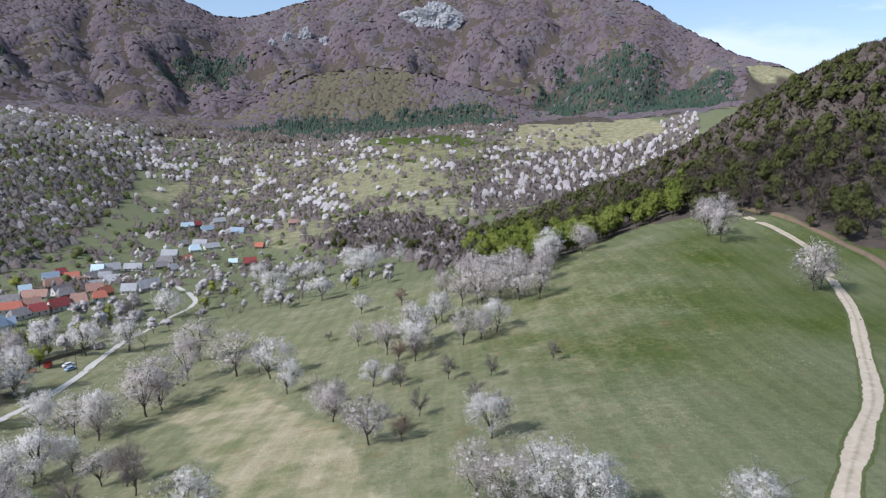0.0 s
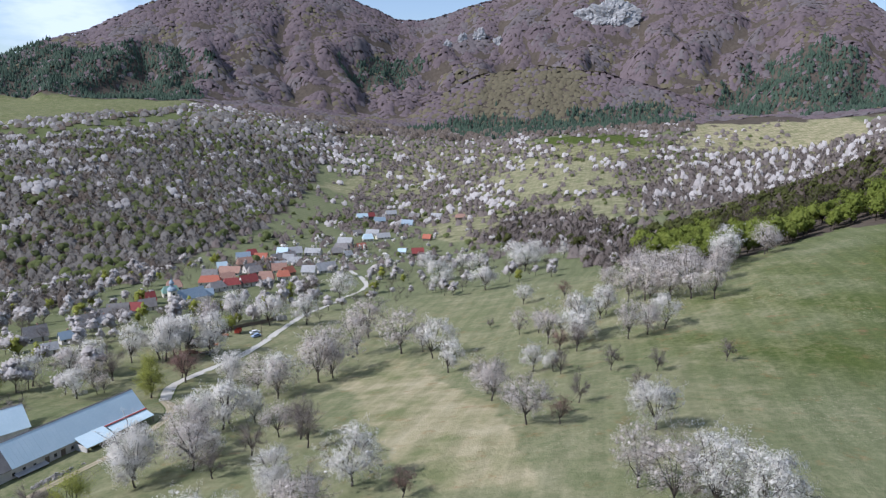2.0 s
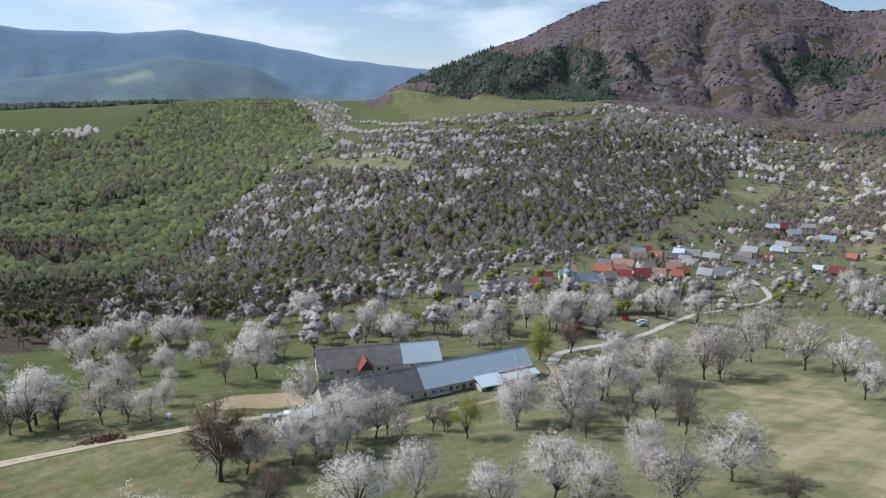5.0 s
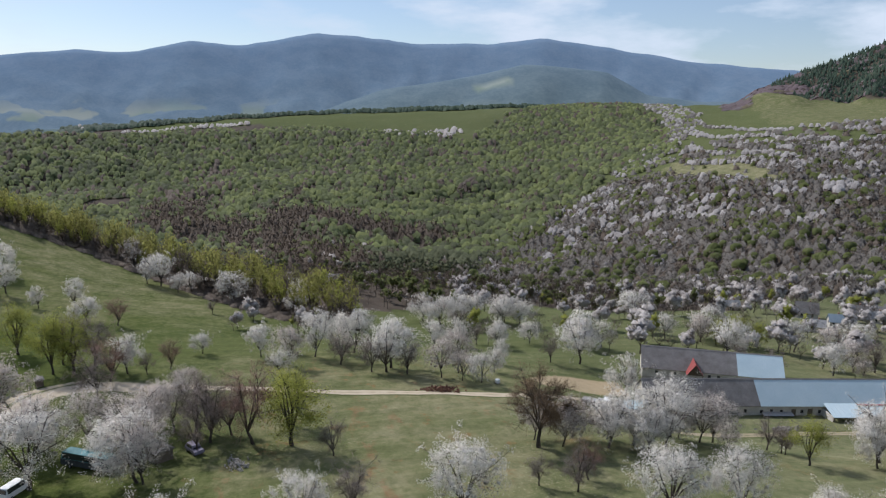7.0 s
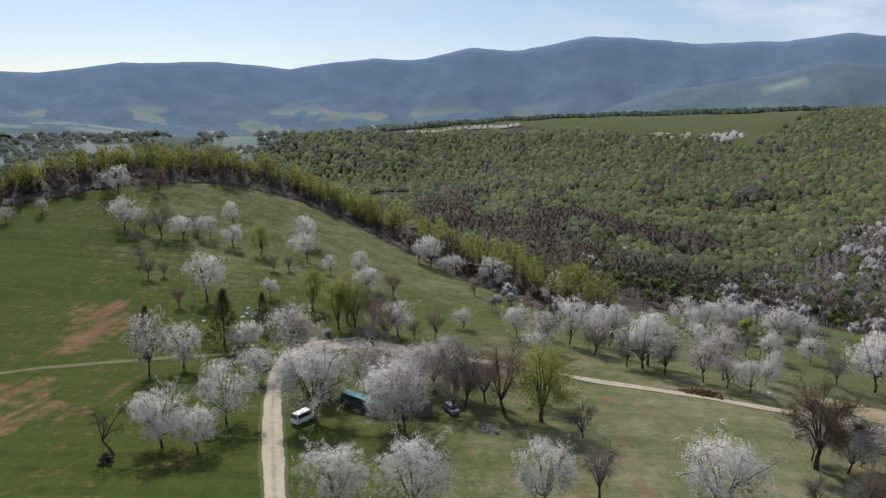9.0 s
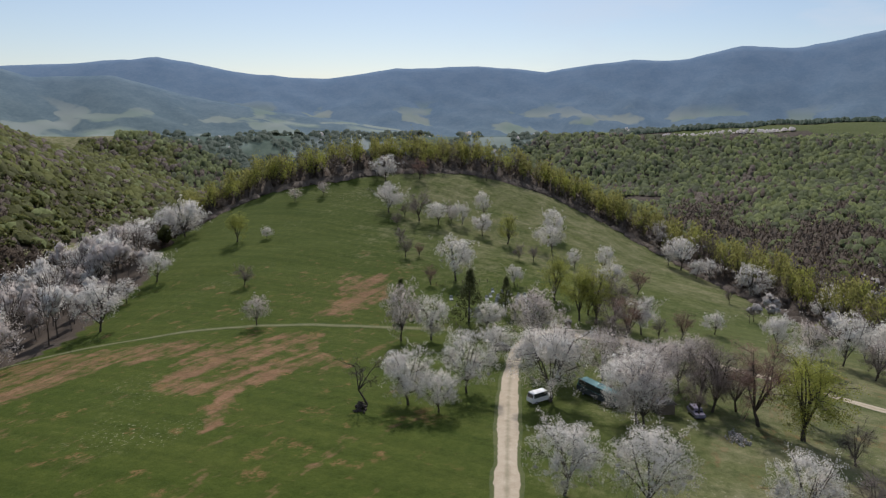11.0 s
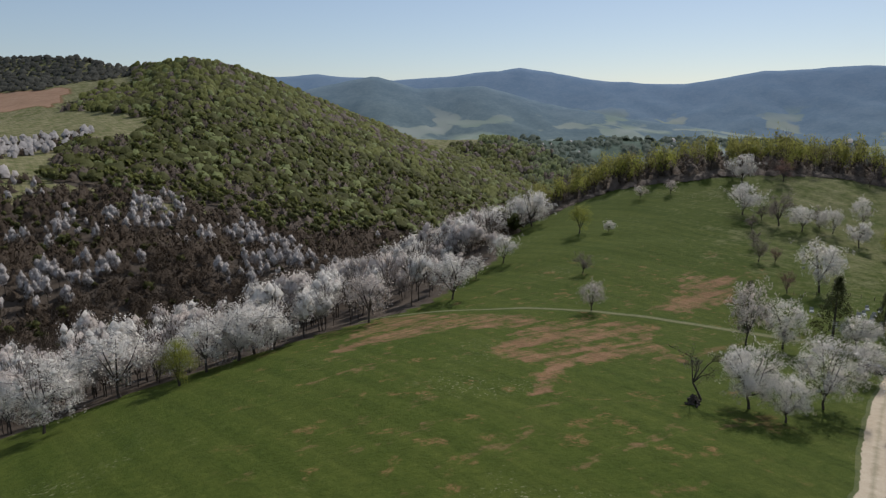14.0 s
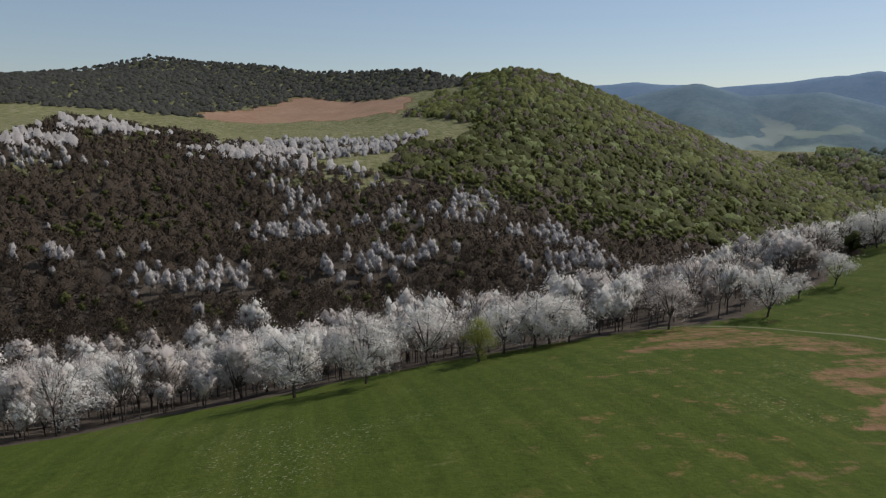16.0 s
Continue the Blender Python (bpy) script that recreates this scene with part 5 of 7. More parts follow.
plant("clearing_thicket", bx, by, thickets, ravine_twigs, 7, 10, "brown thicket spreading over the clearing", feathery=True)
plant("blossoming_trees", wx, wy, [tuft(230, s, 0.06, 0.2, stem=True) for s in range(4)], blossom_far, 12, 8, "white blossoming trees scattered over the clearing")
plant("budding_trees", ox, oy, tufts_far, olive_dark, 6, 8, "olive budding bushes in the clearing")
sx, sy = places(12, lambda x, y: loosely(x, y, SOUTH_ROWS, 12), (-200, 160, -1110, -800))
(wx, wy), (bx, by) = thin(sx, sy, 6, 5)
plant("blossoming_trees", wx, wy, [tuft(70, s, 0.12, 0.2) for s in range(6)], wild_blossom, 10, 8, "rows of white blossoming trees at the field's edge")
plant("leafless_trees", bx, by, thickets, ravine_twigs, 7, 9, "leafless bushes at the field's edge", feathery=True)
young_dark = leafy("shaded_forest", (0.05, 0.05, 0.042), (0.07, 0.07, 0.056), (0.092, 0.09, 0.072), through_light=0.2)
sx, sy = places(13, lambda x, y: (np.hypot(x, y) > 1650) & (np.hypot(x, y) < 2460) & (bearing(x, y) > 164) & (bearing(x, y) < 204) & ~inside(x, y, RED_FIELD) & ~inside(x, y, SOUTH_FIELD), (-700, 1000, -2460, -1500))
plant("dark_hill_forest", sx, sy, specks, young_dark, 8, 14, "dark forest on the far hilltops")

# orchards about the barns and the village
def orchard(x, y):
    r, b = np.hypot(x, y), bearing(x, y)
    k = ((b > 60) & (b < 93) & (r > 225) & (r < 430) & (rng.random(np.shape(x)) < 0.4)) | ((b > 41) & (b < 62) & (r > 205) & (r < 300) & (rng.random(np.shape(x)) < 0.6)) | ((b > 24) & (b < 62) & (r > 300) & (r < 600) & (rng.random(np.shape(x)) < 0.85)) | ((b > 4) & (b < 26) & (r > 350) & (r < 520) & (rng.random(np.shape(x)) < 0.4))
    way = np.minimum(np.abs(beside(x, y, VILLAGE_WAY)), 99)
    return k & (way > 7) & (np.hypot(x + 150, y - 122) > 46) & ((b < 74) | (beside(x, y, CREST_FOOT) < 0)) & (hills(x, y, 2, 70, 1.0) > -0.45) & ~(inside(x, y, VILLAGE) & (rng.random(np.shape(x)) < 0.5))


VILLAGE_WAY = [(-131, 172), (-139, 205), (-138, 236), (-147, 299), (-158, 386), (-170, 450), (-215, 540), (-235, 640)]
VILLAGE = [(-310, 300), (-255, 300), (-215, 410), (-180, 480), (-180, 720), (-300, 720), (-310, 520)]
sx, sy = places(9.2, orchard, (-450, 60, -40, 560))
(wx, wy), (bx, by), (ox, oy) = thin(sx, sy, 5, 6, 1.5)
plant("blossoming_trees", wx, wy, tufts_mid, blossom_far, 9, 9.5, "white blossoming fruit trees about the village")
plant("leafless_trees", bx, by, brush_mid, twigs, 8, 8, "leafless fruit trees about the village")
plant("budding_trees", ox, oy, [tuft(170, s, 0.09, stem=True) for s in range(4)], fresh, 8, 7, "fresh green budding trees about the village")
sx, sy = places(12, lambda x, y: inside(x, y, VILLAGE) & (np.hypot(x, y) > 560), (-320, -170, 500, 740))
(wx, wy), (bx, by), _ = thin(sx, sy, 3, 3, 3)
plant("blossoming_trees", wx, wy, tufts_far, blossom, 7.5, 7, "white blossoming trees between the houses")
plant("leafless_trees", bx, by, brush_far, twigs, 7.5, 8, "leafless trees between the houses")
sx, sy = places(12, lambda x, y: loosely(x, y, HIGH_FIELD, 40) & ((np.hypot(x, y) < 1560) | (bearing(x, y) > 53)) & (bearing(x, y) < 64) & (np.hypot(x, y) < 1750) & (hills(x, y, 2, 90, 2.0) > 0.1 + 0.06 * np.clip(bearing(x, y) - 55, 0, 9)), (-1900, -800, 900, 1700))
(wx, wy), (bx, by), (ox, oy) = thin(sx, sy, 4, 5, 1)
plant("blossoming_shrubs", wx, wy, tufts_far, wild_blossom, 8, 9, "pale blossoming shrubs below the high field")
plant("leafless_shrubs", bx, by, thickets, grey_twigs, 7, 10, "grey leafless shrubs below the high field", feathery=True)
# hedgerows between the high pastures, and the scrub between them and the green hill
HEDGES = [[(-1400, 1000), (-1290, 960), (-1150, 958), (-1024, 945), (-930, 990), (-880, 1060), (-850, 1180)], [(-1230, 868), (-1100, 842), (-985, 842), (-880, 825)], [(-1090, 772), (-960, 778), (-820, 762)], [(-1560, 1110), (-1420, 1060), (-1240, 1030), (-1110, 1010)], [(-1640, 1200), (-1700, 1130), (-1520, 1040)]]
SCRUB_LINE = [(-2260, 1420), (-1940, 1260), (-1650, 1130), (-1400, 960), (-1260, 830), (-1180, 710)]
for hedge_line, breadth in zip(HEDGES, (11, 8, 7, 6, 6)):
    sx, sy = places(6.5, lambda x, y: (np.abs(beside(x, y, hedge_line)) < breadth * (0.6 + 0.9 * hills(x, y, 2, 60, 4.0))), (-1760, -780, 700, 1260))
    (wx, wy), (bx, by) = thin(sx, sy, 5, 2)
    plant("blossoming_hedge", wx, wy, tufts_far, wild_blossom, 7, 8, "pale blossoming hedgerow between the high pastures")
    plant("leafless_hedge", bx, by, thickets, grey_twigs, 6, 8, "grey leafless hedgerow between the high pastures", feathery=True)
sx, sy = places(8.5, lambda x, y: np.abs(beside(x, y, SCRUB_LINE)) < 44 * (0.8 + 0.8 * hills(x, y, 2, 110, 4.0)), (-2300, -1100, 660, 1480))
(wx, wy), (bx, by), (ox, oy) = thin(sx, sy, 4, 4, 3)
plant("blossoming_shrubs", wx, wy, tufts_far, wild_blossom, 8, 9, "pale blossoming shrubs beside the green forest")
plant("leafless_shrubs", bx, by, thickets, grey_twigs, 8, 10, "grey leafless scrub beside the green forest", feathery=True)
plant("budding_trees", ox, oy, tufts_low, light_leaves, 9, 11, "light green budding trees beside the green forest")
sx, sy = places(11, lambda x, y: np.abs(beside(x, y, [(-2215, 20), (-2225, -180), (-2235, -330)])) < 11, (-2300, -2150, -340, 60))
plant("blossoming_trees", sx, sy, tufts_far, blossom_far, 11, 12, "white blossoming trees along the high meadow")
sx, sy = places(10, lambda x, y: (np.hypot(x, y) > 2420) & (np.hypot(x, y) < 2500) & (bearing(x, y) > 66) & (bearing(x, y) < 101), (-2520, -800, -500, 1100))
plant("forest_belt", sx, sy, balls_far, needles, 14, 14, "dark belt of trees behind the high field")
sx, sy = places(16, lambda x, y: (np.hypot(x, y) > 1860) & (np.hypot(x, y) < 1990) & (bearing(x, y) > 72.5) & (bearing(x, y) < 79), (-2200, -1700, 300, 800))
plant("blossoming_trees", sx, sy, tufts_far, blossom_far, 10, 10, "white blossoming trees beside the high field")


# ---- helpers for things ----
def part(name, bm, material, parent, label=""):
    """Links a bmesh as one mesh object under a thing or a part."""
    me = bpy.data.meshes.new(name)
    bm.to_mesh(me)
    bm.free()
    me.materials.append(material)
    ob = new(name, me)
    ob.parent = parent
    if label:
        tagged(ob, label)
    return ob


def holder(name, m, label, category, group=""):
    ob = new(name)
    ob.empty_display_size = 0.3
    ob.matrix_basis = m
    return tagged(ob, label, category, group)


def box(bm, x0, x1, y0, y1, z0, z1, bevel=0.0):
    r = bmesh.ops.create_cube(bm, size=1)
    for v in r["verts"]:
        v.co = (x0 + (v.co.x + 0.5) * (x1 - x0), y0 + (v.co.y + 0.5) * (y1 - y0), z0 + (v.co.z + 0.5) * (z1 - z0))
    if bevel:
        es = list({e for v in r["verts"] for e in v.link_edges})
        bmesh.ops.bevel(bm, geom=es, offset=bevel, segments=2, affect="EDGES")
    return bm


def boxes(*rows, bevel=0.0):
    bm = bmesh.new()
    for r in rows:
        box(bm, *r, bevel=bevel)
    return bm


def prism(outline, x0, x1):
    """A solid with the outline (y, z) drawn out along x."""
    bm = bmesh.new()
    a = [bm.verts.new((x0, y, z)) for y, z in outline]
    c = [bm.verts.new((x1, y, z)) for y, z in outline]
    n = len(outline)
    bm.faces.new(a[::-1])
    bm.faces.new(c)
    for k in range(n):
        bm.faces.new((a[k], a[(k + 1) % n], c[(k + 1) % n], c[k]))
    bmesh.ops.recalc_face_normals(bm, faces=bm.faces)
    return bm


def wheel_bm(r, w, x, y, z):
    bm = bmesh.new()
    bmesh.ops.create_cone(bm, cap_ends=True, segments=14, radius1=r, radius2=r, depth=w,
                          matrix=Matrix.Translation((x, y, z)) @ Matrix.Rotation(radians(90), 4, "X"))
    bmesh.ops.bevel(bm, geom=[e for e in bm.edges if abs(e.verts[0].co.y - e.verts[1].co.y) < 1e-4], offset=r * 0.12, segments=1, affect="EDGES")
    return bm


def at(x, y, turn=0.0, up=0.0, s=1.0):
    """Stands something on the ground at a spot of the plan."""
    return pose(x, y, float(ground(x, y)) + up, 0, 0, turn) @ Matrix.Diagonal((s, s, s, 1))


# ---- single trees ----
def tube(segs, sides):
    """Tapered round pieces between pairs of points."""
    vs, fs = [], []
    for p, q, r0, r1 in segs:
        d = (q - p)
        d = d / (np.linalg.norm(d) + 1e-9)
        u = np.cross(d, (0.3, 0.9, 0.2))
        u /= np.linalg.norm(u) + 1e-9
        w = np.cross(d, u)
        o = len(vs)
        n = sides if r0 > 0.06 else 3
        for k in range(n):
            a = 6.283 * k / n
            e = u * math.cos(a) + w * math.sin(a)
            vs += [p + e * r0, q + e * r1]
        fs += [(o + 2 * k, o + 2 * ((k + 1) % n), o + 2 * ((k + 1) % n) + 1, o + 2 * k + 1) for k in range(n)]
    return np.array(vs), np.array(fs)


def grow(seed, stem=0.24, crown=(4.2, 3.6), limbs=6, boughs=4, twigs_each=4, lean=0.25, upright=0.5, thick=0.2):
    """The wood of a ten-metre tree: pieces, and the points where twigs end."""
    g = np.random.default_rng(seed)
    segs, tips = [], []
    top = np.array([lean * g.normal(), lean * g.normal(), 10 * stem])
    midp = top * 0.5 + g.normal(size=3) * 0.08
    zero = np.array([0, 0, -0.25])
    segs += [(zero, midp, thick * 1.35, thick), (midp, top, thick, thick * 0.85)]
    centre = np.array([0, 0, 10 * stem + (10 - 10 * stem) * 0.48])
    half = (10 - 10 * stem) * 0.5
    for k in range(limbs):
        a = 6.283 * (k + 0.6 * g.random()) / limbs
        e = -0.15 + (1.25 + 0.35 * upright) * ((k * 0.618 + 0.3 * g.random()) % 1.0)
        d = np.array([math.cos(a) * math.cos(e), math.sin(a) * math.cos(e), math.sin(e)])
        end = centre + d * np.array([crown[0], crown[0], half]) * (0.72 + 0.25 * g.random())
        bend = top + (end - top) * 0.45 + np.array([0, 0, 0.5]) + g.normal(size=3) * 0.35
        r = thick * (0.5 + 0.2 * g.random())
        segs += [(top, bend, r, r * 0.65), (bend, end, r * 0.65, 0.025)]
        tips.append(end)
        for j in range(boughs):
            f = 0.3 + 0.65 * g.random()
            p = bend + (end - bend) * (f - 0.35) / 0.65 if f > 0.35 else top + (bend - top) * f / 0.35
            out = p - centre
            out[2] *= 0.6
            out /= np.linalg.norm(out) + 1e-6
            q = p + (out + g.normal(size=3) * 0.55 + np.array([0, 0, 0.25])) * (1.0 + 0.9 * g.random())
            segs.append((p, q, r * 0.35, 0.02))
            tips += [q, (p + q) / 2]
            for i in range(twigs_each):
                s = p + (q - p) * (0.3 + 0.7 * g.random())
                t = s + g.normal(size=3) * np.array([0.6, 0.6, 0.45]) + np.array([0, 0, 0.2])
                segs.append((s, t, 0.028, 0.012))
                tips.append(t)
    return segs, np.array(tips)


def petals(tips, seed, each, spread, size, wild=0.7):
    """Small facets strewn round the twig ends, turned mostly outwards."""
    g = np.random.default_rng(seed)
    n = len(tips) * each
    off = np.clip(g.normal(size=(n, 3)), -1.5, 1.5)
    p = np.repeat(tips, each, axis=0) + off * spread
    out = unit(p - tips.mean(axis=0))
    face = out + g.normal(size=(n, 3)) * wild
    a = unit(np.cross(face, g.normal(size=(n, 3))))
    c = unit(np.cross(face, a))
    s = size * (0.55 + 0.9 * g.random((n, 1)))
    v = np.stack([p - a * s * 0.5 - c * s * 0.3, p + a * s * 0.5 - c * s * 0.3, p + c * s * 0.6], 1).reshape(-1, 3)
    nrm = np.repeat(unit(0.65 * out + 0.35 * unit(off) + 0.3 * g.normal(size=(n, 3)) + (0, 0, 0.45)), 3, axis=0)
    return v, np.arange(3 * n).reshape(-1, 3), nrm


def fill_out(tips, seed, n, base):
    """More twig ends, in uneven clumps over the whole rounded crown."""
    g = np.random.default_rng(seed)
    mid_, half = (tips.max(axis=0) + tips.min(axis=0)) / 2, (tips.max(axis=0) - tips.min(axis=0)) / 2
    mid_[2], half[2] = (tips[:, 2].max() + base) / 2, (tips[:, 2].max() - base) / 2
    k = 34
    d = unit(g.normal(size=(k, 3)) + (0, 0, 0.12))
    clump = mid_ + d * half * (0.5 + 0.36 * g.random((k, 1)))
    clump[:, :2] *= (1.0 - 0.18 * np.clip(d[:, 2], 0, 1))[:, None]
    more = clump[g.integers(0, k, n)] + np.clip(g.normal(size=(n, 3)), -1.6, 1.6) * half * 0.145
    return np.concatenate([tips, more]), clump, half


def full_crown(tips, seed, n, base, each, spread, size):
    """A dense crown: petals round all the twig ends, over rough inner clumps."""
    ends, clump, half = fill_out(tips, seed, n, base)
    v, f, nrm = petals(ends, seed, each, spread, size, 0.6)
    vs, fs, ns, o = [v], [f], [nrm], len(v)
    bv = np.array([(1, 0, 0), (-1, 0, 0), (0, 1, 0), (0, -1, 0), (0, 0, 1), (0, 0, -1)], float)
    bf = np.array([(0, 2, 4), (2, 1, 4), (1, 3, 4), (3, 0, 4), (2, 0, 5), (1, 2, 5), (3, 1, 5), (0, 3, 5)])
    g = np.random.default_rng(seed)
    for c in clump:
        vs.append(c + bv * half * (0.04 + 0.04 * g.random((6, 1))))
        fs.append(bf + o)
        ns.append(unit(bv + unit(c - ends.mean(axis=0))))
        o += len(bv)
    return np.concatenate(vs), np.concatenate(fs), np.concatenate(ns)


def slivers(tips, seed, each, length, width):
    """Fine bare twigs round the ends of the boughs."""
    g = np.random.default_rng(seed)
    n = len(tips) * each
    p = np.repeat(tips, each, axis=0) + g.normal(size=(n, 3)) * 0.25
    d = g.normal(size=(n, 3)) * (0.7, 0.7, 0.5) + (0, 0, 0.45)
    d *= length * (0.5 + g.random((n, 1))) / (np.linalg.norm(d, axis=1)[:, None] + 1e-6)
    s = np.cross(d, unit(p - tips.mean(axis=0)) + 0.4 * g.normal(size=(n, 3)))
    s *= width / (np.linalg.norm(s, axis=1)[:, None] + 1e-6)
    v = np.stack([p - s, p + s, p + d], 1).reshape(-1, 3)
    return v, np.arange(3 * n).reshape(-1, 3), np.repeat(unit(unit(p - tips.mean(axis=0)) + 0.4 * g.normal(size=(n, 3))), 3, axis=0)


def tree(name, wood, crown, mat, label, category="tree", group="", low=0.0):
    """A tree out of its trunk with limbs and its crown, parked under its first spot."""
    ob = holder(name, Matrix(), label, category, group)
    fit = 9.7 / np.percentile(crown[0][:, 2], 98.5)
    crown = (crown[0] * fit, crown[1], crown[2])
    v, f = tube(wood, 5)
    v = v * fit
    me = bpy.data.meshes.new("trunk")
    me.from_pydata([tuple(p) for p in v], [], [tuple(int(i) for i in q) for q in f])
    # triangles and quads share the one list
    me.materials.append(bark)
    t = new("trunk", me)
    t.parent = ob
    c = fast_mesh("crown", crown[0], crown[1], mat, crown[2])
    c.parent = ob
    return ob


def stand_trees(kinds, spots, seed):
    """Puts copies of a few kinds on all the spots; the kinds themselves take the first spots."""
    g = np.random.default_rng(seed)
    places_ = []
    for x, y, h in spots:
        wide = (0.9 + 0.3 * g.random()) * (1.1 if y < -150 else 1.0)
        h *= 1.15 if y < -150 and x > -250 else 1.12 if y > 60 and math.hypot(x, y) > 200 else 1.0
        places_.append(at(x, y, g.random() * 360, -0.05, h / 10) @ Matrix.Diagonal((wide, wide, 1, 1)))
    for k, m in enumerate(places_[len(kinds):]):
        copy_thing(kinds[k % len(kinds)], m)
    for ob, m in zip(kinds, places_):
        ob.matrix_basis = m


soft_twigs = leafy("soft_grey_twigs", (0.2, 0.165, 0.145), (0.28, 0.235, 0.21), (0.36, 0.31, 0.28), through_light=0.3)
rosy_twigs = leafy("reddish_budding_twigs", (0.22, 0.13, 0.105), (0.3, 0.19, 0.155), (0.38, 0.26, 0.215), through_light=0.3)
WHITE_LABEL = "cherry tree in full white blossom on the grass"
PINK_LABEL = "fruit tree in thin pale pink blossom with dark twigs"
white_kinds, white_far, pink_kinds, pink_far, bare_kinds, green_kinds = [], [], [], [], [], []
for s in range(7):
    w, t = grow(20 + s, stem=0.15 + 0.03 * (s % 3), crown=(3.7 + 0.35 * (s % 4), 4), limbs=8 + s % 3, boughs=5, twigs_each=1, upright=0.35 + 0.1 * (s % 3), thick=0.17)
    white_kinds.append(tree("cherry_tree", w, full_crown(t, s, 520, 1.3, 25, 0.24, 0.115), blossom, WHITE_LABEL, "tree", "blossoming orchard trees"))
for s in range(7):
    w, t = grow(30 + s, stem=0.15 + 0.03 * (s % 3), crown=(3.7 + 0.35 * (s % 4), 4), limbs=7 + s % 2, boughs=2, twigs_each=0, upright=0.35 + 0.1 * (s % 3), thick=0.17)
    white_far.append(tree("cherry_tree", w, full_crown(t, s, 360, 1.3, 15, 0.26, 0.165), blossom, WHITE_LABEL, "tree", "blossoming orchard trees"))
for s in range(5):
    w, t = grow(40 + s, stem=0.16 + 0.03 * (s % 3), crown=(3.5 + 0.35 * (s % 3), 4), limbs=9, boughs=6, twigs_each=2, upright=0.4 + 0.1 * (s % 2), thick=0.16)
    pink_kinds.append(tree("cherry_tree", w, full_crown(t, s, 380, 1.4, 22, 0.25, 0.105), blossom_pink, PINK_LABEL, "tree", "blossoming orchard trees"))
for s in range(5):
    w, t = grow(50 + s, stem=0.16 + 0.03 * (s % 3), crown=(3.5 + 0.35 * (s % 3), 4), limbs=8, boughs=4, twigs_each=1, upright=0.4 + 0.1 * (s % 2), thick=0.16)
    pink_far.append(tree("cherry_tree", w, full_crown(t, s, 270, 1.4, 14, 0.26, 0.155), blossom_pink, PINK_LABEL, "tree", "blossoming orchard trees"))
for s in range(5):
    w, t = grow(60 + s, stem=0.16 + 0.03 * (s % 3), crown=(2.5 + 0.3 * (s % 3), 4), limbs=8, boughs=6, twigs_each=2, upright=0.6)
    bare_kinds.append(tree("bare_tree", w, slivers(t, s, 18, 0.9, 0.016), rosy_twigs if s == 3 else soft_twigs, "leafless fruit tree with fine brown twigs", "tree", "leafless orchard trees"))
for s in range(3):
    w, t = grow(80 + s, stem=0.14, crown=(2.4, 4), limbs=8, boughs=4, twigs_each=1, upright=0.65)
    green_kinds.append(tree("budding_tree", w, petals(fill_out(t, s, 170, 0.9)[0], s, 34, 0.34, 0.13), fresh, "tree with fresh yellow-green spring leaves", "tree", "budding trees"))
needles_light = leafy("olive_needles", (0.06, 0.072, 0.028), (0.095, 0.105, 0.04), (0.14, 0.145, 0.06), through_light=0.3)
fir_kinds = []
for s in range(2):
    g = np.random.default_rng(s)
    pts = []
    for k in range(300):
        z = 0.8 + 9.2 * (k / 300) ** 0.9
        r = 4.0 * (1 - z / 10.8) * (0.35 + 0.65 * g.random())
        a = g.random() * 6.283
        pts.append((r * math.cos(a), r * math.sin(a), z - 0.25 * r))
    wood = [(np.array([0, 0, -0.2]), np.array([0, 0, 5.0]), 0.2, 0.12), (np.array([0, 0, 5.0]), np.array([0, 0, 9.8]), 0.12, 0.02)]
    fir_kinds.append(tree("conifer", wood, petals(np.array(pts), s, 14, 0.2, 0.2), needles_light, "dark green conifer with drooping branches", "conifer", "conifers by the graves"))
warm_twigs = leafy("warm_brown_twigs", (0.14, 0.095, 0.06), (0.2, 0.14, 0.09), (0.27, 0.195, 0.13), through_light=0.25)
w, t = grow(91, stem=0.26, crown=(4.0, 4), limbs=9, boughs=8, twigs_each=5, upright=0.6, thick=0.26)
oak = tree("bare_oak", w, slivers(t, 3, 14, 0.95, 0.02), warm_twigs, "large leafless tree with a broad brown crown of twigs", "tree")
w, t = grow(97, stem=0.3, crown=(4.2, 4), limbs=5, boughs=5, twigs_each=4, lean=1.4, upright=0.25)
leaning = tree("old_tree", w, slivers(t, 4, 3, 0.8, 0.03), twigs, "old leaning half-dead tree with a split stump", "tree")

# spots of the single trees in plan, with their heights, slope by slope
WHITE_UPPER_MEADOW = [(-57, 217, 13.2), (-46, 193, 11.4), (-19, 181, 8.5), (10, 126, 9.9), (-36, 297, 8.2), (-63, 353, 11.9), (-8, 217, 13.6), (-2, 241, 11.3), (18, 215, 10.1), (48, 296, 15.5), (-63, 469, 15.5), (-52, 434, 15.5), (-48, 465, 15.5), (-30, 476, 10.8), (-100, 465, 11.6), (-107, 426, 13.8), (-92, 385, 11.2), (-126, 466, 14.3), (-87, 461, 10.8), (16, 94, 12.7), (22, 91, 12.1), (45, 88, 8.5)]
WHITE_ORCHARD = [(-59, 105, 8.8), (-94, 145, 12.8), (-122, 196, 10.0), (-151, 231, 15.5), (-152, 280, 13.5), (-172, 287, 14.6), (-136, 285, 13.4), (-159, 382, 15.5), (-95, 150, 12.3), (-96, 179, 13.0), (-43, 105, 12.1), (-54, 81, 10.3)]
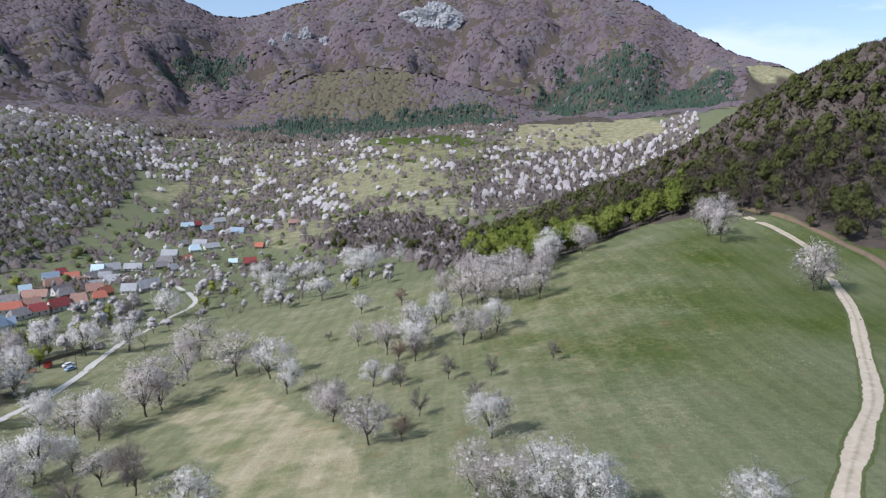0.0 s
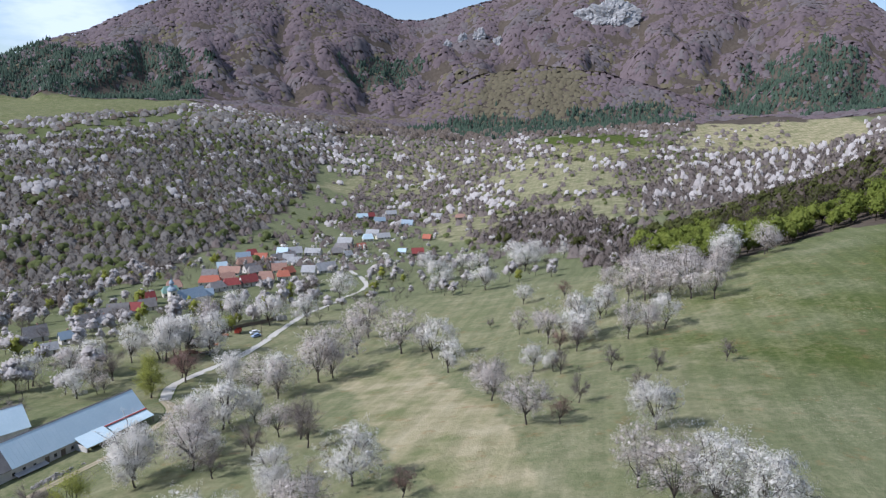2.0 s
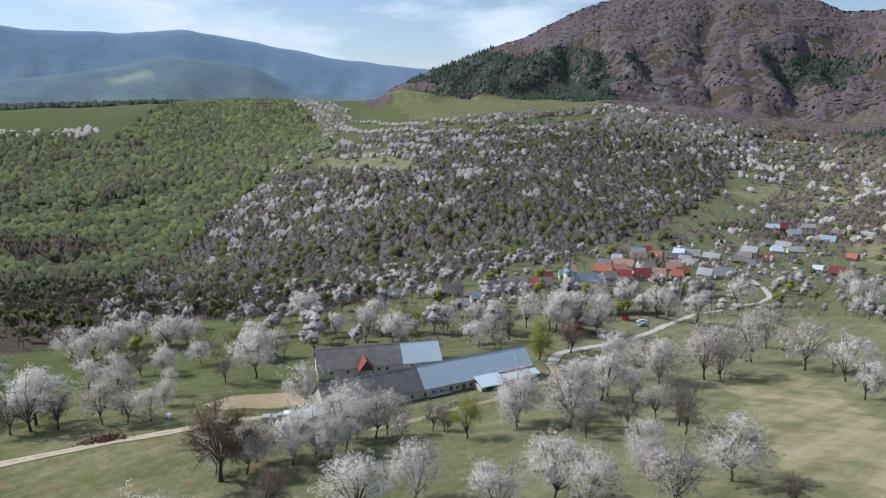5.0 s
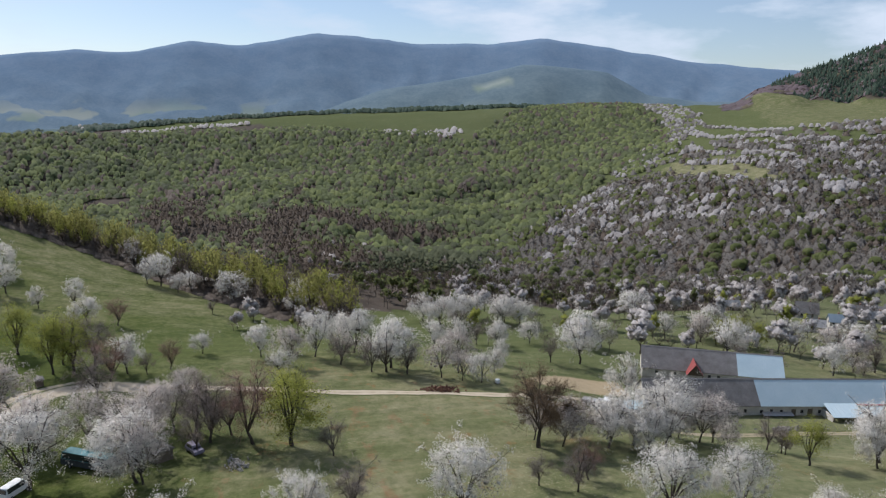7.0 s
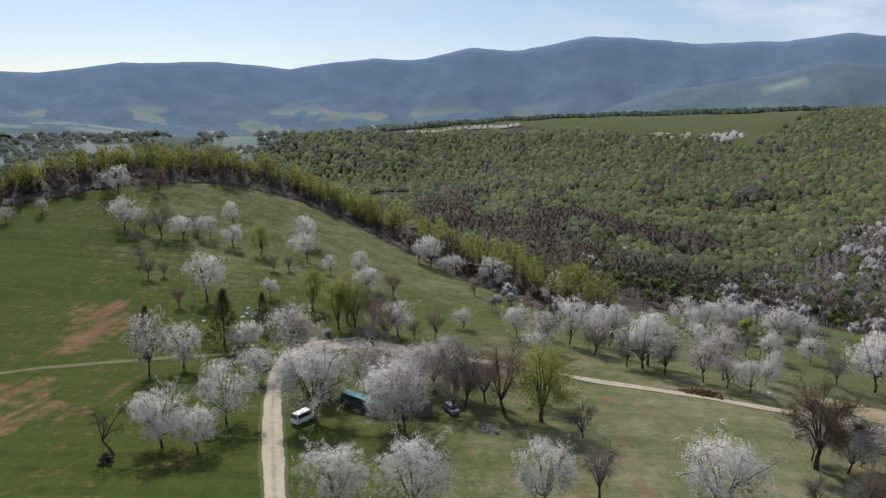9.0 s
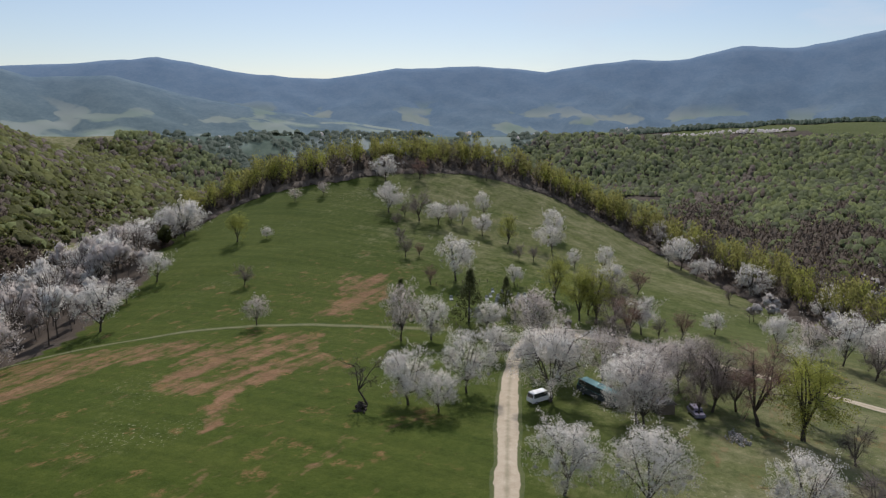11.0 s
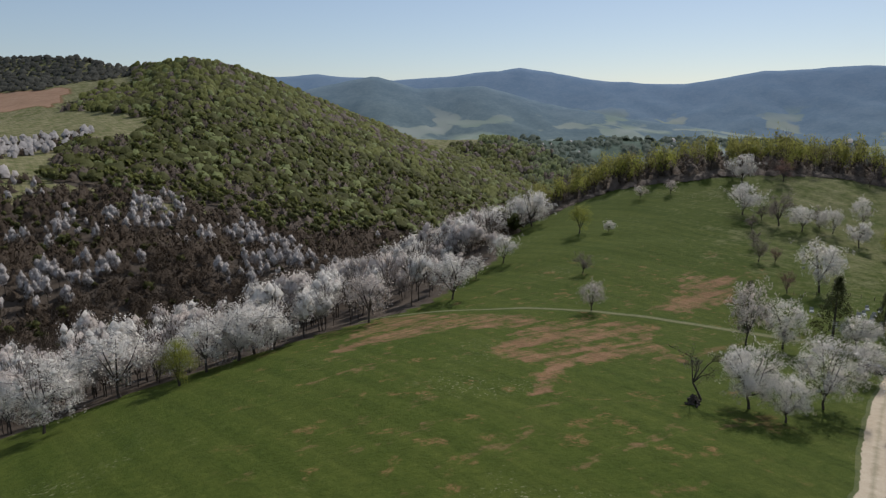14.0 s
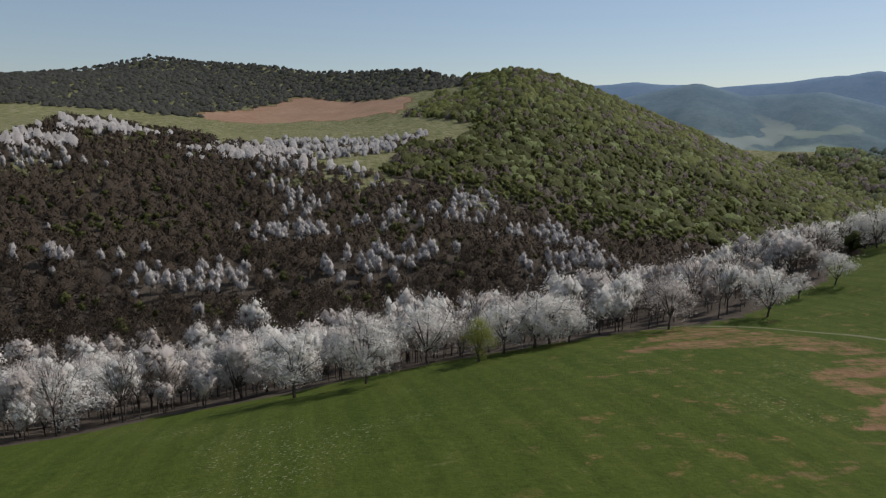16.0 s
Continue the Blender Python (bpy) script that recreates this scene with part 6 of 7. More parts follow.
WHITE_BARN = [(-96, 114, 13.0), (-98, 142, 11.6), (-92, 109, 11.0), (-115, 80, 13.3), (-163, 172, 10.1), (-173, 211, 14.2), (-162, 225, 14.4), (-189, 153, 11.8), (-218, 167, 11.8), (-110, 68, 11.7), (-108, 74, 12.5), (-152, 92, 12.1), (-90, 125, 8.6), (-179, 199, 11.9), (-191, 183, 10.9), (-200, 164, 8.9), (-219, 149, 9.1), (-263, 162, 12.5), (-162, 216, 15.5), (-157, 224, 15.5), (-79, 67, 10.4), (-63, 69, 9.7), (-60, 80, 11.3), (-79, 55, 11.9)]
WHITE_LOWER_ORCHARD = [(-173, 32, 15.5), (-159, 54, 8.6), (-171, 62, 7.4), (-209, 77, 8.9), (-218, 93, 7.9), (-206, 54, 9.7), (-209, 63, 8.8), (-212, 111, 12.1), (-260, 72, 11.5), (-265, 80, 11.8), (-264, 101, 9.6), (-259, 106, 9.6), (-207, 115, 9.3), (-177, 34, 13.3), (-181, 67, 8.1), (-253, 65, 8.8), (-275, 85, 10.9), (-276, 92, 10.3), (-259, 98, 11.6), (-184, 95, 14.5), (-270, 67, 10.6), (-90, 27, 11.9)]
WHITE_LANE = [(-193, 15, 14.0), (-198, 27, 12.6), (-278, 17, 14.5), (-199, -16, 6.4), (-314, -39, 14.8), (-307, -26, 9.5), (-296, -10, 14.2), (-286, 20, 12.4), (-194, -0, 10.3), (-214, 22, 11.1), (-238, 36, 9.8), (-175, 4, 6.4), (-89, 3, 10.7)]
WHITE_HILL = [(-117, -55, 12.9), (-142, -59, 8.1), (-164, -70, 8.0), (-120, -39, 14.7), (-117, -22, 13.1), (-182, -33, 10.8), (-264, -62, 10.6), (-242, -54, 8.5), (-258, -72, 7.9), (-215, -81, 6.8), (-274, -86, 12.0), (-296, -94, 12.9), (-273, -117, 9.9), (-298, -127, 11.7), (-280, -130, 9.8), (-84, -26, 10.7), (-85, -15, 11.7)]
WHITE_RAVINE = [(-106, -62, 11.1), (-151, -80, 12.1), (-209, -100, 15.5), (-272, -138, 10.1), (-275, -165, 13.1), (-313, -189, 14.2), (-298, -179, 6.5), (-129, -176, 12.1), (-154, -195, 7.2), (-224, -194, 4.2), (66, -188, 13.8), (-12, -164, 15.5), (-30, -179, 14.7), (5, -166, 13.2), (-3, -241, 15.5), (21, -200, 15.5), (44, -233, 15.5), (-49, -172, 12.6), (-58, -174, 13.2), (-68, -174, 9.3), (-21, -188, 12.2), (35, -239, 15.5), (-173, -202, 9.5), (-158, -258, 12.1), (-167, -252, 13.3), (-180, -251, 14.7), (-195, -252, 15.5), (-208, -252, 15.5), (-225, -254, 15.5), (-234, -251, 15.5), (-140, -286, 14.3), (-215, -399, 15.5)]
WHITE_RAVINE_MORE = [(-157, -272, 12.6)]
PINK_UPPER_MEADOW = [(-26, 154, 11.7), (-15, 133, 10.4), (-18, 217, 11.1), (7, 208, 11.8), (14, 259, 15.5), (22, 253, 13.1), (29, 249, 13.5), (36, 243, 12.2), (15, 332, 12.2), (65, 314, 12.8), (118, 302, 15.4), (136, 332, 11.3), (-13, 437, 10.7), (125, 225, 15.5), (118, 287, 15.3), (127, 332, 10.7), (157, 335, 4.4), (11, 95, 12.2), (6, 102, 10.9)]
PINK_HEDGE = [(10, 283, 13), (20, 275, 14), (30, 268, 13), (40, 268, 12), (8, 262, 11), (0, 246, 10), (-12, 247, 10), (25, 290, 12), (45, 285, 10), (2, 300, 9), (15, 300, 12), (-30, 238, 9), (33, 302, 11)]
PINK_ORCHARD = [(-89, 194, 15.5), (-72, 229, 15.5), (-96, 260, 15.5), (-74, 137, 9.1), (-94, 175, 13.2), (-104, 181, 11.6), (-177, 270, 13.6), (-90, 206, 15.5), (-91, 234, 15.5), (-45, 90, 10.1)]
PINK_BARN = [(-84, 117, 12.6), (-93, 130, 13.1), (-112, 88, 11.0), (-166, 183, 9.8), (-111, 84, 10.0), (-184, 192, 10.3), (-211, 159, 10.2)]
PINK_LOWER_ORCHARD = [(-165, 45, 11.2), (-112, 54, 10.1), (-169, 51, 12.8), (-116, 58, 8.8)]
PINK_CLUSTER = [(-137, -33, 12), (-141, -22, 10), (-158, -18, 8), (-159, -56, 14), (-131, -24, 12), (-133, -41, 12), (-116, -21, 13)]
PINK_LANE = [(-187, 22, 10.0), (-182, 7, 11.9), (-139, -18, 11.7)]
PINK_HILL = [(-158, -54, 11.9), (-146, -22, 8.2), (-348, -54, 14.6), (-138, -44, 11.5)]
PINK_RAVINE = [(-146, -86, 15.4), (-97, -174, 13.6), (-143, -130, 8.6), (-274, -218, 6.8), (-285, -209, 6.6), (-41, -189, 9.8), (15, -259, 15.5), (86, -271, 15.5), (101, -266, 15.5), (54, -235, 15.5), (70, -259, 15.5)]
BARE_UPPER_MEADOW = [(-11, 175, 7.9), (2, 174, 7.0), (-5, 147, 8.2), (-8, 132, 6.3), (8, 150, 6.2), (13, 170, 6.1), (30, 175, 5.9), (-44, 258, 4.5), (-18, 295, 7.4), (-8, 201, 8.4), (-3, 391, 7.0)]
BARE_ORCHARD = [(-62, 127, 10.5), (-74, 124, 8.9), (-32, 100, 5.7), (-67, 134, 11.2), (-179, 384, 15.5)]
BARE_BARN = [(-76, 112, 6.9), (-109, 99, 8.6), (-142, 197, 9.6), (-165, 191, 11.1), (-161, 147, 7.7), (-177, 148, 6.0), (-105, 99, 6.9), (-137, 192, 10.3)]
BARE_LOWER_ORCHARD = [(-170, 37, 9.4), (-215, 72, 8.0), (-184, 85, 7.6), (-92, 47, 8.2), (-96, 51, 6.7), (-96, 42, 5.8)]
BARE_LANE = [(-131, -11, 13), (-138, -14, 12), (-134, -7, 11), (-176, -36, 11), (-190, -42, 14), (-193, -50, 13), (-173, 28, 9.8), (-126, -13, 11.0), (-184, -23, 8.2), (-290, 1, 8.6), (-267, -16, 6.6), (-198, 9, 8.5), (-183, 21, 9.9), (-128, -3, 15.5), (-94, 11, 9.1), (-118, 11, 7.1), (-136, -11, 11.8)]
BARE_HILL = [(-164, -37, 13.5), (-237, -44, 9.2), (-253, -87, 6.5), (-250, -92, 6.5), (-349, -147, 7.3), (-139, -29, 11.5)]
BARE_RAVINE = [(-200, -105, 6.7), (-284, -138, 7.5), (-273, -148, 13.7), (-274, -156, 6.4), (-333, -188, 10.7), (-326, -176, 10.4), (-224, -128, 8.3), (-174, -162, 6.1), (-32, -235, 14.2), (-70, -255, 8.9), (-112, -252, 13.7), (-117, -248, 12.4), (-167, -93, 6.0), (-238, -138, 7.0), (-260, -152, 7.0)]
GREEN_BARN = [(-95, 96, 9.2), (-137, 174, 9.9), (-142, 181, 12.0), (-203, 168, 11.0), (-206, 162, 9.0), (-197, 173, 9.0)]
GREEN_LANE = [(-137, 5, 11.8), (-125, 4, 15.5)]
GREEN_HILLTOP = [(-206, -64, 14.4), (-186, -51, 15.5), (-185, -46, 15.5), (-269, -104, 12.9)]
GREEN_RAVINE = [(-218, -205, 10.8), (-40, -163, 10.0)]
FIR_HILL = [(-168, -77, 15.5), (-183, -72, 10.8), (-184, -65, 7.5)]
FIR_RAVINE = [(-167, -98, 11.0)]
WHITES = WHITE_UPPER_MEADOW + WHITE_ORCHARD + WHITE_BARN + WHITE_LOWER_ORCHARD + WHITE_LANE + WHITE_HILL + WHITE_RAVINE + WHITE_RAVINE_MORE
PINKS = PINK_UPPER_MEADOW + PINK_HEDGE + PINK_ORCHARD + PINK_BARN + PINK_LOWER_ORCHARD + PINK_LANE + PINK_CLUSTER + PINK_HILL + PINK_RAVINE
BARES = BARE_UPPER_MEADOW + BARE_ORCHARD + BARE_BARN + BARE_LOWER_ORCHARD + BARE_LANE + BARE_HILL + BARE_RAVINE
GREENS = GREEN_BARN + GREEN_LANE + GREEN_HILLTOP + GREEN_RAVINE
FIRS = FIR_HILL + FIR_RAVINE


def neighbours(spots, share, seed):
    """Trees stand in clumps: some of them get a smaller one close beside."""
    g = np.random.default_rng(seed)
    more = []
    for x, y, h in spots:
        ravine = y < -150
        for _ in range(1):
            if g.random() > (0.5 if ravine else share) or math.hypot(x, y) < 120 or h < 8 or math.hypot(x + 135, y + 35) < 34:
                continue
            a, d = g.random() * 6.283, (6 if ravine else 5) + 3.5 * g.random()
            if ravine:
                a = math.pi + a / 2
            q = (x + d * math.cos(a), y + d * math.sin(a))
            if math.hypot(q[0] + 146, q[1] - 122) > 48:
                more.append((*q, h * ((0.8 if ravine else 0.6) + 0.3 * g.random())))
    return spots + more


WHITES, PINKS, BARES = neighbours(WHITES, 0.4, 1), neighbours(PINKS, 0.4, 2), neighbours(BARES, 0.3, 3)


def close_by(spots, yes):
    return [p for p in spots if (math.hypot(p[0], p[1]) < 165) == yes]


stand_trees(white_kinds, close_by(WHITES, True), 1)
stand_trees(white_far, close_by(WHITES, False), 11)
stand_trees(pink_kinds, close_by(PINKS, True), 2)
stand_trees(pink_far, close_by(PINKS, False), 12)
stand_trees(bare_kinds, BARES, 3)
stand_trees(green_kinds, GREENS, 4)
stand_trees(fir_kinds, FIRS, 5)
oak.matrix_basis = at(-112.5, 49.2, 40, 0, 1.55)
leaning.matrix_basis = at(-103, -69, 200, 0, 0.95)

# ---- tracks and roads ----
def spline(pts, step=2.0):
    pts = [np.array(p, float) for p in pts]
    pts = [2 * pts[0] - pts[1]] + pts + [2 * pts[-1] - pts[-2]]
    out = []
    for a, b_, c, d in zip(pts, pts[1:], pts[2:], pts[3:]):
        n = max(2, int(np.linalg.norm(c - b_) / step))
        for k in range(n):
            t = k / n
            out.append(0.5 * (2 * b_ + (c - a) * t + (2 * a - 5 * b_ + 4 * c - d) * t * t + (3 * b_ - a - 3 * c + d) * t ** 3))
    out.append(pts[-2])
    return np.array(out)


def strip(name, pts, width, mat, label, lift=0.1, seed=0):
    """A worn way laid on the ground: seven points across, with uneven edges; "across" runs from -1 to 1."""
    c = spline(pts)
    g = np.random.default_rng(seed)
    t = np.gradient(c, axis=0)
    t /= np.linalg.norm(t, axis=1)[:, None]
    nrm = np.stack([-t[:, 1], t[:, 0]], -1)
    u = np.linspace(-1, 1, 9)
    w = width / 2 * (1 + 0.22 * np.convolve(g.normal(size=len(c) + 4), np.ones(5) / 5, "valid"))
    p = c[:, None, :] + nrm[:, None, :] * (u[None, :, None] * w[:, None, None])
    rut = -0.06 * np.exp(-((np.abs(u) - 0.5) / 0.2) ** 2)
    z = ground(p[..., 0], p[..., 1]) + lift * (1 - 0.6 * np.abs(u) ** 4)[None] + rut[None]
    v = np.concatenate([p, z[..., None]], -1).reshape(-1, 3)
    n, k = len(c), len(u)
    i, j = np.meshgrid(np.arange(n - 1), np.arange(k - 1), indexing="ij")
    f = np.stack([i * k + j, (i + 1) * k + j, (i + 1) * k + j + 1, i * k + j + 1], -1).reshape(-1, 4)
    ob = fast_mesh(name, v, f[:, ::-1], mat)
    a = ob.data.attributes.new("across", "FLOAT", "POINT")
    a.data.foreach_set("value", np.tile(u, n).astype(np.float32))
    ob.data.polygons.foreach_set("use_smooth", np.ones(len(f), bool))
    return tagged(ob, label, "road", kind="structure")


def way_mat(name, pale, dark, grass_mid, edge=0.75):
    m, nt, b = shader(name, 0.95)
    at_ = nt.nodes.new("ShaderNodeAttribute")
    at_.attribute_name = "across"
    ab = nt.nodes.new("ShaderNodeMath")
    ab.operation = "ABSOLUTE"
    nt.links.new(at_.outputs["Fac"], ab.inputs[0])
    n1, n2 = add_noise(nt, 0.5, 6, 0.65), add_noise(nt, 5, 4)
    dirt = blend(nt, 0.4, ramp(nt, n1, (0.3, dark), (0.7, pale)), ramp(nt, n2, (0.3, dark), (0.7, pale)))
    turf = ramp(nt, n1, (0.35, (0.058, 0.078, 0.022)), (0.7, (0.115, 0.12, 0.042)))
    add = nt.nodes.new("ShaderNodeMath")
    add.operation = "MULTIPLY_ADD"
    nt.links.new(n1, add.inputs[0])
    add.inputs[1].default_value = 0.5
    nt.links.new(ab.outputs[0], add.inputs[2])
    mask = ramp(nt, add.outputs[0], (0.24, (grass_mid,) * 3), (0.48, (0, 0, 0)), (edge + 0.2, (0, 0, 0)), (edge + 0.38, (1, 1, 1)))
    nt.links.new(blend(nt, mask, dirt, turf), b.inputs["Base Color"])
    bump(nt, b, n2, 0.5, 0.1)
    return m


dirt_way = way_mat("pale_dirt_track", (0.52, 0.44, 0.33), (0.36, 0.29, 0.2), 0.35)
gravel_way = way_mat("pale_gravel_road", (0.5, 0.47, 0.42), (0.38, 0.35, 0.3), 0.0, 0.85)
grass_way = way_mat("faint_grass_track", (0.2, 0.185, 0.09), (0.12, 0.125, 0.045), 0.8, 0.5)
strip("dirt_track_1", [(40, 60), (61, 94), (78, 118), (93, 139), (112, 175), (127, 205), (139, 238), (146, 262), (152, 284), (148, 318), (142, 345)], 5.2, dirt_way, "pale rutted dirt track along the meadow", seed=1)
strip("dirt_bank", [(100, 130), (124, 165), (150, 215), (170, 255), (168, 290), (160, 322), (145, 350)], 6, way_mat("red_earth_bank", (0.26, 0.175, 0.115), (0.1, 0.07, 0.046), 0.0, 0.6), "bare reddish earth bank at the wood's edge", 0.5, 2)
strip("dirt_track_2", [(-70, -29), (-89, -36), (-108, -43), (-122, -48), (-134, -52), (-148, -56), (-160, -57), (-172, -54), (-177, -44)], 4.6, dirt_way, "pale rutted dirt track between the trees", seed=3)
strip("dirt_track_3", [(-177, -44), (-172, -30), (-166, -14), (-160, 4), (-154, 23), (-150, 44), (-147, 58), (-146, 74), (-149, 88)], 4.4, dirt_way, "pale dirt track to the barns", seed=4)
strip("dirt_track_4", [(-147, 60), (-138, 67), (-128, 76), (-122, 99), (-119, 116), (-115, 134), (-116, 150), (-122, 163), (-131, 172)], 3.6, way_mat("trodden_yard", (0.36, 0.3, 0.21), (0.24, 0.2, 0.12), 0.5), "trodden yard track along the barn", seed=5)
strip("village_road", [(-131, 172), (-139, 188), (-139, 205), (-138, 236), (-142, 268), (-147, 299), (-152, 340), (-158, 386), (-156, 420), (-170, 450), (-190, 480), (-215, 540), (-235, 640)], 4.4, gravel_way, "pale gravel village road", seed=6)
strip("grass_track", [(-98, -182), (-106, -176), (-126, -152), (-138, -138), (-151, -113), (-156, -95), (-161, -75), (-165, -60)], 2.6, grass_way, "faint trodden track across the meadow", seed=7)
strip("track_junction", [(-158, -53), (-170, -49), (-173, -38), (-168, -24)], 9.5, way_mat("pale_junction_earth", (0.5, 0.43, 0.33), (0.34, 0.28, 0.2), 0.0, 0.6), "pale trodden junction of the dirt tracks", 0.14, 11)
strip("yard", [(-160, 70), (-163, 82), (-160, 96)], 17, way_mat("bare_yard_earth", (0.4, 0.31, 0.2), (0.25, 0.2, 0.11), 0.0, 0.7), "bare sandy yard beside the barn", 0.12, 8)

# ---- building materials ----
plaster = plain("weathered_plaster", (0.38, 0.35, 0.31), (0.62, 0.59, 0.54), 0.6, 0.95, 0, 0.03)
lime = plain("cream_plaster", (0.55, 0.5, 0.4), (0.68, 0.63, 0.54), 0.5, 0.9, 0, 0.01)
stone_wall = plain("grey_stone_wall", (0.22, 0.2, 0.18), (0.45, 0.42, 0.38), 1.6, 0.95, 0, 0.06)
blue_sheet = plain("pale_blue_sheet_metal", (0.44, 0.55, 0.59), (0.55, 0.64, 0.67), 0.25, 0.55, 0.05)
grey_roof = plain("weathered_grey_roofing", (0.14, 0.125, 0.115), (0.27, 0.25, 0.235), 0.45, 0.95, 0, 0.04)
red_sheet = plain("red_sheet_metal", (0.2, 0.04, 0.038), (0.3, 0.075, 0.065), 0.6, 0.65)
red_tile = plain("red_clay_tile", (0.33, 0.1, 0.06), (0.46, 0.17, 0.11), 0.8, 0.85, 0, 0.03)
old_tile = plain("faded_clay_tile", (0.26, 0.15, 0.11), (0.4, 0.25, 0.19), 0.8, 0.9, 0, 0.03)
slate = plain("blue_grey_slate", (0.22, 0.28, 0.33), (0.32, 0.38, 0.43), 0.8, 0.6)
light_sheet = plain("light_grey_sheet", (0.25, 0.245, 0.24), (0.42, 0.41, 0.4), 0.5, 0.75)
# near-black paint that stands in for the shade inside openings
dark_hole = plain("painted_dark_interior", (0.012, 0.011, 0.01), (0.025, 0.022, 0.02), 2)
pane_mat, nt, b = shader("window_glass", 0.08)
b.inputs["Base Color"].default_value = (0.03, 0.035, 0.04, 1)
b.inputs["Specular IOR Level"].default_value = 0.5
timber = plain("grey_timber", (0.1, 0.08, 0.06), (0.22, 0.18, 0.14), 1.5, 0.9, 0, 0.02)
white_paint = plain("white_paint", (0.7, 0.7, 0.69), (0.82, 0.82, 0.81), 0.7, 0.4)
rubber = plain("black_rubber", (0.015, 0.015, 0.015), (0.03, 0.03, 0.03), 4, 0.8)
steel = plain("grey_steel", (0.25, 0.25, 0.26), (0.38, 0.38, 0.39), 2, 0.5, 0.5)
teal = plain("teal_paint", (0.05, 0.16, 0.17), (0.1, 0.26, 0.27), 0.7, 0.4)
violet = plain("dull_violet_paint", (0.16, 0.14, 0.2), (0.24, 0.22, 0.28), 0.7, 0.4)
orange = plain("orange_paint", (0.5, 0.15, 0.03), (0.62, 0.22, 0.05), 1, 0.5)
red_paint = plain("red_paint", (0.36, 0.05, 0.03), (0.46, 0.08, 0.05), 1, 0.5)
blue_paint = plain("pale_blue_paint", (0.24, 0.32, 0.45), (0.35, 0.43, 0.55), 1, 0.4)
rusty = plain("rusty_earth", (0.12, 0.06, 0.04), (0.24, 0.13, 0.09), 1.5, 0.95, 0, 0.05)
marble = plain("pale_grave_stone", (0.3, 0.3, 0.28), (0.48, 0.48, 0.45), 1.5, 0.8)


# ---- barns ----
def gaps_wall(length, height, thick, openings, y):
    """A long wall along x with openings (x, z, width, height) cut right through it."""
    bm = bmesh.new()
    xs = sorted({0, length, *(o[0] - o[2] / 2 for o in openings), *(o[0] + o[2] / 2 for o in openings)})
    for a, c in zip(xs, xs[1:]):
        mid_ = (a + c) / 2
        holes = sorted((o[1], o[1] + o[3]) for o in openings if abs(o[0] - mid_) < o[2] / 2)
        z = 0
        for z0, z1 in holes + [(height, height)]:
            if z0 > z:
                box(bm, a, c, y, y + thick, z, z0)
            z = z1
    bmesh.ops.remove_doubles(bm, verts=bm.verts, dist=1e-4)
    return bm


def roof_side(x0, x1, y_ridge, z_ridge, y_eave, z_eave, thick=0.12):
    """One sloping side of a roof."""
    return prism([(y_ridge, z_ridge), (y_eave, z_eave), (y_eave, z_eave + thick), (y_ridge, z_ridge + thick)], x0, x1)


def seams(roof, x0, x1, y_ridge, z_ridge, y_eave, z_eave, thick, step=1.1):
    """Standing seams of a sheet metal roof, each a part."""
    first = None
    n = int((x1 - x0) / step)
    for k in range(1, n):
        x = x0 + k * (x1 - x0) / n
        if first is None:
            first = part("seam", prism([(y_ridge, z_ridge + thick - 0.02), (y_eave, z_eave + thick - 0.02), (y_eave, z_eave + thick + 0.025), (y_ridge, z_ridge + thick + 0.025)], -0.025, 0.025), blue_sheet, roof)
            first.location.x = x
        else:
            q = new("seam", first.data)
            q.parent = roof
            q.location.x = x


def barn(m, length, half, wall, top, split, openings, label):
    """A long barn along x; the roof is grey up to split and blue sheet beyond; y < 0 faces the meadow."""
    ob = holder("barn", m, label, "barn")
    t = 0.45
    part("front_wall", gaps_wall(length, wall, t, openings, -half), plaster, ob, "stained plaster wall with small openings")
    part("back_wall", gaps_wall(length, wall, t, [], half - t), plaster, ob)
    for name, x in (("gable_wall", 0), ("gable_wall", length - t)):
        g = part(name, prism([(-half + t, 0), (half - t, 0), (half - t, wall), (half - 0.2, wall), (0, top - 0.12), (-half + 0.2, wall), (-half + t, wall)], x, x + t), lime if x == 0 else plaster, ob)
    part("floor_slab", boxes((0.1, length - 0.1, -half + 0.1, half - 0.1, -1.6, 0.02)), stone_wall, ob)
    o = 0.55
    drop = (top - wall) / half * o
    for s in (-1, 1):
        part("roof", roof_side(-0.4, split, 0, top, s * (half + o), wall - drop), grey_roof, ob, "weathered grey roofing")
        sheet_roof = part("roof", roof_side(split, length + 0.4, 0, top + 0.02, s * (half + o), wall - drop + 0.02, 0.1), blue_sheet, ob, "pale blue sheet metal roof")
        seams(sheet_roof, split, length + 0.4, 0, top + 0.02, s * (half + o), wall - drop + 0.02, 0.1)
    part("ridge_cap", prism([(-0.3, top - 0.05), (0, top + 0.2), (0.3, top - 0.05)], -0.4, length + 0.4), grey_roof, ob)
    for x, z, w, h in openings:
        if h > 1.6:
            d = part("door", boxes((x - w / 2, x + w / 2, -half + 0.2, -half + 0.28, z, z + h)), timber, ob)
        else:
            win = part("window", boxes((x - w / 2, x + w / 2, -half + 0.24, -half + 0.27, z, z + h)), pane_mat, ob)
            part("window_frame", boxes((x - w / 2, x + w / 2, -half + 0.2, -half + 0.3, z - 0.0, z + 0.07), (x - w / 2, x + w / 2, -half + 0.2, -half + 0.3, z + h - 0.07, z + h), (x - 0.03, x + 0.03, -half + 0.21, -half + 0.3, z + 0.07, z + h - 0.07)), timber, win)
    return ob


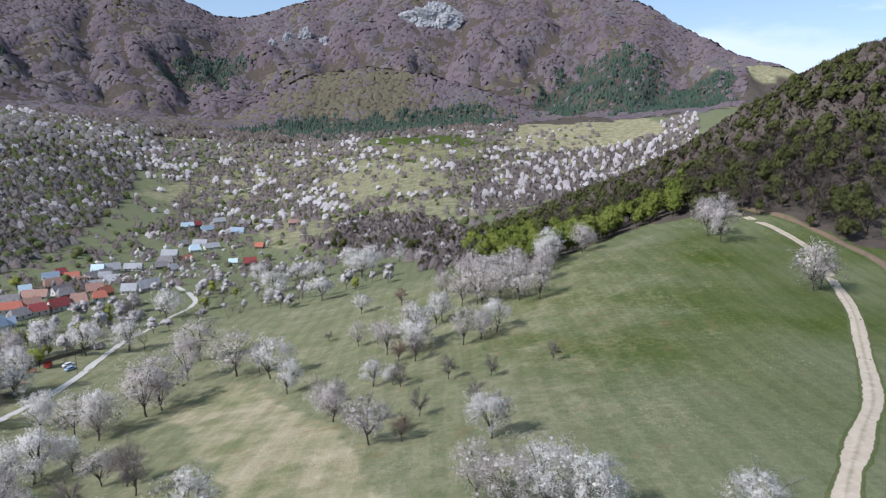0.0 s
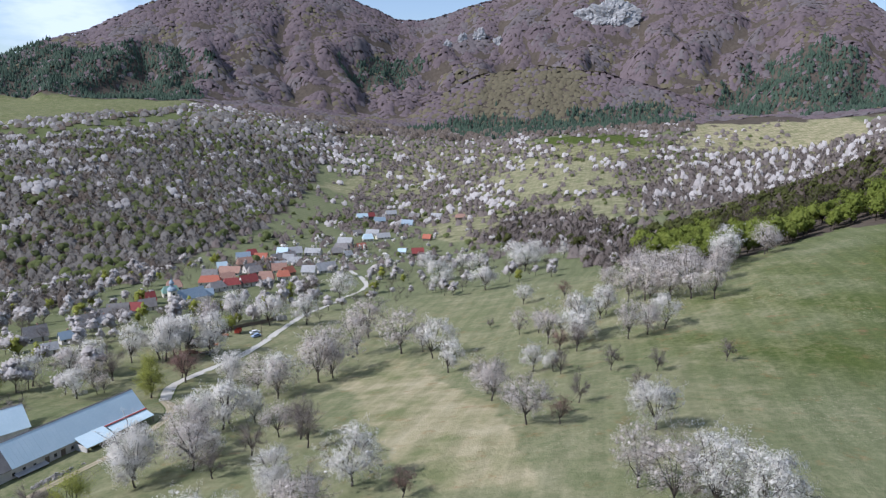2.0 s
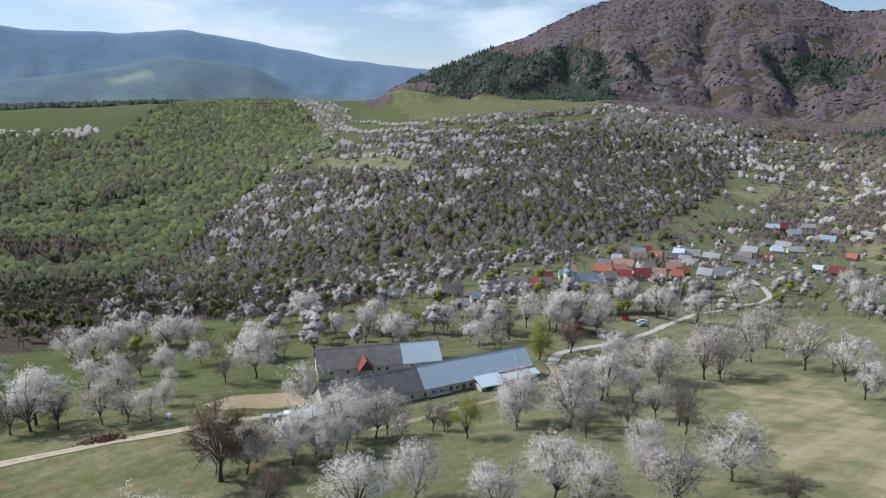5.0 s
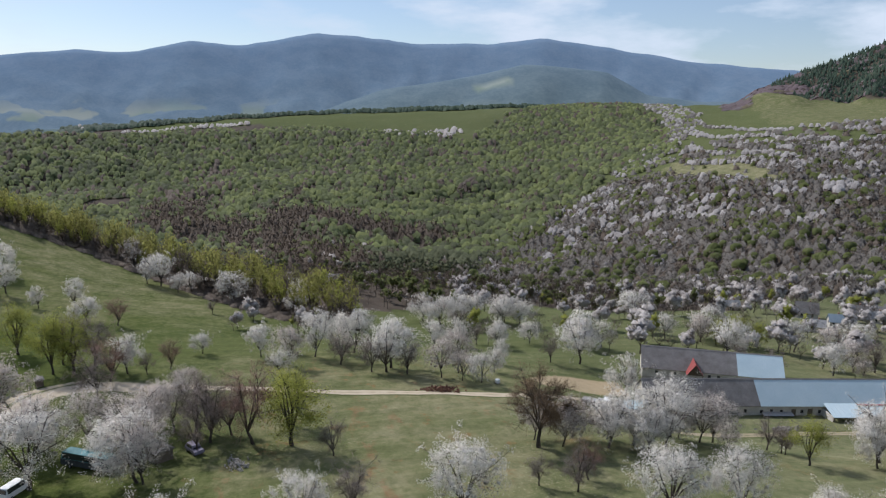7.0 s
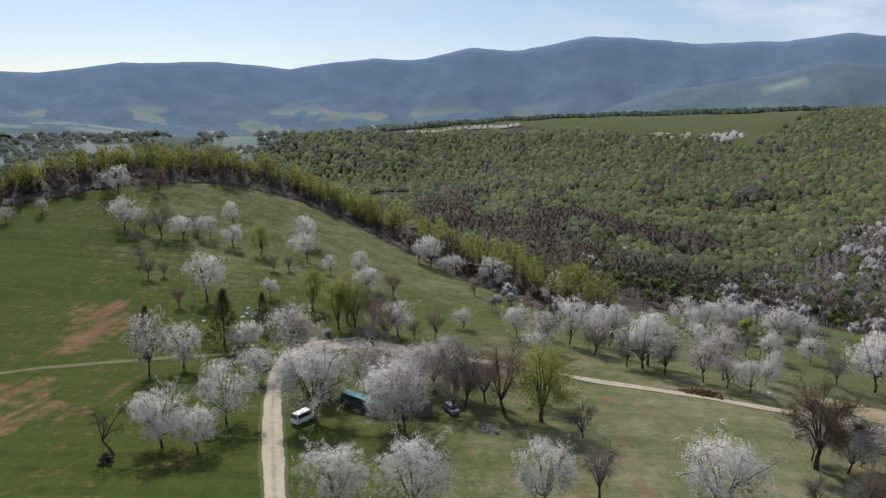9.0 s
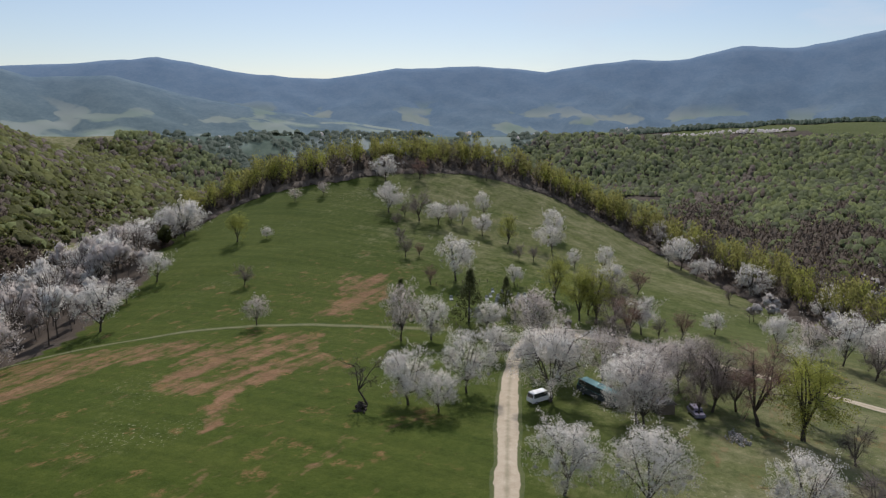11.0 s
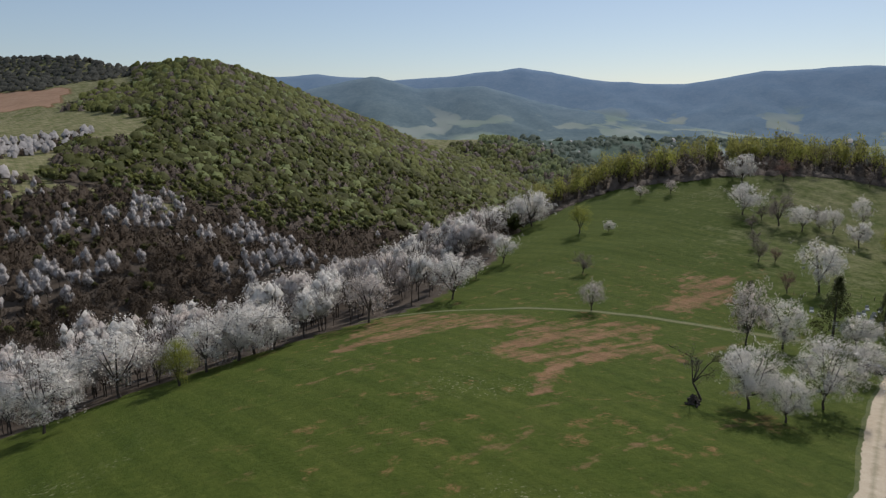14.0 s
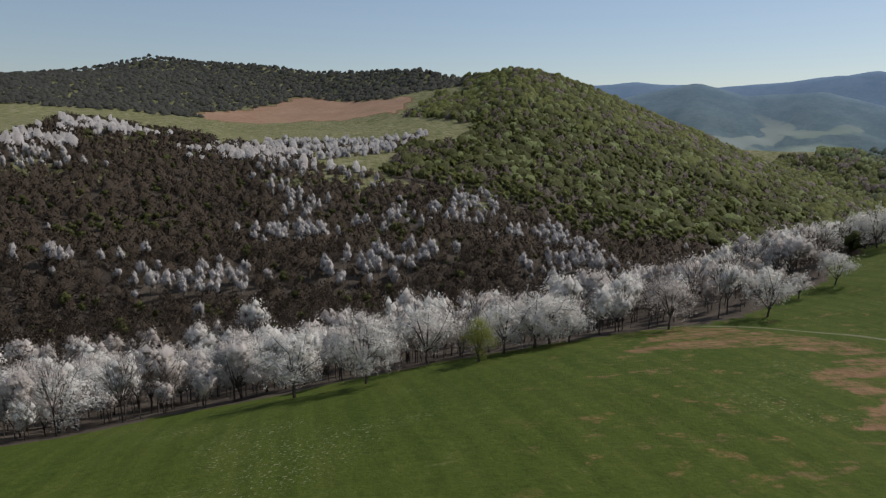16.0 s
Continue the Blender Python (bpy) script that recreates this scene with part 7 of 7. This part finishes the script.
opens = [(x, 0.9 + 0.2 * (k % 2), 0.8, 1.0) for k, x in enumerate((3, 6.5, 10, 14, 20, 24.5, 28.5, 31, 33.5))]
opens += [(36.5, 0.05, 1.2, 2.1), (38.6, 1.0, 0.8, 1.0), (40.6, 0.05, 1.3, 2.2), (43, 1.0, 0.8, 1.0), (45.4, 0.05, 1.3, 2.2), (48, 1.0, 0.8, 1.0), (52, 1.0, 0.8, 1.0), (57, 1.0, 0.8, 1.0)]
turn_a = math.degrees(math.atan2(153.3 - 91.5, -127.4 + 144.2))
long_barn = barn(pose(-144.2, 91.5, 8.5, 0, 0, turn_a), 64, 5.0, 3.5, 8.0, 28, opens, "long old barn with grey and pale blue roof")
for row in ((43.5, 51.5, -5.2, 3.7, -10.2, 2.3, 0.12), (52, 64, -5.2, 3.6, -9.2, 2.5, 0.12)):
    seams(part("lean_to_roof", roof_side(*row), blue_sheet, long_barn, "pale blue lean-to roof"), *row)
part("flashing", boxes((51.6, 64.2, -6.1, -5.5, 3.62, 3.78)), red_sheet, long_barn, "reddish strip of flashing")
for x, y in ((43.8, -9.9), (47.5, -9.9), (51.2, -9.9), (55, -9.0), (59, -9.0), (63.7, -9.0)):
    part("post", boxes((x - 0.1, x + 0.1, y - 0.1, y + 0.1, -1.2, 2.38)), timber, long_barn)
for x in (43.6, 51.2):
    part("lean_to_wall", boxes((x, x + 0.3, -9.8, -5.0, -1.0, 2.3)), plaster, long_barn)
part("canopy", roof_side(28.5, 36, -5.0, 1.35, -6.6, 1.05, 0.08), light_sheet, long_barn, "low pale sheet canopy")
for x in (28.7, 32, 35.7):
    part("post", boxes((x - 0.05, x + 0.05, -6.5, -6.4, -1.0, 1.05)), timber, long_barn)
part("shed_roof", roof_side(-6.5, 0.2, -1.2, 2.6, -4.6, 1.7, 0.1), blue_sheet, long_barn, "small pale blue shed roof at the gable")
part("shed_wall", boxes((-6.3, 0, -4.4, -1.4, -1.2, 1.7)), plaster, long_barn)

turn_b = math.degrees(math.atan2(142.4 - 110.9, -153.7 + 170.9))
second_barn = barn(pose(-172.0, 109.0, 6.6, 0, 0, turn_b), 38, 5.2, 3.0, 7.5, 26, [(4, 0.9, 0.8, 1.0), (9, 0.9, 0.8, 1.0), (18.5, 1.0, 0.9, 0.9), (21, 0.9, 0.8, 1.0), (29, 0.9, 0.8, 1.0)], "old barn with dark grey roof and blue end")


def porch(ob, x, w, y0, y1, z_eave, z_top):
    """A small gabled porch roof out of the front."""
    bm = bmesh.new()
    for s in (-1, 1):
        q = [(x, y0, z_top), (x, y1, z_top), (x + s * w, y1, z_eave), (x + s * w, y0, z_eave)]
        vs = [bm.verts.new(p) for p in q] + [bm.verts.new((p[0], p[1], p[2] + 0.1)) for p in q]
        for f in ((0, 1, 2, 3), (7, 6, 5, 4), (0, 4, 5, 1), (1, 5, 6, 2), (2, 6, 7, 3), (3, 7, 4, 0)):
            bm.faces.new([vs[i] for i in f])
    bmesh.ops.recalc_face_normals(bm, faces=bm.faces)
    part("porch_roof", bm, red_sheet, ob, "dark red gabled porch roof")
    g = bmesh.new()
    vs = [g.verts.new(p) for p in ((x - w + 0.15, y1 + 0.5, z_eave), (x + w - 0.15, y1 + 0.5, z_eave), (x, y1 + 0.5, z_top - 0.1))]
    g.faces.new(vs)
    bmesh.ops.solidify(g, geom=g.faces, thickness=0.15)
    part("porch_gable", g, timber, ob)
    for sx in (-1, 1):
        part("porch_post", boxes((x + sx * (w - 0.25) - 0.1, x + sx * (w - 0.25) + 0.1, y1 + 0.4, y1 + 0.6, -1.5, z_eave)), timber, ob)


porch(second_barn, 14.2, 2.3, -1.0, -8.4, 2.4, 5.6)


# ---- village ----
def house(x, y, turn, length, width, wall_h, roof_h, wall_mat, roof_mat, label, hip=0.0, chimney=True):
    m = pose(x, y, float(ground(x, y)) + 0.2, 0, 0, turn)
    ob = holder("house", m, label, "house", "village houses")
    l, w = length / 2, width / 2
    part("wall", boxes((-l, l, -w, w, -2.0, wall_h)), wall_mat, ob)
    o = 0.45
    if hip:
        bm = bmesh.new()
        base = [bm.verts.new(p) for p in ((-l - o, -w - o, wall_h - 0.1), (l + o, -w - o, wall_h - 0.1), (l + o, w + o, wall_h - 0.1), (-l - o, w + o, wall_h - 0.1))]
        r = [bm.verts.new((-l - o + hip * w, 0, wall_h + roof_h)), bm.verts.new((l + o - hip * w, 0, wall_h + roof_h))]
        for f in ((base[0], base[1], r[1], r[0]), (base[2], base[3], r[0], r[1]), (base[1], base[2], r[1]), (base[3], base[0], r[0]), base[::-1]):
            bm.faces.new(f)
        part("roof", bm, roof_mat, ob)
    else:
        part("gable", prism([(-w, wall_h), (w, wall_h), (0, wall_h + roof_h - 0.15)], -l, l), wall_mat, ob)
        drop = roof_h / w * o
        for s in (-1, 1):
            part("roof", roof_side(-l - o, l + o, 0, wall_h + roof_h - 0.1, s * (w + o), wall_h - drop - 0.1, 0.16), roof_mat, ob)
    if chimney:
        part("chimney", boxes((l * 0.3 - 0.3, l * 0.3 + 0.3, 0.3, 0.9, wall_h + roof_h * 0.4, wall_h + roof_h + 0.7)), old_tile, ob)
    for s in (-1, 1):
        for k in range(max(2, int(length / 3.2))):
            xx = -l + (k + 0.5) * length / max(2, int(length / 3.2))
            if s < 0 and k == 1:
                part("door", boxes((xx - 0.45, xx + 0.45, -w - 0.03, -w + 0.05, 0, 2.0)), timber, ob)
                continue
            win = part("window", boxes((xx - 0.5, xx + 0.5, s * w - 0.03, s * w + 0.03, 1.0, 2.2)), pane_mat, ob)
            part("window_frame", boxes((xx - 0.58, xx + 0.58, s * w - 0.05, s * w + 0.05, 0.92, 1.0), (xx - 0.58, xx + 0.58, s * w - 0.05, s * w + 0.05, 2.2, 2.28)), white_paint, win)
    for s in (-1, 1):
        win = part("window", boxes((s * l - 0.03, s * l + 0.03, -0.5, 0.5, 1.0, 2.2)), pane_mat, ob)
    return ob


WALLS = {"c": lime, "p": plaster, "d": timber}
ROOFS = {"t": red_tile, "o": old_tile, "r": red_sheet, "g": grey_roof, "l": light_sheet, "s": slate, "b": blue_sheet, "v": plain("green_sheet", (0.12, 0.22, 0.17), (0.2, 0.3, 0.24), 0.5, 0.6)}
ROOF_WORDS = {"t": "red tiled", "o": "faded brown tiled", "r": "dark red metal", "g": "grey", "l": "light grey sheet", "s": "blue-grey slate", "b": "pale blue sheet", "v": "green sheet"}
WALL_WORDS = {"c": "cream plastered", "p": "weathered plastered", "d": "dark timber"}
for x, y, t, l, w, wh, rh, wc, rc, hip in HOUSES + HOUSES_BETWEEN + HOUSES_UP + HOUSES_DOWN + HOUSES_FAR:
    l, w, rh = min(l * 0.76, 15), w * 0.95, rh * 1.35
    house(x, y, t, l, w, wh, rh, WALLS[wc], ROOFS[rc], WALL_WORDS[wc] + " village house with " + ROOF_WORDS[rc] + " roof", hip, l < 15)


def church(x, y, turn):
    ob = holder("church", at(x, y, turn), "small cream church with blue-grey roof and onion steeple", "church")
    part("nave_wall", boxes((-9, 9, -4.5, 4.5, -2, 7)), lime, ob)
    part("roof", prism([(-5, 6.9), (5, 6.9), (0, 12.2)], -9.3, 9.3), slate, ob, "blue-grey slate roof")
    part("apse", boxes((9, 12, -3, 3, -2, 6)), lime, ob)
    bm = bmesh.new()
    bmesh.ops.create_cone(bm, cap_ends=True, segments=8, radius1=4.2, radius2=0.05, depth=3.5, matrix=Matrix.Translation((10.5, 0, 7.7)))
    part("apse_roof", bm, slate, ob)
    for s in (-1, 1):
        for k in range(3):
            part("window", boxes((-6 + 5 * k - 0.5, -6 + 5 * k + 0.5, s * 4.5 - 0.04, s * 4.5 + 0.04, 2.6, 5.2)), pane_mat, ob)
    part("tower", boxes((-12.5, -8.5, -2, 2, -2, 13)), lime, ob)
    # the wall is uncut; dark panels paint the shade of the belfry
    for a, p in ((0, (-10.5, -2.03)), (1, (-10.5, 2.03))):
        part("belfry_dark_panel", boxes((-11.1, -9.9, p[1] - 0.04, p[1] + 0.04, 9.8, 11.8)), dark_hole, ob)
    bm = bmesh.new()
    prof = [(2.6, 13.0), (2.9, 13.5), (2.4, 14.6), (1.2, 15.4), (1.0, 16.6), (1.5, 17.0), (1.6, 17.7), (0.9, 18.8), (0.25, 19.8), (0.08, 21.5)]
    rings = [[bm.verts.new((-10.5 + r * math.cos(6.283 * k / 10), r * math.sin(6.283 * k / 10), z)) for k in range(10)] for r, z in prof]
    for q, r in zip(rings, rings[1:]):
        for k in range(10):
            bm.faces.new((q[k], q[(k + 1) % 10], r[(k + 1) % 10], r[k]))
    bm.faces.new(rings[0][::-1])
    bm.faces.new(rings[-1])
    part("steeple", bm, slate, ob, "dark onion-shaped steeple")
    part("cross", boxes((-10.55, -10.45, -0.05, 0.05, 21.3, 23), (-10.55, -10.45, -0.45, 0.45, 22.2, 22.35)), steel, ob)
    return ob


church(-243, 352, 62)


# ---- vehicles and yard things ----
def vehicle(name, m, label, body_mat, length=4.4, width=1.8, floor=0.35, belt=0.95, top=1.5, cab=(0.2, 0.85), group="", roof_mat=None, category="car"):
    """A car or van along x: lower body, cabin, panes, lamps and wheels."""
    ob = holder(name, m, label, category, group)
    l, w = length / 2, width / 2
    part("body", boxes((-l, l, -w, w, floor, belt), bevel=0.08), body_mat, ob)
    x0, x1 = -l + cab[0] * length, -l + cab[1] * length
    c = prism([(-w + 0.06, belt - 0.02), (w - 0.06, belt - 0.02), (w - 0.2, top), (-w + 0.2, top)], x0, x1)
    for v in c.verts:
        if v.co.z > belt + 0.1:
            v.co.x += 0.22 if v.co.x < (x0 + x1) / 2 else -0.45
    part("cabin", c, roof_mat or body_mat, ob)
    for s in (-1, 1):
        part("side_window", prism([(s * (w - 0.05), belt + 0.06), (s * (w - 0.05) - s * 0.02, belt + 0.06), (s * (w - 0.19), top - 0.1), (s * (w - 0.17), top - 0.1)], x0 + 0.3, x1 - 0.5), pane_mat, ob)
        part("headlight", boxes((l - 0.06, l + 0.02, s * (w - 0.3) - 0.15, s * (w - 0.3) + 0.15, belt - 0.3, belt - 0.12)), marble, ob)
    part("windscreen", boxes((x1 - 0.3, x1 - 0.05, -w + 0.22, w - 0.22, belt + 0.05, belt + 0.3)), pane_mat, ob)
    part("rear_window", boxes((x0 - 0.0, x0 + 0.16, -w + 0.25, w - 0.25, belt + 0.1, top - 0.15)), pane_mat, ob)
    for sx in (-0.62, 0.62):
        for sy in (-1, 1):
            tyre = part("wheel", wheel_bm(0.32, 0.2, sx * l, sy * (w - 0.08), 0.32), rubber, ob)
            part("rim", wheel_bm(0.18, 0.03, sx * l, sy * (w + 0.02), 0.32), steel, tyre)
    return ob


vehicle("van", at(-119.5, -41.0, 150), "small white panel van parked on the grass", white_paint, 4.9, 1.95, 0.35, 1.2, 2.15, (0.02, 0.86), category="van")
vehicle("bus", at(-126, -31.0, 58), "old dark bus with teal roof among the trees", plain("dark_coach_paint", (0.03, 0.035, 0.04), (0.07, 0.08, 0.085), 0.8, 0.5), 10.5, 2.4, 0.5, 1.7, 2.9, (0.02, 0.99), roof_mat=teal, category="bus")
vehicle("jeep", at(-127.0, -13.5, 30), "dull violet off-road car among the trees", violet, 4.2, 1.85, 0.5, 1.15, 1.8, (0.1, 0.75))
vehicle("car", at(-150.5, -60.5, 70), "dark car parked under a blossoming tree", plain("dark_car_paint", (0.03, 0.03, 0.035), (0.07, 0.07, 0.08), 1, 0.3))
vehicle("car", at(-147.5, 259, 60), "pale blue car parked beside the gravel road", blue_paint, group="parked cars")
vehicle("car", at(-151, 264, 50), "white car parked beside the gravel road", white_paint, group="parked cars")


def trailer(m, label, mat, length=3.2, width=1.9, side=0.7, category="trailer"):
    ob = holder("trailer", m, label, category)
    l, w = length / 2, width / 2
    part("bed", boxes((-l, l, -w, w, 0.62, 0.72)), timber, ob)
    part("side_board", boxes((-l, l, -w, -w + 0.06, 0.72, 0.72 + side), (-l, l, w - 0.06, w, 0.72, 0.72 + side), (-l, -l + 0.06, -w, w, 0.72, 0.72 + side), (l - 0.06, l, -w, w, 0.72, 0.72 + side)), mat, ob)
    part("drawbar", boxes((l, l + 1.2, -0.06, 0.06, 0.5, 0.6)), steel, ob)
    for s in (-1, 1):
        tyre = part("wheel", wheel_bm(0.36, 0.2, 0, s * (w + 0.02), 0.36), rubber, ob)
        part("rim", wheel_bm(0.2, 0.03, 0, s * (w + 0.13), 0.36), steel, tyre)
    return ob


trailer(at(-158, 262, 100), "red farm trailer on the grass", red_paint, 3.4, 2.2, 1.5)
trailer(at(-152, 228, 30), "flat wooden farm trailer loaded with planks", timber, 5.0, 2.0, 0.15)
trailer(at(-152, 292, 40), "grey box trailer beside the road", light_sheet, 4.6, 2.2, 1.7)
trailer(at(-160, 255, 20), "orange farm machine on a trailer", orange, 2.6, 1.6, 0.5)
trailer(at(-156.5, 240, 15), "long orange hay trailer", orange, 4.2, 1.6, 0.3)

lorry = holder("lorry", at(-141, 77, 54), "old flatbed lorry with grey load by the barn", "lorry")
part("chassis", boxes((-3.6, 3.6, -0.5, 0.5, 0.7, 0.95)), rubber, lorry)
part("bed", boxes((-3.6, 1.6, -1.2, 1.2, 0.95, 1.15)), timber, lorry)
part("load", boxes((-3.2, -1.2, -1.1, 1.0, 1.15, 2.0), (-1.0, 0.4, -0.9, 1.1, 1.15, 1.8), (0.5, 1.5, -1.0, 0.8, 1.15, 2.3), bevel=0.06), light_sheet, lorry, "grey and white load")
part("cab", boxes((1.8, 3.6, -1.15, 1.15, 0.8, 2.6), bevel=0.12), white_paint, lorry, "pale cab")
part("windscreen", boxes((3.5, 3.63, -0.95, 0.95, 1.75, 2.35)), pane_mat, lorry)
for sx in (-2.6, -1.5, 2.6):
    for sy in (-1, 1):
        tyre = part("wheel", wheel_bm(0.48, 0.28, sx, sy * 1.0, 0.48), rubber, lorry)
        part("rim", wheel_bm(0.26, 0.03, sx, sy * 1.16, 0.48), steel, tyre)


def shed(m, label, l, w, h, wall_mat, roof_mat):
    ob = holder("shed", m, label, "shed")
    part("wall", boxes((-l / 2, l / 2, -w / 2, w / 2, -0.6, h)), wall_mat, ob)
    part("roof", prism([(-w / 2 - 0.3, h - 0.05), (w / 2 + 0.3, h - 0.05), (0, h + w * 0.33)], -l / 2 - 0.3, l / 2 + 0.3), roof_mat, ob)
    # a dark panel painted as the shaded doorway
    part("door", boxes((-0.45, 0.45, -w / 2 - 0.03, -w / 2 + 0.03, 0, 1.9)), dark_hole, ob)
    return ob


shed(at(-164, 236, 30), "dark wooden shed at the end of the fence", 5, 3.6, 2.3, timber, grey_roof)
shed(at(-178, -52, 20), "small dark box-like hut beside the track", 2.0, 1.6, 1.7, timber, grey_roof)
shed(at(-126, -19.5, 35), "dark hut hidden among the trees", 4.0, 3.2, 2.2, timber, grey_roof)


def heap(name, m, label, mat, l, w, h, seed, n=220, size=0.5):
    """A pile of broken pieces."""
    g = np.random.default_rng(seed)
    bm = bmesh.new()
    for k in range(n):
        u, v = g.normal() * 0.36, g.normal() * 0.3
        z = h * max(0.0, 1 - (u * u + v * v) * 2.2) * g.random()
        s = size * (0.4 + 0.8 * g.random())
        bmesh.ops.create_cube(bm, size=1, matrix=Matrix.Translation((u * l, v * w, z + s * 0.1)) @ Euler((g.random() * 3, g.random() * 3, g.random() * 6)).to_matrix().to_4x4() @ Matrix.Diagonal((s * (0.6 + 1.4 * g.random()), s * 0.6, s * 0.45, 1)))
    me = bpy.data.meshes.new(name)
    bm.to_mesh(me)
    bm.free()
    me.materials.append(mat)
    ob = new(name, me)
    ob.matrix_basis = m
    return tagged(ob, label, "heap", kind="stuff")


heap("earth_heap", at(-152.5, 41, 75), "low reddish-brown heap beside the track", rusty, 7, 3, 1.1, 1)
heap("log_pile", at(-124, 68, 50), "scattered logs and boards on the grass", timber, 4, 2.4, 0.6, 2, 60, 0.8)
heap("rubble_pile", at(-118.7, -6, 20), "grey rubble and boards in the grass", stone_wall, 4, 2.6, 0.8, 3, 90, 0.5)
heap("split_stump", at(-100.2, -68.8, 20), "broken dark stump pieces beside the old tree", bark, 2.2, 1.5, 1.3, 4, 60, 0.6)
heap("scrap_pile", at(-159, 228, 0), "brown pile of firewood beside the shed", rusty, 5, 3, 1.2, 5, 160, 0.5)
heap("yard_rubble", at(-121.5, 118, 75), "pale rubble heaped against the barn yard", stone_wall, 9, 1.6, 0.7, 6, 140, 0.5)

tank = holder("water_tank", at(-158, 58, 10), "white plastic water tank in a cage", "tank")
part("tank_body", boxes((-0.55, 0.55, -0.5, 0.5, 0.15, 1.15), bevel=0.1), white_paint, tank)
part("pallet", boxes((-0.6, 0.6, -0.5, 0.5, 0, 0.14)), timber, tank)

# ---- little graveyard inside its fence ----
first = holder("grave", at(-203, -84, 30), "pale stone grave with slab and headstone", "grave", "graves in the fenced plot")
part("kerb", boxes((-1.0, 1.0, -0.5, 0.5, -0.2, 0.14), bevel=0.03), marble, first)
part("slab", boxes((-0.9, 0.9, -0.4, 0.4, 0.14, 0.26), bevel=0.03), marble, first)
part("headstone", boxes((-1.05, -0.88, -0.45, 0.45, 0.0, 0.95), bevel=0.05), marble, first)
g = np.random.default_rng(12)
for i in range(6):
    for j in range(4):
        if (i, j) == (0, 0) or g.random() < 0.15:
            continue
        copy_thing(first, at(-203 + 4.6 * j + g.normal() * 0.5, -84 + 2.9 * i + 1.1 * j + g.normal() * 0.4, 28 + g.normal() * 6, 0, 0.9 + 0.3 * g.random()))
copy_thing(first, at(-188.5, -92, 30, 0, 1.1))

fence = holder("fence", Matrix(), "low wooden post fence round the graves", "fence")
for k, (x, y) in enumerate(spline([(-163, -90), (-166, -73), (-168, -61), (-181, -58), (-200, -64), (-212, -73), (-213, -90), (-200, -103)], 3.0)):
    z = float(ground(x, y))
    part("post", boxes((x - 0.06, x + 0.06, y - 0.06, y + 0.06, z - 0.3, z + 1.1)), timber, fence)
yard_fence = holder("fence", Matrix(), "dark plank fence along the village orchard", "fence")
line = spline([(-168, 238), (-166, 252), (-164, 268), (-158, 284), (-156, 300)], 2.0)
for (x, y), (x2, y2) in zip(line, line[1:]):
    z = float(ground(x, y))
    a = math.atan2(y2 - y, x2 - x)
    bm = boxes((0, math.hypot(x2 - x, y2 - y) - 0.02, -0.03, 0.03, -0.3, 1.5))
    bm.transform(Matrix.Translation((x, y, z)) @ Matrix.Rotation(a, 4, "Z"))
    part("panel", bm, timber, yard_fence)


def pole(x, y, h):
    ob = holder("utility_pole", at(x, y, 40), "thin grey wooden utility pole", "pole", "utility poles")
    bm = bmesh.new()
    bmesh.ops.create_cone(bm, cap_ends=True, segments=8, radius1=0.16, radius2=0.1, depth=h + 0.5, matrix=Matrix.Translation((0, 0, h / 2 - 0.25)))
    part("shaft", bm, timber, ob)
    part("crossarm", boxes((-0.8, 0.8, -0.05, 0.05, h - 0.6, h - 0.48)), timber, ob)


for x, y, h in ((-141, 252, 8.5), (-161, 213, 8.5), (-150, 330, 8.5), (-200, 470, 8.5), (-190, 60, 8), (-246, 560, 8.5)):
    pole(x, y, h)


# ---- limestone cliffs on the mountain ----
rock_mat = plain("pale_limestone", (0.2, 0.19, 0.19), (0.5, 0.49, 0.48), 0.05, 0.95, 0, 1.5)


def cliff(b_deg, r, width, height, seed, up=0.0):
    """A broken, bulging rock face."""
    bm = bmesh.new()
    bmesh.ops.create_icosphere(bm, subdivisions=5 if width > 80 else 4, radius=0.5)
    for q in bm.verts:
        p = q.co.copy()
        w = p * 3.1 + Vector((seed * 7.3, 0, 0))
        d = 0.85 + 0.5 * noise.fractal(w, 0.8, 2.1, 5) + 0.55 * abs(noise.noise(Vector((p.x * 13 + seed, p.y * 13, p.z * 1.8)))) + 0.25 * abs(noise.noise(p * 27))
        q.co = Vector((p.x * width * d, p.y * height * 0.7 * d, p.z * height * 1.7 * d + height * 0.15))
    x, y = -r * math.sin(radians(b_deg)), r * math.cos(radians(b_deg))
    me = bpy.data.meshes.new("rock_cliff")
    bm.to_mesh(me)
    bm.free()
    me.materials.append(rock_mat)
    ob = new("rock_cliff", me)
    ob.matrix_basis = at(x, y, b_deg, up)
    return tagged(ob, "pale grey limestone cliff on the mountain crest", "cliff", "limestone cliffs")


cliff(0.6, 2360, 120, 52, 1, 10)
cliff(2.6, 2370, 70, 34, 7, 2)
cliff(9.4, 2360, 26, 22, 3)
cliff(10.8, 2380, 40, 28, 4)
cliff(12.2, 2380, 30, 22, 5)
cliff(13.4, 2370, 24, 18, 6)
